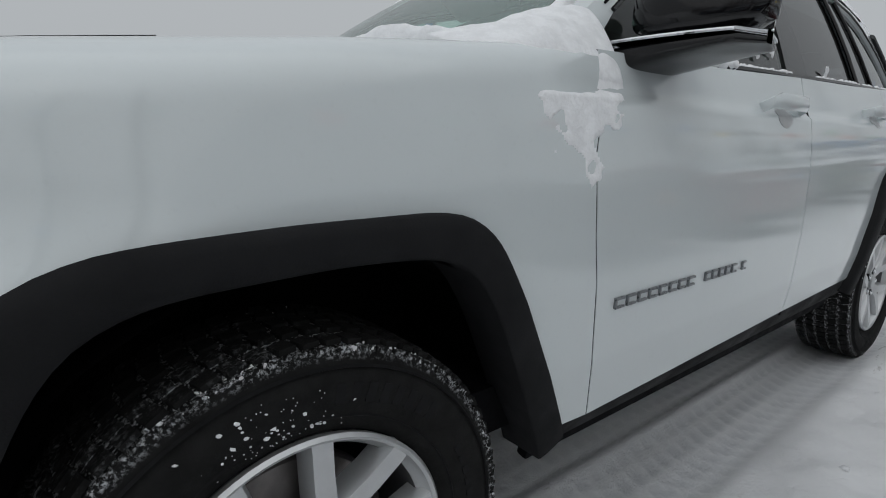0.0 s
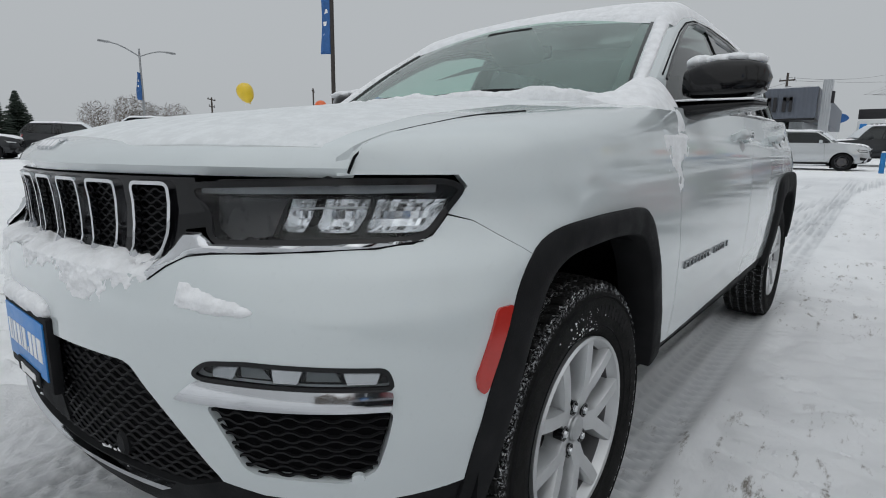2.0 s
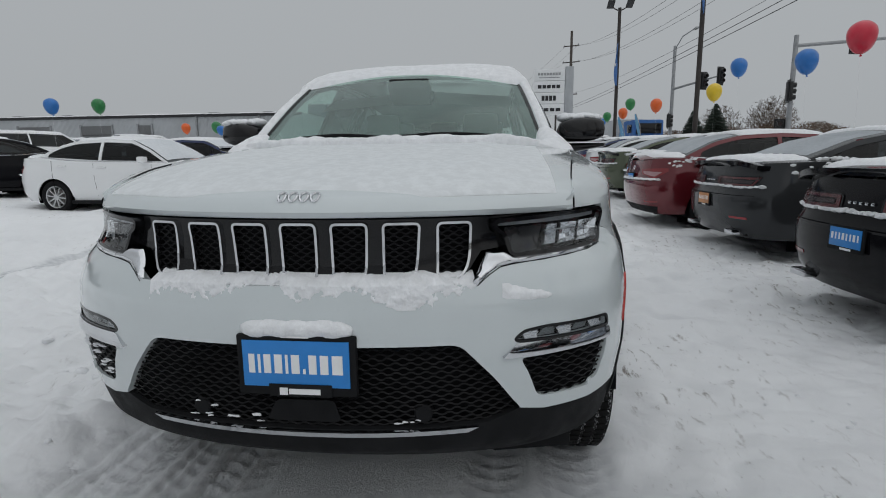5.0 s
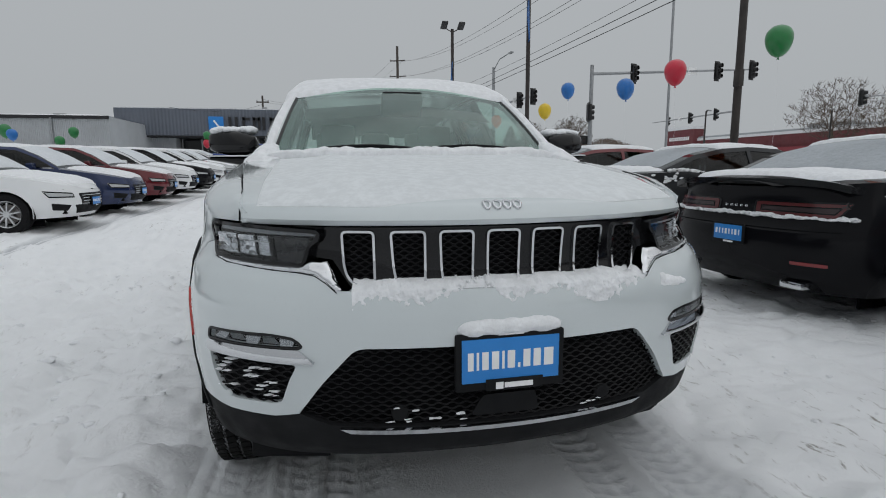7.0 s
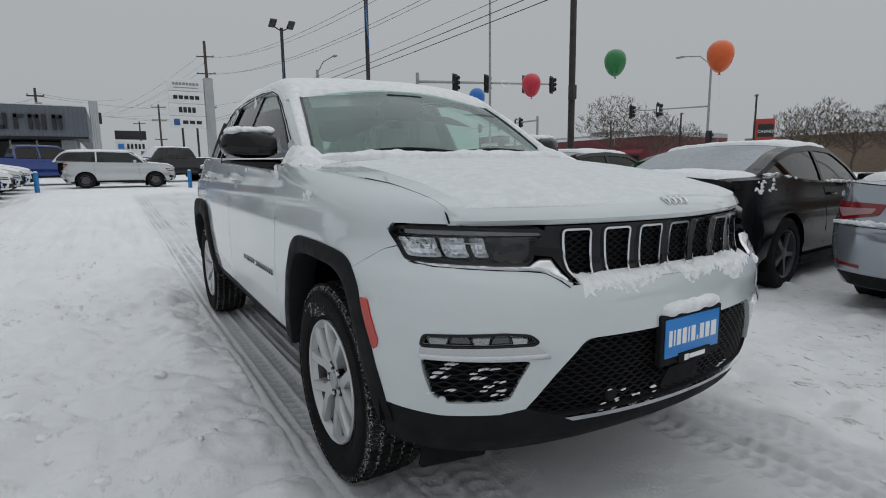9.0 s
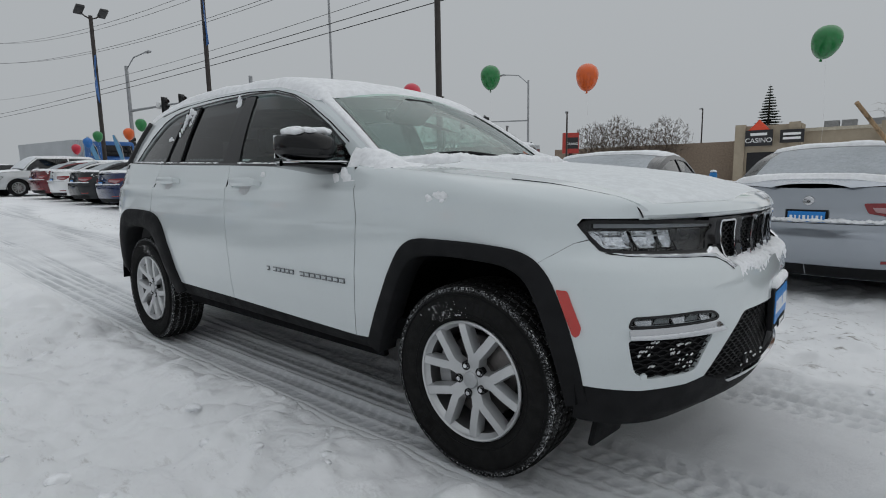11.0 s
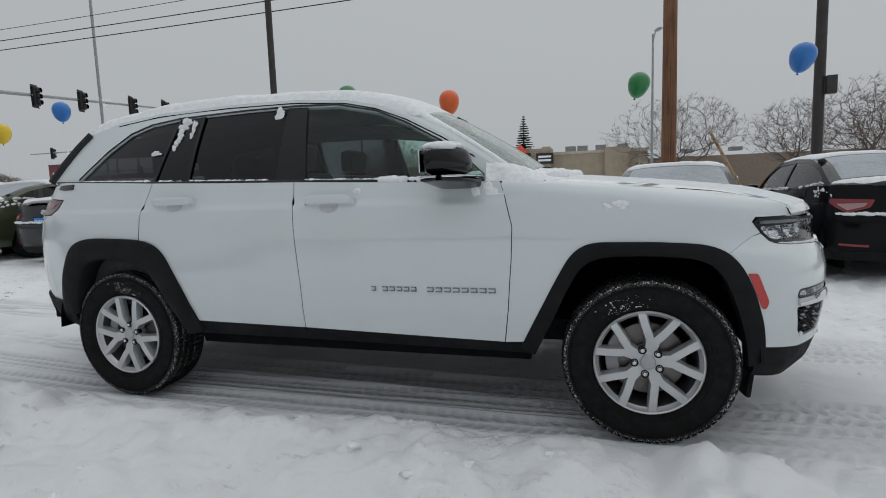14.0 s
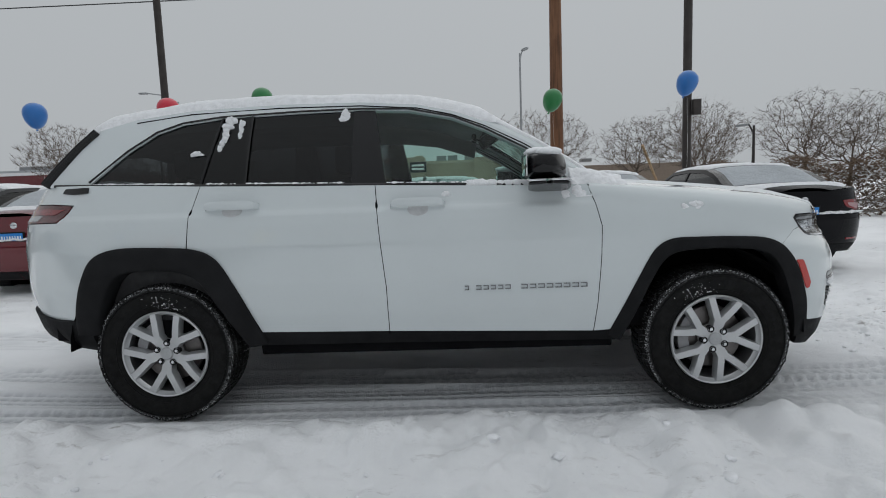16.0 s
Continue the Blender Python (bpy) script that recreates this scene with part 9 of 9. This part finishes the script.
# broom leaning between the silver and black saloons
br = thing("snow_broom", "long wooden broom with a red head leaning on the silver car", "broom")
hd, tp = Vector((2.10, 4.35, 0.04)), Vector((0.96, 3.04, 1.70))
part("handle", add_tube(bmesh.new(), [hd, hd.lerp(tp, 0.5), tp], 0.017, 8), STICKWOOD, br)
part("broom_head", rounded_box(hd + Vector((0.03, 0, -0.02)), (0.16, 0.30, 0.11), 0.02, Matrix.Rotation(radians(30), 3, "Y")), surface("broom_red", (0.5, 0.05, 0.03), 0.6), br)

# ---- trees and hedge ----
BARK = wood_material("grey_brown_bark", (0.115, 0.088, 0.068), (8, 8, 2))
NEEDLE = surface("dark_spruce_needles", (0.022, 0.035, 0.025), 0.9, 0, 0.5, 6, 40, 0.4)
HEDGE = surface("brown_winter_hedge", (0.12, 0.075, 0.045), 0.9, 0, 0.5, 5, 60, 0.4)


def bare_tree(x, y, top, wide, seed, label="bare winter tree with a rounded crown of fine twigs"):
    """Branches that fork from a short trunk towards points all through a rounded crown; top: height of the crown's top in the world."""
    rr = np.random.default_rng(seed)
    h = top - ground_z(x, y)
    root = thing("bare_tree", label, "tree", at_ground(x, y), "bare trees across the road")
    n = int(300 + 110 * h)
    q = rr.normal(size=(n, 3))
    q /= np.linalg.norm(q, axis=1)[:, None]
    q *= rr.random((n, 1)) ** 0.42
    q[:, 2] = np.where(q[:, 2] < 0, q[:, 2] * 0.85, q[:, 2])
    half = 0.385 * h
    q = q * np.array((wide * h / 2, wide * h / 2, half)) + np.array((0, 0, h - half))
    q[:, :2] *= (0.45 + 0.55 * np.clip((q[:, 2] - 0.15 * h) / (0.40 * h), 0, 1))[:, None]
    q[:, :2] *= (1 + 0.22 * np.sin(np.arctan2(q[:, 1], q[:, 0]) * 3 + seed))[:, None]
    bole = np.array([(0, 0, -0.2), (0.01 * h, 0, 0.07 * h), (0, 0.01 * h, 0.14 * h), (0.01 * h, 0, 0.20 * h)])
    p = np.vstack((bole, q))
    best = np.full(len(p), 1e9)
    link = np.zeros(len(p), int)
    par = np.full(len(p), -1)
    run = np.zeros(len(p))
    done = np.zeros(len(p), bool)
    order = []

    def grow(i, parent_i):
        par[i], done[i] = parent_i, True
        run[i] = run[parent_i] + np.linalg.norm(p[i] - p[parent_i]) if parent_i >= 0 else 0.0
        order.append(i)
        if i == 0 or i == 1:
            return
        cost = np.linalg.norm(p - p[i], axis=1) + 0.35 * run[i] + 0.6 * np.maximum(0.0, p[i, 2] - p[:, 2])
        new_best = cost < best
        best[new_best], link[new_best] = cost[new_best], i
    for i in range(4):
        grow(i, i - 1)
    while len(order) < len(p):
        i = int(np.argmin(np.where(done, 1e9, best)))
        grow(i, int(link[i]))
    load = np.ones(len(p))
    for i in reversed(order[1:]):
        load[par[i]] += load[i]
    rad = 0.0045 * (0.6 + 0.05 * h) * load ** 0.47
    trunk, crown = bmesh.new(), bmesh.new()
    for i in order[1:]:
        a_, b_ = Vector(p[par[i]]), Vector(p[i])
        big = load[i] > 25
        add_tube(trunk if big else crown, [a_, b_], min(rad[par[i]], rad[i] * 1.5), 6 if big else 3, rad[i], cap=False)
        if load[i] < 4:
            d0 = (b_ - a_).normalized()
            for k in range(6):
                d = (d0 + Vector(rr.normal(0, 0.55, 3)) + Vector((0, 0, 0.15))).normalized() * h * rr.uniform(0.035, 0.075)
                o = d.orthogonal().normalized() * 0.011
                c = a_.lerp(b_, rr.random())
                crown.faces.new([crown.verts.new(c - o), crown.verts.new(c + o), crown.verts.new(c + d)])
    part("trunk", trunk, BARK, root)
    part("crown", crown, BARK, root, "fine bare twigs", smooth=False)


TREES = ((7.7, 55.2, 9.9, 1.35), (19.6, 43.8, 8.6, 1.15), (15.0, 46.0, 7.6, 1.0), (25.4, 38.5, 8.2, 1.1), (28.0, 37.2, 7.8, 1.05), (33.0, 37.0, 7.6, 1.05), (3.0, 60.0, 5.5, 1.0), (22.5, 50.0, 8.2, 1.05),
         (-37.4, 44.3, 8.7, 0.88), (-34.1, 46.8, 7.0, 0.85), (-32.0, 48.6, 5.7, 0.9), (-24.4, 54.6, 6.8, 0.62), (-22.0, 55.6, 7.3, 0.6), (-20.2, 56.6, 6.2, 0.7), (-17.6, 57.6, 7.0, 0.75), (-60, 30, 7.5, 0.8), (-64, 26, 7.0, 0.8), (-68, 33, 7.4, 0.8), (-22.8, -72.8, 7.0, 0.80), (-26.3, -71.6, 8.0, 0.75), (-28.0, -70.9, 7.1, 0.80), (-30.6, -69.8, 7.2, 0.80))
for k, (x, y, h, wd) in enumerate(TREES):
    bare_tree(x, y, h, wd, 100 + k)


def spruce(x, y, h, r, seed):
    rr = random.Random(seed)
    root = thing("spruce_tree", "dark green spruce dusted with snow", "tree", at_ground(x, y))
    part("trunk", add_tube(bmesh.new(), [(0, 0, -0.2), (0, 0, h)], 0.03 * h, 8, 0.01), BARK, root)
    bm, sn = bmesh.new(), bmesh.new()
    z = h * 0.08
    while z < h * 0.98:
        k = 1 - z / h
        n = int(12 + 26 * k)
        for j in range(n):
            a = rr.random() * 6.283
            ln = r * k * rr.uniform(0.7, 1.15) + 0.12
            d, tng = Vector((math.cos(a), math.sin(a), 0)), Vector((-math.sin(a), math.cos(a), 0))
            for m_ in range(5):
                t = 0.25 + 0.75 * m_ / 4
                c = d * ln * t + Vector((0, 0, z - 0.22 * ln * t + 0.1 * ln * t * t))
                w = 0.20 * ln * (1.2 - t) + 0.07
                vs = [bm.verts.new(c + tng * w + Vector((0, 0, -0.06))), bm.verts.new(c + d * 0.22 * ln), bm.verts.new(c - tng * w + Vector((0, 0, -0.06))), bm.verts.new(c + Vector((0, 0, 0.07)))]
                for f in ((0, 1, 3), (1, 2, 3), (0, 3, 2), (0, 2, 1)):
                    bm.faces.new([vs[i] for i in f])
        z += h * 0.028
    part("crown", bm, NEEDLE, root, "drooping dark green branches", smooth=False)


spruce(-10.1, 71.4, 11.0, 2.6, 1)
spruce(-9.5, -57.6, 6.0, 2.2, 2)
spruce(-12.0, -59.0, 5.0, 1.8, 3)
spruce(-52, 21, 5.0, 2.0, 4)
spruce(-55, 20, 4.6, 1.9, 5)


def hedge(x0, y0, x1, y1, h, w, seed, label):
    rr = random.Random(seed)
    bm = bmesh.new()
    L = math.hypot(x1 - x0, y1 - y0)
    ax = Vector(((x1 - x0) / L, (y1 - y0) / L, 0))
    nr = Vector((-ax.y, ax.x, 0))
    for k in range(int(L * 2600)):
        t, s = rr.random() * L, rr.gauss(0, 0.36) * w
        z = rr.random() ** 0.8 * h * (0.92 + 0.1 * math.sin(t * 30 / L))
        p = Vector((x0, y0, 0)) + ax * t + nr * s
        p.z = ground_z(p.x, p.y) + z
        d = Vector((rr.gauss(0, 1), rr.gauss(0, 1), rr.gauss(0.5, 0.8))).normalized() * rr.uniform(0.07, 0.2)
        o = d.orthogonal().normalized() * rr.uniform(0.012, 0.03)
        vs = [bm.verts.new(p - o), bm.verts.new(p + o), bm.verts.new(p + d)]
        bm.faces.new(vs)
    ob = part("hedge", bm, HEDGE, None, smooth=False)
    return tagged(ob, label, "hedge", kind="stuff")


hedge(9.3, 19.5, 16.5, 8.0, 2.15, 1.0, 3, "brown leafless winter hedge along the lot")
hedge(-70, 22, -48, 30, 3.0, 2.2, 4, "dark bare shrubs along the far road")
# kerb and cleared road beyond the lot
rd = part("road", grid_mesh(40, 4, lambda u, v: Vector((-160 + 320 * u, 16.5 + 9 * v + 0.02 * (u - 0.5) * 100, ground_z(-160 + 320 * u, 20) + 0.015))), surface("slushy_road", (0.34, 0.34, 0.35), 0.7, 0, 0.35, 0.5, 12, 0.4, 0.02))
tagged(rd, "grey slushy road beyond the lot", "road", kind="structure")
for y in (16.2, 25.8):
    kb = part("kerb", rounded_box((0, y, ground_z(0, y) + 0.05), (300, 0.25, 0.16), 0.03), surface("kerb_concrete", (0.35, 0.34, 0.33), 0.9), None)
    tagged(kb, "low concrete kerb dusted with snow", "kerb", kind="structure")
